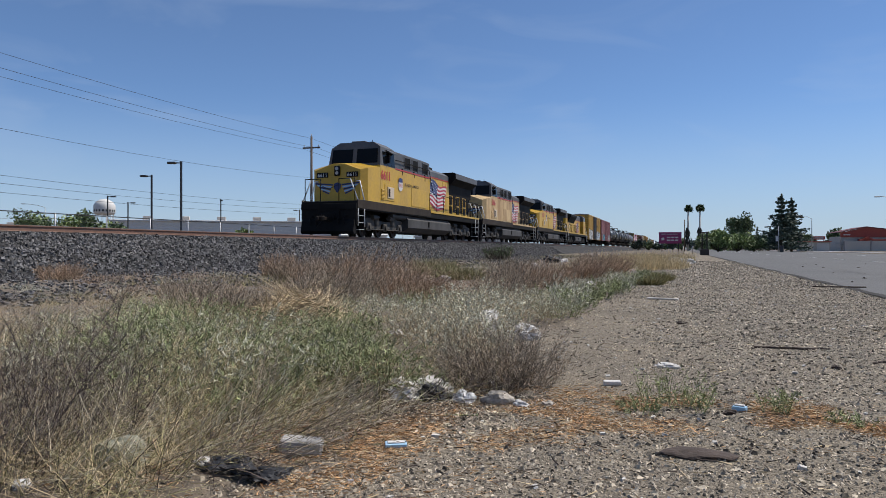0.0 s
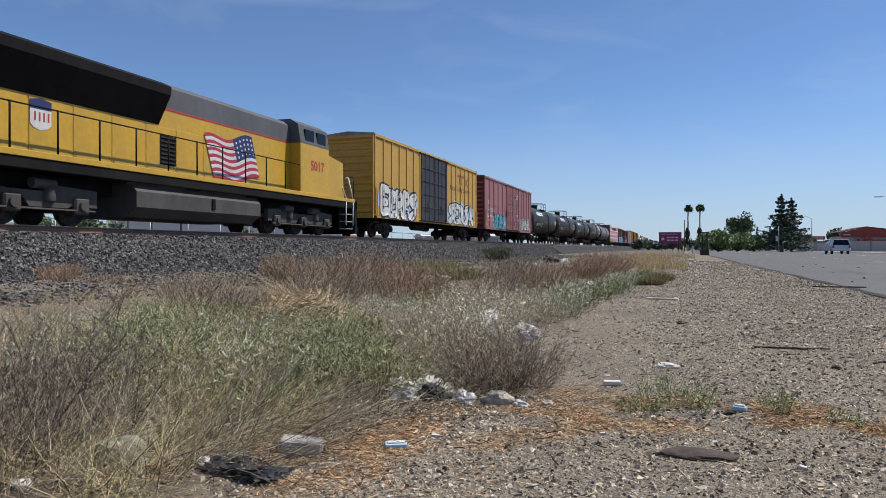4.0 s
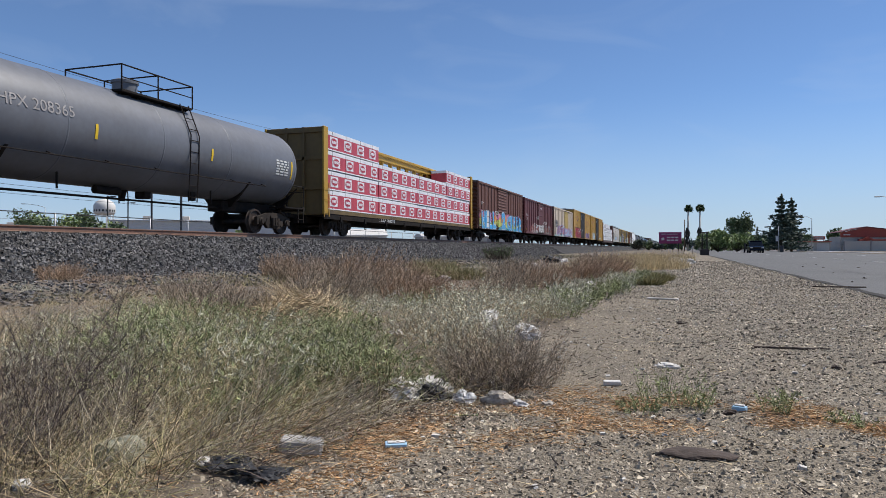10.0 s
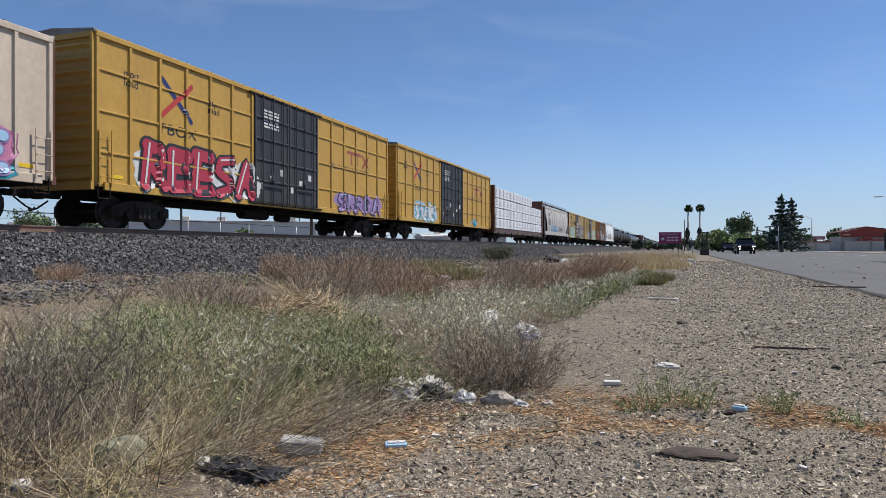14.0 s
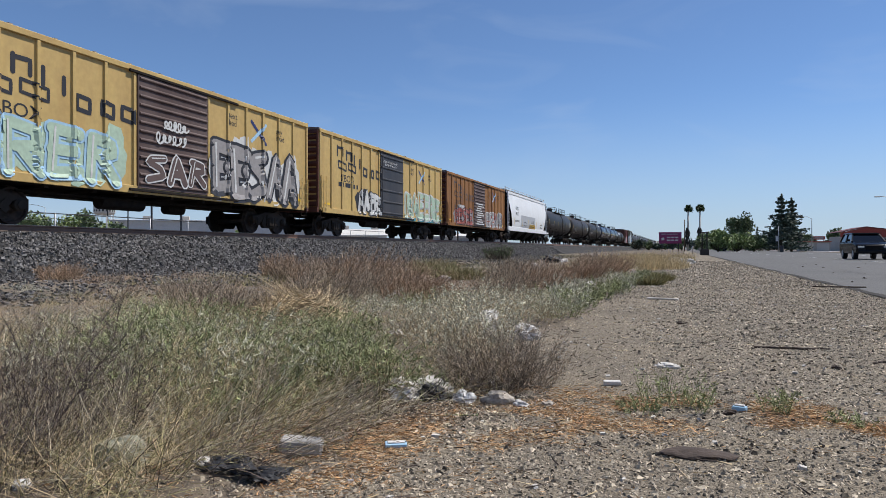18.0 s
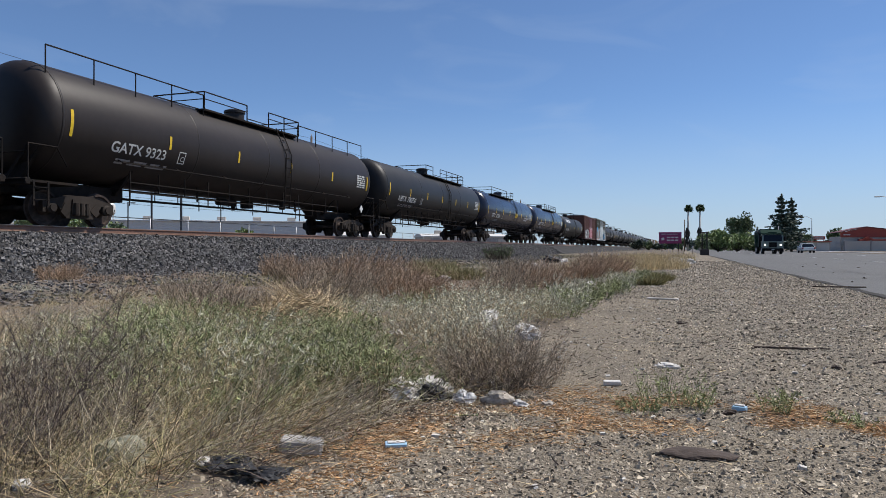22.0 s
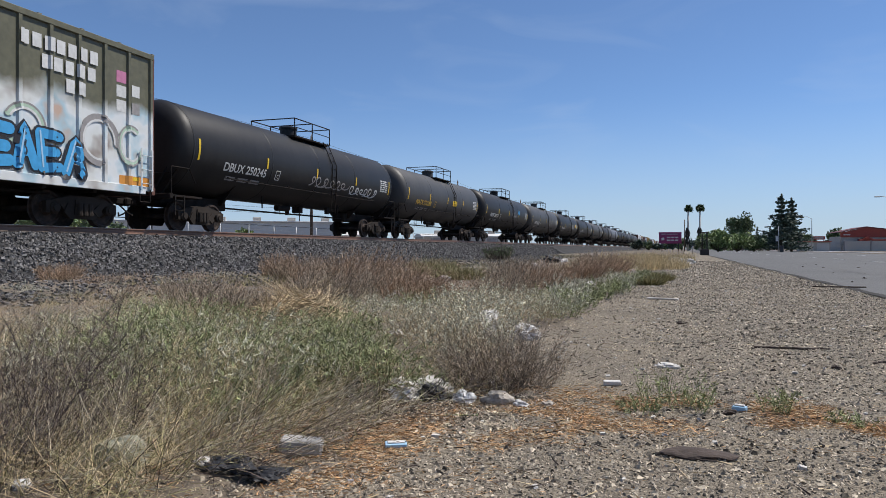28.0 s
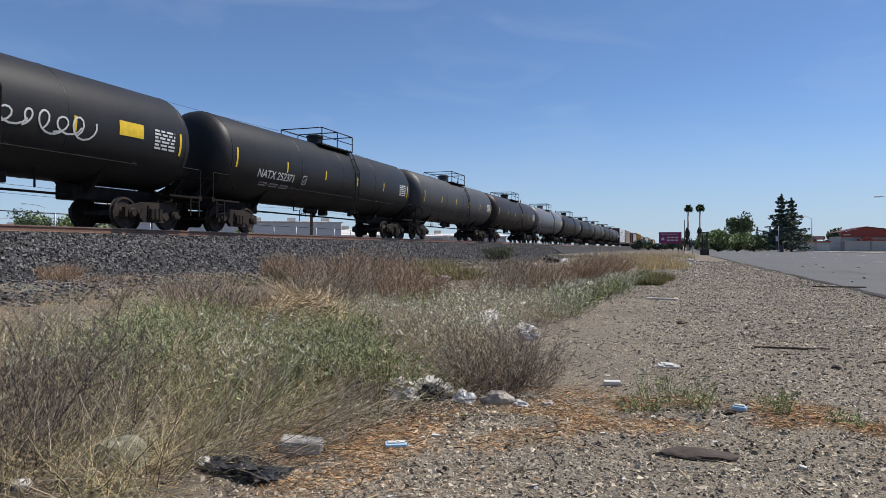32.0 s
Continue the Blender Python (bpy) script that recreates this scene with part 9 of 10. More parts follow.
# the near dark bushes with tall bare stems
bush("dry_bush", -2.02, 1.75, 0.36, 0.75, 120, 1900, 2600, "twig_dark", "twig_dark", "dark grey-brown dry bush of thin bare twigs", 1, 0.008, 0.0011)
bush("dry_bush", -2.75, 2.35, 0.36, 0.9, 110, 1700, 2400, "twig_dark", "twig_grey", "dark grey-brown dry bush of thin twigs", 2, 0.009, 0.0012)
bush("dry_bush", -1.95, 1.55, 0.2, 0.5, 110, 1500, 1200, "twig_dark", "twig_dark", "low dark tangle of dry twigs", 12, 0.008, 0.001, 1.3)
bush("dry_bush", -1.45, 1.95, 0.17, 0.8, 150, 2200, 1400, "twig_grey", "olive_dry", "low brown tangle of dry twigs", 11, 0.009, 0.0009, 1.5, lean=0.5)
bush("dry_bush", -1.75, 2.3, 0.26, 0.8, 130, 1500, 2200, "straw_dry", "olive_dry", "tan arching stalks of a drying weed", 13, 0.011, 0.001, 1.1, lean=0.55)
bush("dry_bush", -2.3, 2.9, 0.3, 0.9, 110, 1300, 1800, "straw_dry", "olive_dry", "tan arching stalks of a drying weed", 14, 0.012, 0.0012, 1.1, lean=0.5)
woody_weed(-1.93, 1.68, 0.6, (0.16, 0.05), "tall dark leafless weed with forked twigs", 3, 0.0026, 2)
woody_weed(-2.25, 1.95, 0.55, (-0.1, 0.1), "tall dark leafless weed with forked twigs", 4, 0.0022, 2)
woody_weed(-2.6, 2.2, 0.5, (0.2, 0.0), "tall dark leafless weed with forked twigs", 5, 0.002, 2)
woody_weed(-1.55, 2.25, 0.4, (0.55, 0.1), "slanting brown weed with forked twigs", 6, 0.0022, 3, "twig_grey")
woody_weed(-2.9, 2.9, 0.5, (0.1, 0.1), "tall dark leafless weed with forked twigs", 7, 0.0028, 2)
woody_weed(-1.2, 2.1, 0.28, (0.8, 0.1), "slanting brown weed with forked twigs", 8, 0.0018, 3, "twig_grey")
# the dark bush by the gravel
bush("dry_bush", -0.84, 3.42, 0.32, 0.66, 150, 3200, 4200, "twig_grey", "twig_grey", "dense dark purplish-brown bare bush by the gravel", 5, 0.011, 0.0014)
bush("dry_bush", -0.9, 3.3, 0.2, 0.4, 120, 1300, 800, "twig_dark", "twig_dark", "low dark twigs at the foot of a bush", 6, 0.01, 0.0013, 1.2)
woody_weed(-0.78, 3.4, 0.36, (0.1, 0.0), "dark leafless weed with forked twigs", 9, 0.0022, 2, "twig_grey")
# pale flowering weeds behind it
for i, (x, y, h, w) in enumerate(((-1.3, 4.3, 0.42, 0.6), (-1.75, 4.75, 0.36, 0.7), (-1.6, 5.7, 0.36, 0.8), (-1.25, 6.2, 0.3, 0.6), (-1.15, 3.75, 0.4, 0.45), (-1.9, 6.9, 0.3, 0.9))):
    bush("flowering_weed", x, y, h, w, 80, 900, 3000, "straw_dry", "sage", "pale sage-green flowering weed", 300 + i, 0.013, 0.0013, group="flowering weeds on the verge", slim=0.3)
# green weeds in patches
for i, (x, y, h, w) in enumerate(((-2.7, 3.75, 0.3, 0.7), (-2.9, 3.3, 0.3, 0.8), (-1.58, 2.98, 0.24, 0.4), (-1.37, 3.0, 0.26, 0.34), (-2.5, 2.85, 0.26, 0.8), (-1.95, 2.75, 0.26, 0.7), (-2.2, 3.25, 0.24, 0.7), (-3.3, 3.6, 0.28, 0.8), (-3.6, 4.4, 0.26, 0.9), (-2.2, 4.1, 0.24, 0.6), (-3.0, 6.6, 0.16, 0.9), (-2.55, 7.3, 0.2, 0.8), (-4.3, 5.2, 0.26, 0.9), (-1.9, 3.55, 0.2, 0.5), (-1.7, 2.45, 0.16, 0.5), (-2.95, 2.55, 0.26, 0.8), (-1.85, 3.1, 0.22, 0.4), (-2.5, 4.6, 0.22, 0.7), (-3.3, 5.0, 0.2, 0.8), (-2.4, 3.6, 0.2, 0.6))):
    bush("green_weed", x, y, h, w, 60, 520, 1900, ("straw_dry", "weed", "olive_dry")[i % 3], "weed" if i % 5 else "sage", "leafy grey-green weed on the verge", 330 + i, 0.02, 0.0012, 1.2, group="green weeds on the verge", lean=0.15)
bush("tumbleweed", -3.17, 5.35, 0.3, 0.82, 700, 2200, 0, "straw_dry", "straw_dry", "domed pale dry tumbleweed", 9, 0.01, 0.0026, 1.3, dome=True)
# the rows of reddish bushes at the foot of the embankment
for i, (x, y, h, w) in enumerate(((-9.49, 14.9, 0.66, 0.9), (-8.2, 13.6, 0.5, 1.2), (-7.2, 12.8, 0.6, 1.3), (-6.2, 11.8, 0.68, 1.3), (-5.2, 10.6, 0.72, 1.3), (-4.15, 9.4, 0.5, 0.9), (-4.9, 11.4, 0.6, 1.2), (-4.1, 7.5, 0.5, 0.9), (-3.4, 8.6, 0.45, 1.0), (-2.35, 9.6, 0.42, 0.9), (-2.2, 11.6, 0.5, 1.0), (-3.0, 13.0, 0.5, 1.2), (-1.9, 18.8, 0.6, 1.4), (-2.4, 20.2, 0.6, 1.4), (-11.8, 10.6, 0.4, 0.9), (-5.66, 7.0, 0.42, 0.9), (-2.98, 8.3, 0.3, 1.0), (-4.6, 6.2, 0.36, 0.9), (-3.8, 6.3, 0.3, 0.8), (-3.7, 15.5, 0.5, 1.3), (-2.0, 15.2, 0.45, 1.0), (-5.0, 9.0, 0.4, 0.9))):
    bush("dry_bush", x, y, h, w, 240, 1300, 300, ("twig_red", "twig_grey")[i % 2], "twig_red", "reddish-brown dry bush of fine stalks", 20 + i, 0.02, 0.0016 + 0.0002 * y, 0.8, group="dry bushes along the embankment", lean=0.3)
for i, (x, y, h, w) in enumerate(((-6.06, 16.9, 0.5, 1.1), (-4.4, 14.0, 0.3, 1.0), (-5.0, 15.0, 0.34, 0.9), (-0.5, 13.4, 0.2, 0.5), (-0.35, 15.0, 0.2, 0.5))):
    bush("grass_tussock", x, y, h, w, 800, 200, 0, "olive_dry", "olive_dry", "yellow-green tussock of dry grass", 50 + i, 0.02, 0.0045, 1.1, group="grass tussocks")
bush("dark_bush", -10.2, 40.0, 0.9, 1.6, 300, 1500, 3000, "twig_dark", "leaf", "dark green bush at the embankment's foot", 58, 0.05, 0.006, slim=0.3)
for i, (x, y) in enumerate(((-1.1, 6.7), (-1.2, 7.3), (-1.1, 8.0), (-1.35, 8.8), (-1.05, 9.8), (-0.9, 10.8), (-0.95, 12.0), (-0.8, 13.4), (-0.6, 15.0))):
    bush("green_weed", x, y, 0.3 - 0.03 * (i % 3), 0.5, 70, 450, 1300, "sage" if i % 2 else "weed", "weed" if i % 3 else "sage", "leafy green weed at the edge of the gravel", 70 + i, 0.024, 0.0022, group="green weeds by the gravel", slim=0.2)
for i, (x, y, h, w) in enumerate(((-0.06, 3.12, 0.2, 0.26), (0.06, 3.06, 0.14, 0.18), (-0.15, 2.98, 0.08, 0.14), (0.38, 3.06, 0.11, 0.12), (0.62, 2.95, 0.03, 0.14))):
    bush("green_weed", x, y, h, w, 22, 200, 460, "weed", "weed", "small green weed growing in the gravel", 90 + i, 0.012, 0.0011, group="small weeds in the gravel")


# ---- low cover: weeds, dry grass, straw ----
def cover(name, n, place, length, width, mat, label, category, lean=0.7, flat=False, seed=1, seg=2, up=0.0):
    rng = np.random.default_rng(seed)
    xy = place(rng, n)
    z = heights(xy)
    p = np.column_stack([xy, z + (0.004 if flat else 0.0)])
    m = len(p)
    p[:, 2] += up * rng.random(m) ** 1.3
    if flat:
        a = rng.uniform(0, 6.28, m)
        d = np.stack([np.cos(a), np.sin(a), rng.uniform(0.0, 0.22, m)], 1)
    else:
        d = np.stack([rng.normal(0, lean, m), rng.normal(0, lean, m), np.ones(m)], 1)
    L = rng.uniform(0.5, 1.3, m) * length
    v, f = ribbons(p, d, L, rng.uniform(0.6, 1.2, m) * width, 0.12 if flat else 0.3, rng, seg)
    v[:, 2] = np.maximum(v[:, 2], np.repeat(z, 2 * (seg + 1)) + 0.002)
    return tagged(new(name, raw_mesh(name, v, [f], M[mat])), label, category, kind="stuff")


def brush_zone(y0, y1, x0, power=1.4, edge=0.1, patchy=0.0, scale=0.9, off=0.0):
    def place(rng, n):
        y = y0 + (y1 - y0) * rng.random(n) ** power
        left = np.maximum(x0, -1.5 * y - 0.4)
        right = verge(y) - edge
        x = left + (right - left) * rng.random(n)
        if patchy:
            keep = np.array([noise.noise((a * scale, b * scale, off)) for a, b in zip(x, y)]) > patchy - 0.4
            x, y = x[keep], y[keep]
        keep = (x * x + y * y) > 3.6
        return np.stack([x, y], 1)[keep]

    return place


def clumps(place, per, radius):
    """Groups of blades round scattered feet."""
    def spread(rng, n):
        c = place(rng, n // per)
        k = np.repeat(np.arange(len(c)), per)
        a, r = rng.uniform(0, 6.28, len(k)), radius * np.sqrt(rng.random(len(k)))
        return c[k] + np.stack([np.cos(a) * r, np.sin(a) * r], 1)

    return spread


cover("green_weeds", 26000, clumps(brush_zone(2.3, 7.5, -6.5, 1.2, 0.3, 0.5, 1.1, 2.0), 40, 0.12), 0.044, 0.0032, "weed", "low green weeds covering the verge", "weeds", 1.2, seed=201, up=0.11, seg=1)
cover("green_weeds", 12000, clumps(brush_zone(2.6, 7.0, -5.5, 1.2, 0.3, 0.5, 1.1, 2.5), 30, 0.11), 0.038, 0.003, "sage", "pale green weeds covering the verge", "weeds", 1.2, seed=202, up=0.13, seg=1)
cover("dry_grass", 16000, clumps(brush_zone(1.35, 8.0, -7.5, 1.3, 0.25, 0.45, 1.0, 5.0), 20, 0.1), 0.19, 0.0014, "straw_dry", "dry pale grass among the weeds", "grass", 1.1, seed=203)
cover("dead_stalks", 11000, clumps(brush_zone(1.35, 9.0, -8.0, 1.2, 0.2, 0.35, 0.9, 9.0), 26, 0.13), 0.16, 0.0017, "olive_dry", "brown dead stalks covering the verge", "stalks", 1.1, seed=204)
cover("dead_stalks", 15000, clumps(brush_zone(1.35, 5.5, -5.0, 1.0, 0.15, 0.28, 0.9, 12.0), 30, 0.13), 0.09, 0.0015, "twig_dark", "dark dead stalks covering the verge", "stalks", 1.5, seed=205)
cover("dead_leaves", 22000, clumps(brush_zone(1.35, 7.0, -6.0, 1.2, 0.1, 0.35, 0.9, 9.0), 40, 0.14), 0.016, 0.0022, "twig_grey", "dark dry leaf scraps on the soil", "leaves", 1.8, seed=232, up=0.02, seg=1)
litter_strip = lambda rng, n: np.stack([verge(2.9) - 0.35 + rng.normal(0, 0.32, n), 2.85 + rng.normal(0, 0.22, n)], 1)
cover("dead_leaves", 2600, litter_strip, 0.022, 0.004, "twig_grey", "curled dead leaves lying on dark soil", "leaves", 2.2, seed=240, up=0.012, seg=2)
cover("dead_leaves", 700, litter_strip, 0.024, 0.0045, "straw_pale", "pale curled leaves lying on dark soil", "leaves", 2.2, seed=241, up=0.012, seg=2)
def slanting(n, area, length, width, mat, label, seed, rise=0.7):
    """Long thin stalks that all lean the way the wind has laid them."""
    rng = np.random.default_rng(seed)
    xy = area(rng, n)
    p = np.column_stack([xy, heights(xy)])
    m = len(p)
    d = np.stack([rng.normal(0.75, 0.55, m), rng.normal(0.1, 0.5, m), rng.normal(rise, 0.3, m).clip(0.1)], 1)
    v, f = ribbons(p, d, rng.uniform(0.5, 1.3, m) * length, rng.uniform(0.7, 1.2, m) * width, 0.22, rng, 5)
    return tagged(new("leaning_stalks", raw_mesh("leaning_stalks", v, [f], M[mat])), label, "stalks", kind="stuff")


slanting(2300, brush_zone(1.4, 4.2, -4.0, 1.0, 0.3), 0.3, 0.0017, "straw_pale", "long pale stalks leaning over the weeds", 236)
slanting(1500, brush_zone(1.4, 4.5, -4.0, 1.0, 0.25), 0.27, 0.0016, "olive_dry", "long olive stalks leaning over the weeds", 237)
slanting(1100, brush_zone(1.4, 3.2, -3.4, 1.0, 0.15), 0.26, 0.0016, "twig_dark", "long dark stalks leaning over the weeds", 238, 0.5)
slanting(2200, brush_zone(4.0, 9.0, -8.0, 1.2, 0.3), 0.32, 0.0016, "straw_dry", "long dry stalks leaning over the brush", 239)
cover("far_brush", 14000, clumps(brush_zone(7.5, 34, -12.0, 1.5, 0.2, 0.46, 0.4, 20.0), 30, 0.22), 0.2, 0.004, "twig_red", "brown dry growth below the embankment", "stalks", 0.7, seed=206)
cover("far_brush", 13000, clumps(brush_zone(8, 36, -11.0, 1.5, 0.2, 0.48, 0.45, 24.0), 30, 0.18), 0.13, 0.0045, "sage", "pale green growth below the embankment", "weeds", 0.7, seed=207)
cover("far_brush", 16000, clumps(brush_zone(10, 70, -11.5, 1.4, 0.3, 0.42, 0.3, 28.0), 30, 0.3), 0.17, 0.006, "olive_dry", "olive dry grass below the embankment", "grass", 0.7, seed=208)
gold = lambda rng, n: np.stack([rng.uniform(-3.6, 0.2, n) + np.linspace(0, 0.6, n), 22 + np.linspace(0, 24, n)], 1)
cover("golden_grass", 16000, clumps(gold, 64, 0.28), 0.36, 0.006, "golden", "tall golden dry grass on the verge", "grass", 0.25, seed=209)
def patches(place):
    """Thins the growth out to uneven patches."""
    def some(rng, n):
        xy = place(rng, n)
        q = np.array([noise.noise((a * 3.5, b * 3.5, 6.0)) for a, b in xy])
        return xy[q + rng.normal(0, 0.15, len(xy)) > -0.02]

    return some


straw_a = lambda rng, n: np.stack([-0.8 + rng.normal(0, 0.32, n) + np.linspace(-0.6, 0.35, n), 2.3 + rng.normal(0, 0.16, n) + np.linspace(-0.6, 0.95, n)], 1)
straw_b = lambda rng, n: np.stack([rng.uniform(-0.4, 1.5, n), 3.0 + rng.normal(0, 0.17, n)], 1)
cover("straw", 22000, patches(straw_a), 0.03, 0.0017, "straw_orange", "orange-brown straw lying on the ground", "straw", flat=True, seed=210)
cover("straw", 6000, patches(straw_a), 0.035, 0.0016, "straw_dry", "pale straw lying on the ground", "straw", flat=True, seed=211)
cover("straw", 16000, patches(straw_b), 0.03, 0.0016, "straw_orange", "orange-brown straw lying across the gravel", "straw", flat=True, seed=212)
cover("straw", 5000, patches(straw_b), 0.032, 0.0014, "straw_dry", "pale straw lying across the gravel", "straw", flat=True, seed=213)
cover("straw", 9000, brush_zone(1.4, 9, -6.0, 1.2, 0.0), 0.07, 0.0016, "straw_dry", "pale dead stalks lying under the weeds", "straw", flat=True, seed=214)
bits = lambda rng, n: np.stack([rng.uniform(-1.0, 2.7, n), 1.5 * np.exp(rng.random(n) * math.log(18 / 1.5))], 1)
cover("wood_bits", 1500, bits, 0.07, 0.0028, "char", "dark twigs and bark bits on the gravel", "twigs", flat=True, seed=215)
clods = lambda rng, n: np.stack([rng.uniform(3.2, 12, n), 8 + 26 * rng.random(n)], 1)
xy = clods(RNG, 40)
chips("road_clods", xy, np.full(40, 0.012), RNG.uniform(0.03, 0.09, 40), M["char"], "dark clods of dirt on the asphalt", "dirt clods")
cover("wood_bits", 900, bits, 0.07, 0.0022, "straw_dry", "pale stalks on the gravel", "twigs", flat=True, seed=216)


# ---- rocks and litter ----
def lump(name, x, y, sx, sy, sz, mat, label, category, seed, rough=0.22, sink=0.28, turn=0.0, n=3):
    """A single uneven stone or crumpled piece, lying on the ground."""
    creased = 0.4 if mat in ("paper", "bag_black") else (0.25 if mat.startswith("rock") else 0.0)
    bm = bmesh.new()
    bmesh.ops.create_icosphere(bm, subdivisions=n, radius=1.0)
    for v in bm.verts:
        q = v.co.copy()
        k = 1 + rough * noise.noise(q * 1.3 + Vector((seed, 0, 0))) * 1.8 + rough * 0.5 * noise.noise(q * 3.7 + Vector((0, seed, 0)))
        if creased:
            k += creased * (0.5 - abs(noise.noise(q * 2.6 + Vector((seed, seed, 0))))) + creased * 0.6 * (0.4 - abs(noise.noise(q * 6.0 + Vector((0, 0, seed)))))
        v.co = Vector((q.x * sx / 2, q.y * sy / 2, max(q.z, -0.5) * sz / 2)) * k
    me = bpy.data.meshes.new(name)
    bm.to_mesh(me)
    bm.free()
    me.materials.append(M[mat])
    ob = new(name, me)
    ob.matrix_world = pose(x, y, land(x, y) + sz * (0.5 - sink), 0, 0, turn)
    return tagged(ob, label, category)


M["rock_white"] = solid("white_rock", (0.62, 0.6, 0.57), 0.85, vary=0.12, grain=40, big=14, bump=0.5, second=(0.42, 0.4, 0.37))
M["rock_moss"] = solid("mossy_rock", (0.27, 0.26, 0.19), 0.9, vary=0.2, grain=40, big=14, bump=0.5, second=(0.15, 0.14, 0.1))
M["rock_tan"] = solid("tan_rock", (0.42, 0.37, 0.31), 0.9, vary=0.15, grain=40, big=14, bump=0.5, second=(0.26, 0.23, 0.2))
lump("rock", -0.93, 3.0, 0.1, 0.08, 0.075, "rock_white", "smooth white rock in front of a bush", "rock", 1)
lump("rock", -0.78, 3.04, 0.13, 0.1, 0.075, "rock_tan", "angular tan rock in front of a bush", "rock", 2, 0.3)
lump("rock", -1.6, 1.66, 0.17, 0.13, 0.11, "rock_moss", "rounded greenish-grey rock among dry stalks", "rock", 3, 0.25)
lump("flat_stone", 0.06, 2.36, 0.23, 0.11, 0.03, "char", "flat dark stone in the gravel", "stone", 4, 0.15)
lump("plastic_bag", -1.2, 3.08, 0.24, 0.17, 0.09, "paper", "crumpled white bag with dirty patches", "bag", 5, 0.5, 0.2, 20, 5)
lump("plastic_bag", -1.2, 2.98, 0.12, 0.1, 0.06, "paper", "torn dirty white bag lying on soil", "bag", 55, 0.5, 0.2, 70, 4)
lump("plastic_bag", -1.08, 3.02, 0.12, 0.1, 0.07, "bag_black", "crumpled black bag beside a white one", "bag", 6, 0.5, 0.2, 0, 4)
lump("plastic_bag", -1.4, 5.05, 0.32, 0.24, 0.17, "paper", "crumpled white plastic bag behind the weeds", "bag", 7, 0.5, 0.2, 40, 5)
lump("plastic_bag", -1.1, 5.1, 0.18, 0.14, 0.11, "paper", "small white plastic bag in the weeds", "bag", 8, 0.45, 0.2, 0, 4)
for x, y, w, turn, sd in ((-1.3, 1.74, 0.15, 10, 15), (-1.17, 1.78, 0.11, -25, 16)):
    lump("black_sheet", x, y, w, 0.1, 0.035, "bag_black", "torn black plastic sheet among dead twigs", "plastic sheet", sd, 0.5, 0.3, turn, 4)
for i, (x, y, s, m) in enumerate(((-2.0, 4.75, 0.1, "paper"), (-2.1, 4.4, 0.12, "rock_white"), (-2.4, 4.8, 0.14, "bag_black"), (-1.06, 8.95, 0.12, "paper"), (-3.5, 5.4, 0.16, "paper"), (-0.1, 33.6, 0.6, "rock_white"), (0.35, 31.2, 0.5, "rock_white"), (0.0, 30.4, 0.4, "rock_white"), (0.35, 33.0, 0.4, "paper"), (0.1, 32.0, 0.3, "paper"), (-0.9, 3.4, 0.05, "rock_white"), (-0.55, 3.05, 0.05, "rock_tan"), (-0.66, 3.0, 0.06, "rock_white"), (-3.6, 8.8, 0.2, "paper"), (-4.4, 22.0, 0.4, "paper"), (-2.6, 20.0, 0.3, "paper"), (0.83, 4.3, 0.05, "char"), (0.02, 6.6, 0.06, "char"), (0.2, 3.0, 0.05, "char"), (-6.0, 34.0, 0.7, "bag_black"), (-5.4, 34.6, 0.4, "paper"), (-3.0, 3.6, 0.05, "paper"), (-2.2, 2.5, 0.05, "rock_white"), (-1.35, 1.72, 0.06, "paper"), (-4.6, 13.5, 0.25, "rock_tan"), (-6.9, 16.0, 0.3, "rock_tan"), (-1.5, 12.5, 0.14, "paper"))):
    nm, cat, lab = {"paper": ("litter", "litter", "scrap of crumpled white litter"), "bag_black": ("litter", "litter", "scrap of black plastic litter"), "char": ("bark_chunk", "wood chunk", "dark chunk of bark on the gravel")}.get(m, ("rock", "rock", "pale rock lying on the soil"))
    lump(nm, x, y, s, s * 0.75, s * 0.55, m, lab, cat, 20 + i, 0.4, 0.25, 30 * i, 3)
lump("foam_piece", -0.06, 4.15, 0.12, 0.06, 0.035, "paper", "white foam packing piece on the gravel", "foam", 61, 0.2)


def board(name, x, y, l, w, h, turn, mat, label, cat, tilt=0.0):
    o = part(name, Shape().box(-l / 2, -w / 2, 0, l / 2, w / 2, h, min(h, w) * 0.15), M[mat])
    o.matrix_world = pose(x, y, land(x, y) + 0.002 + abs(math.sin(radians(tilt))) * l / 2, 0, tilt, turn)
    return tagged(o, label, cat)


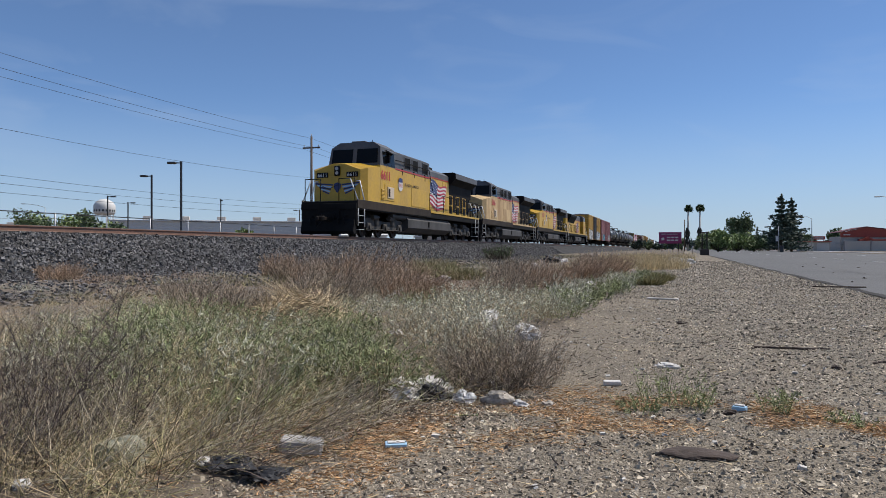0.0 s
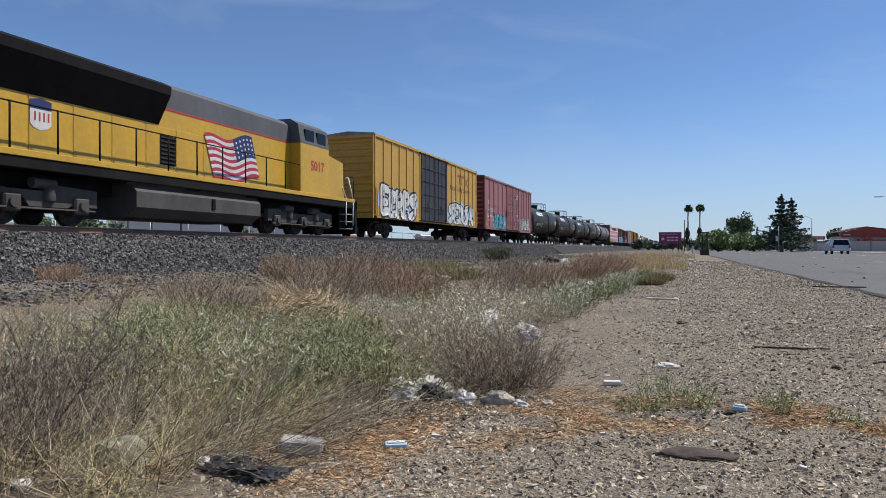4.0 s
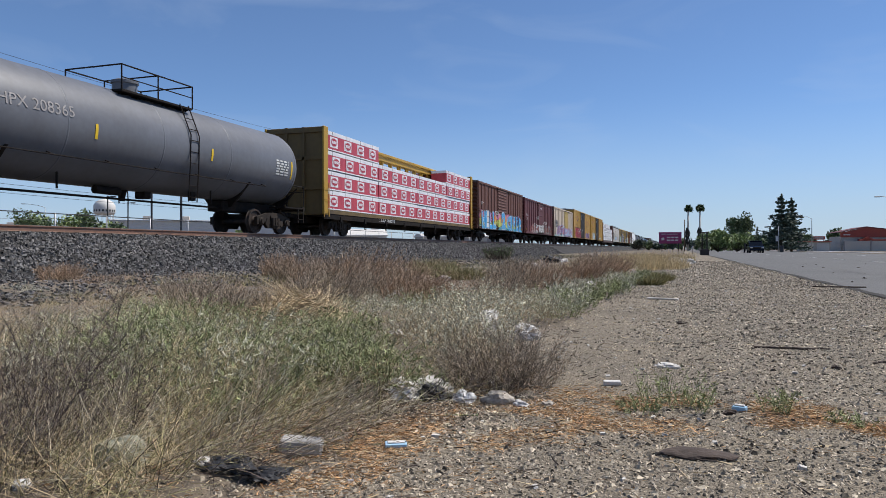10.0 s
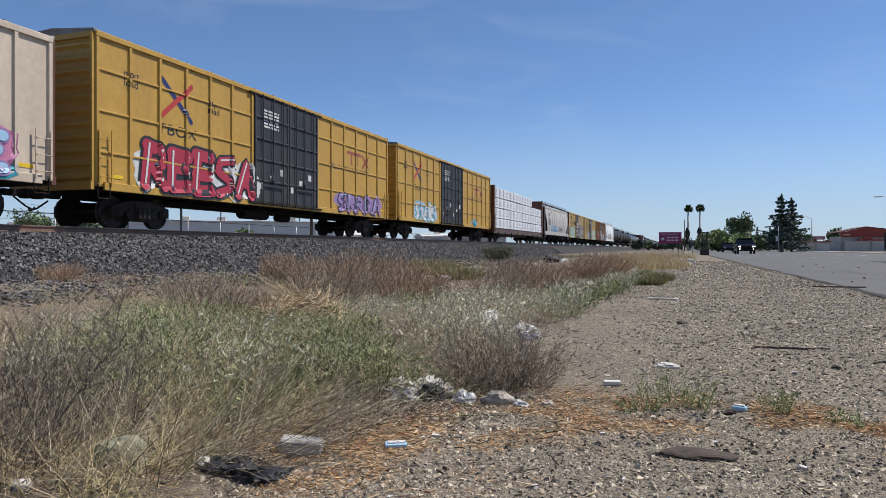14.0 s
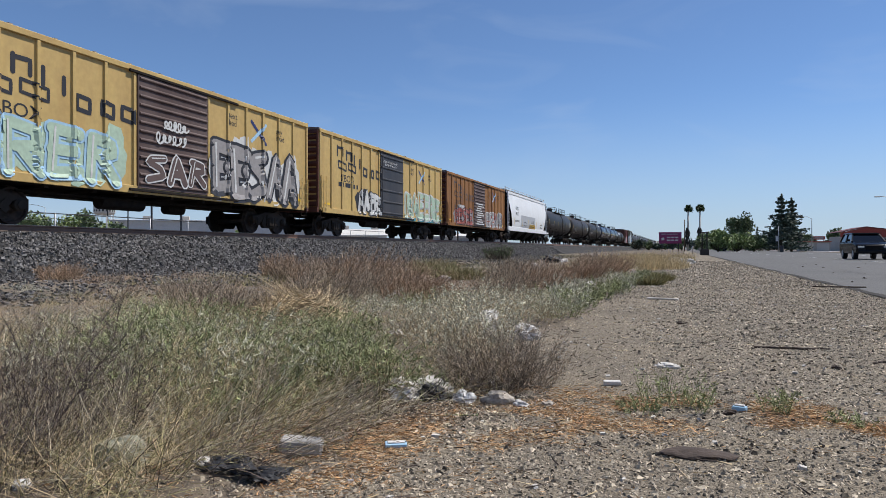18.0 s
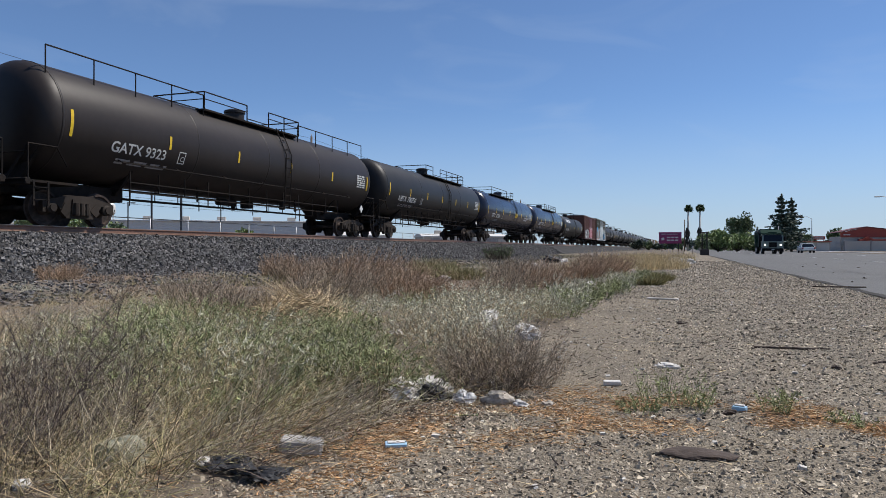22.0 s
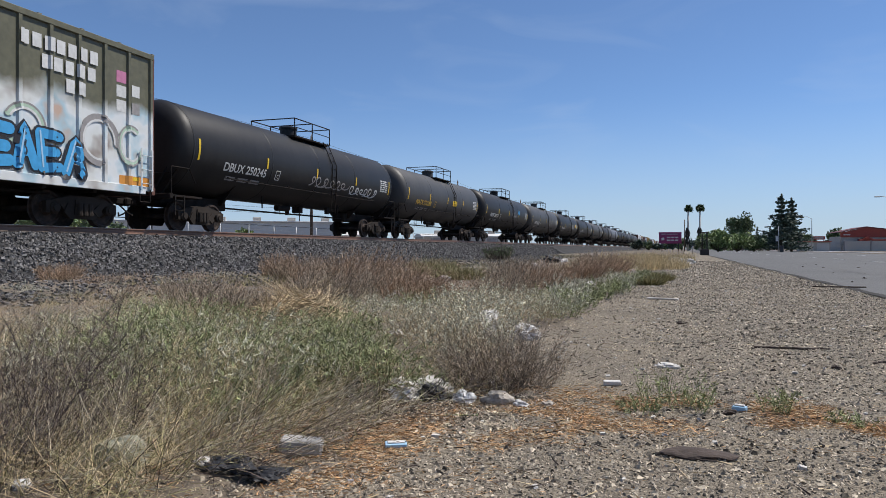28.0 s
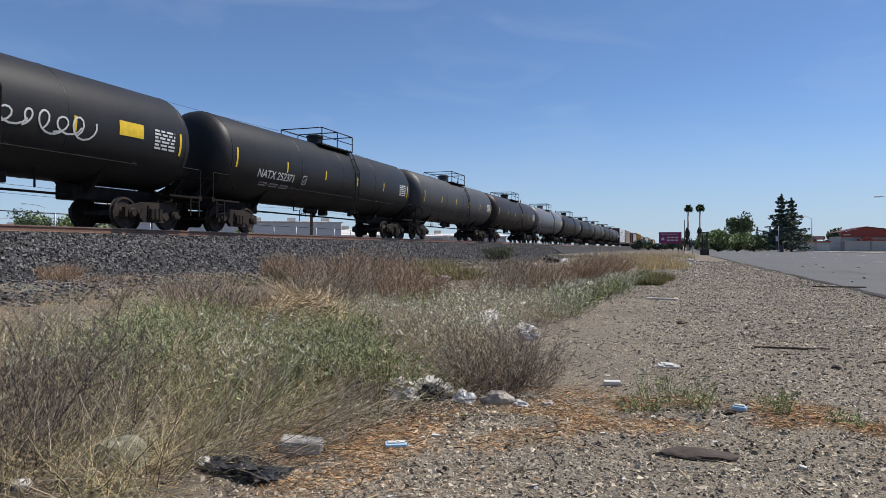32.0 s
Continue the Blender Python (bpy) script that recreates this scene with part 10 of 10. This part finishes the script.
board("foam_cup_lid", -0.31, 3.5, 0.085, 0.04, 0.022, 12, "paper", "flat white carton lying on the gravel", "carton")
board("concrete_piece", -1.2, 2.03, 0.14, 0.075, 0.05, 24, "concrete", "broken piece of pale concrete slab", "concrete piece", 6)
board("timber_offcut", -1.7, 1.38, 0.14, 0.042, 0.035, 130, "rock_white", "pale square timber offcut standing askew", "wood piece", 62)
board("plank", -0.2, 9.85, 0.42, 0.07, 0.02, -14, "paper", "white plank lying on the gravel", "plank")
board("green_strip", -0.86, 2.75, 0.14, 0.008, 0.005, 18, "leaf_bright", "thin green plastic strip", "plastic strip")
mask = board("face_mask", -0.93, 2.21, 0.075, 0.05, 0.012, 25, "pale_blue", "crumpled pale blue face mask", "face mask")
part("fold", Shape().box(-0.03, -0.012, 0.012, 0.03, 0.012, 0.017, 0.002), M["paper"], mask)
mask = board("face_mask", 0.24, 3.07, 0.055, 0.035, 0.02, -20, "pale_blue", "folded pale blue face mask on straw", "face mask")
part("fold", Shape().box(-0.02, -0.01, 0.02, 0.02, 0.01, 0.026, 0.002), M["paper"], mask)


bpy.data.objects["timber_offcut"].matrix_world = pose(-1.69, 1.4, -0.02, 0, 58, 130)


def stick(x, y, l, r, turn, label, seed):
    rr = random.Random(seed)
    pts = [((i / 6 - 0.5) * l, rr.uniform(-0.035, 0.035) * l, r + rr.uniform(0, 0.4) * r) for i in range(7)]
    o = part("stick", Shape().path(pts, r, 6), M["char"])
    o.matrix_world = pose(x, y, land(x, y), 0, 0, turn)
    tagged(o, label, "stick", "sticks on the shoulder")


stick(0.72, 5.1, 0.47, 0.008, 6, "long dark stick lying on the gravel", 1)
stick(2.55, 13.0, 0.8, 0.012, 5, "dark branch lying by the road's edge", 2)
stick(3.3, 15.5, 0.8, 0.012, -8, "dark branch lying by the road's edge", 3)
stick(3.4, 11.5, 0.5, 0.012, 20, "dark stick lying by the road's edge", 4)
stick(1.15, 4.6, 0.3, 0.006, 50, "thin bent stick on the gravel", 5)


# ---- what moves ----
def motions():
    for car, mid in TRAIN:
        walk(car, [(t, pose(TRACK_X, TRAIN_Y0 + mid - SPEED * t, RAIL_Z)) for t in (0.0, 8.0, 16.0, 24.0, 32.0)])
    for ob, rows in MOVERS:
        walk(ob, rows)


motions()
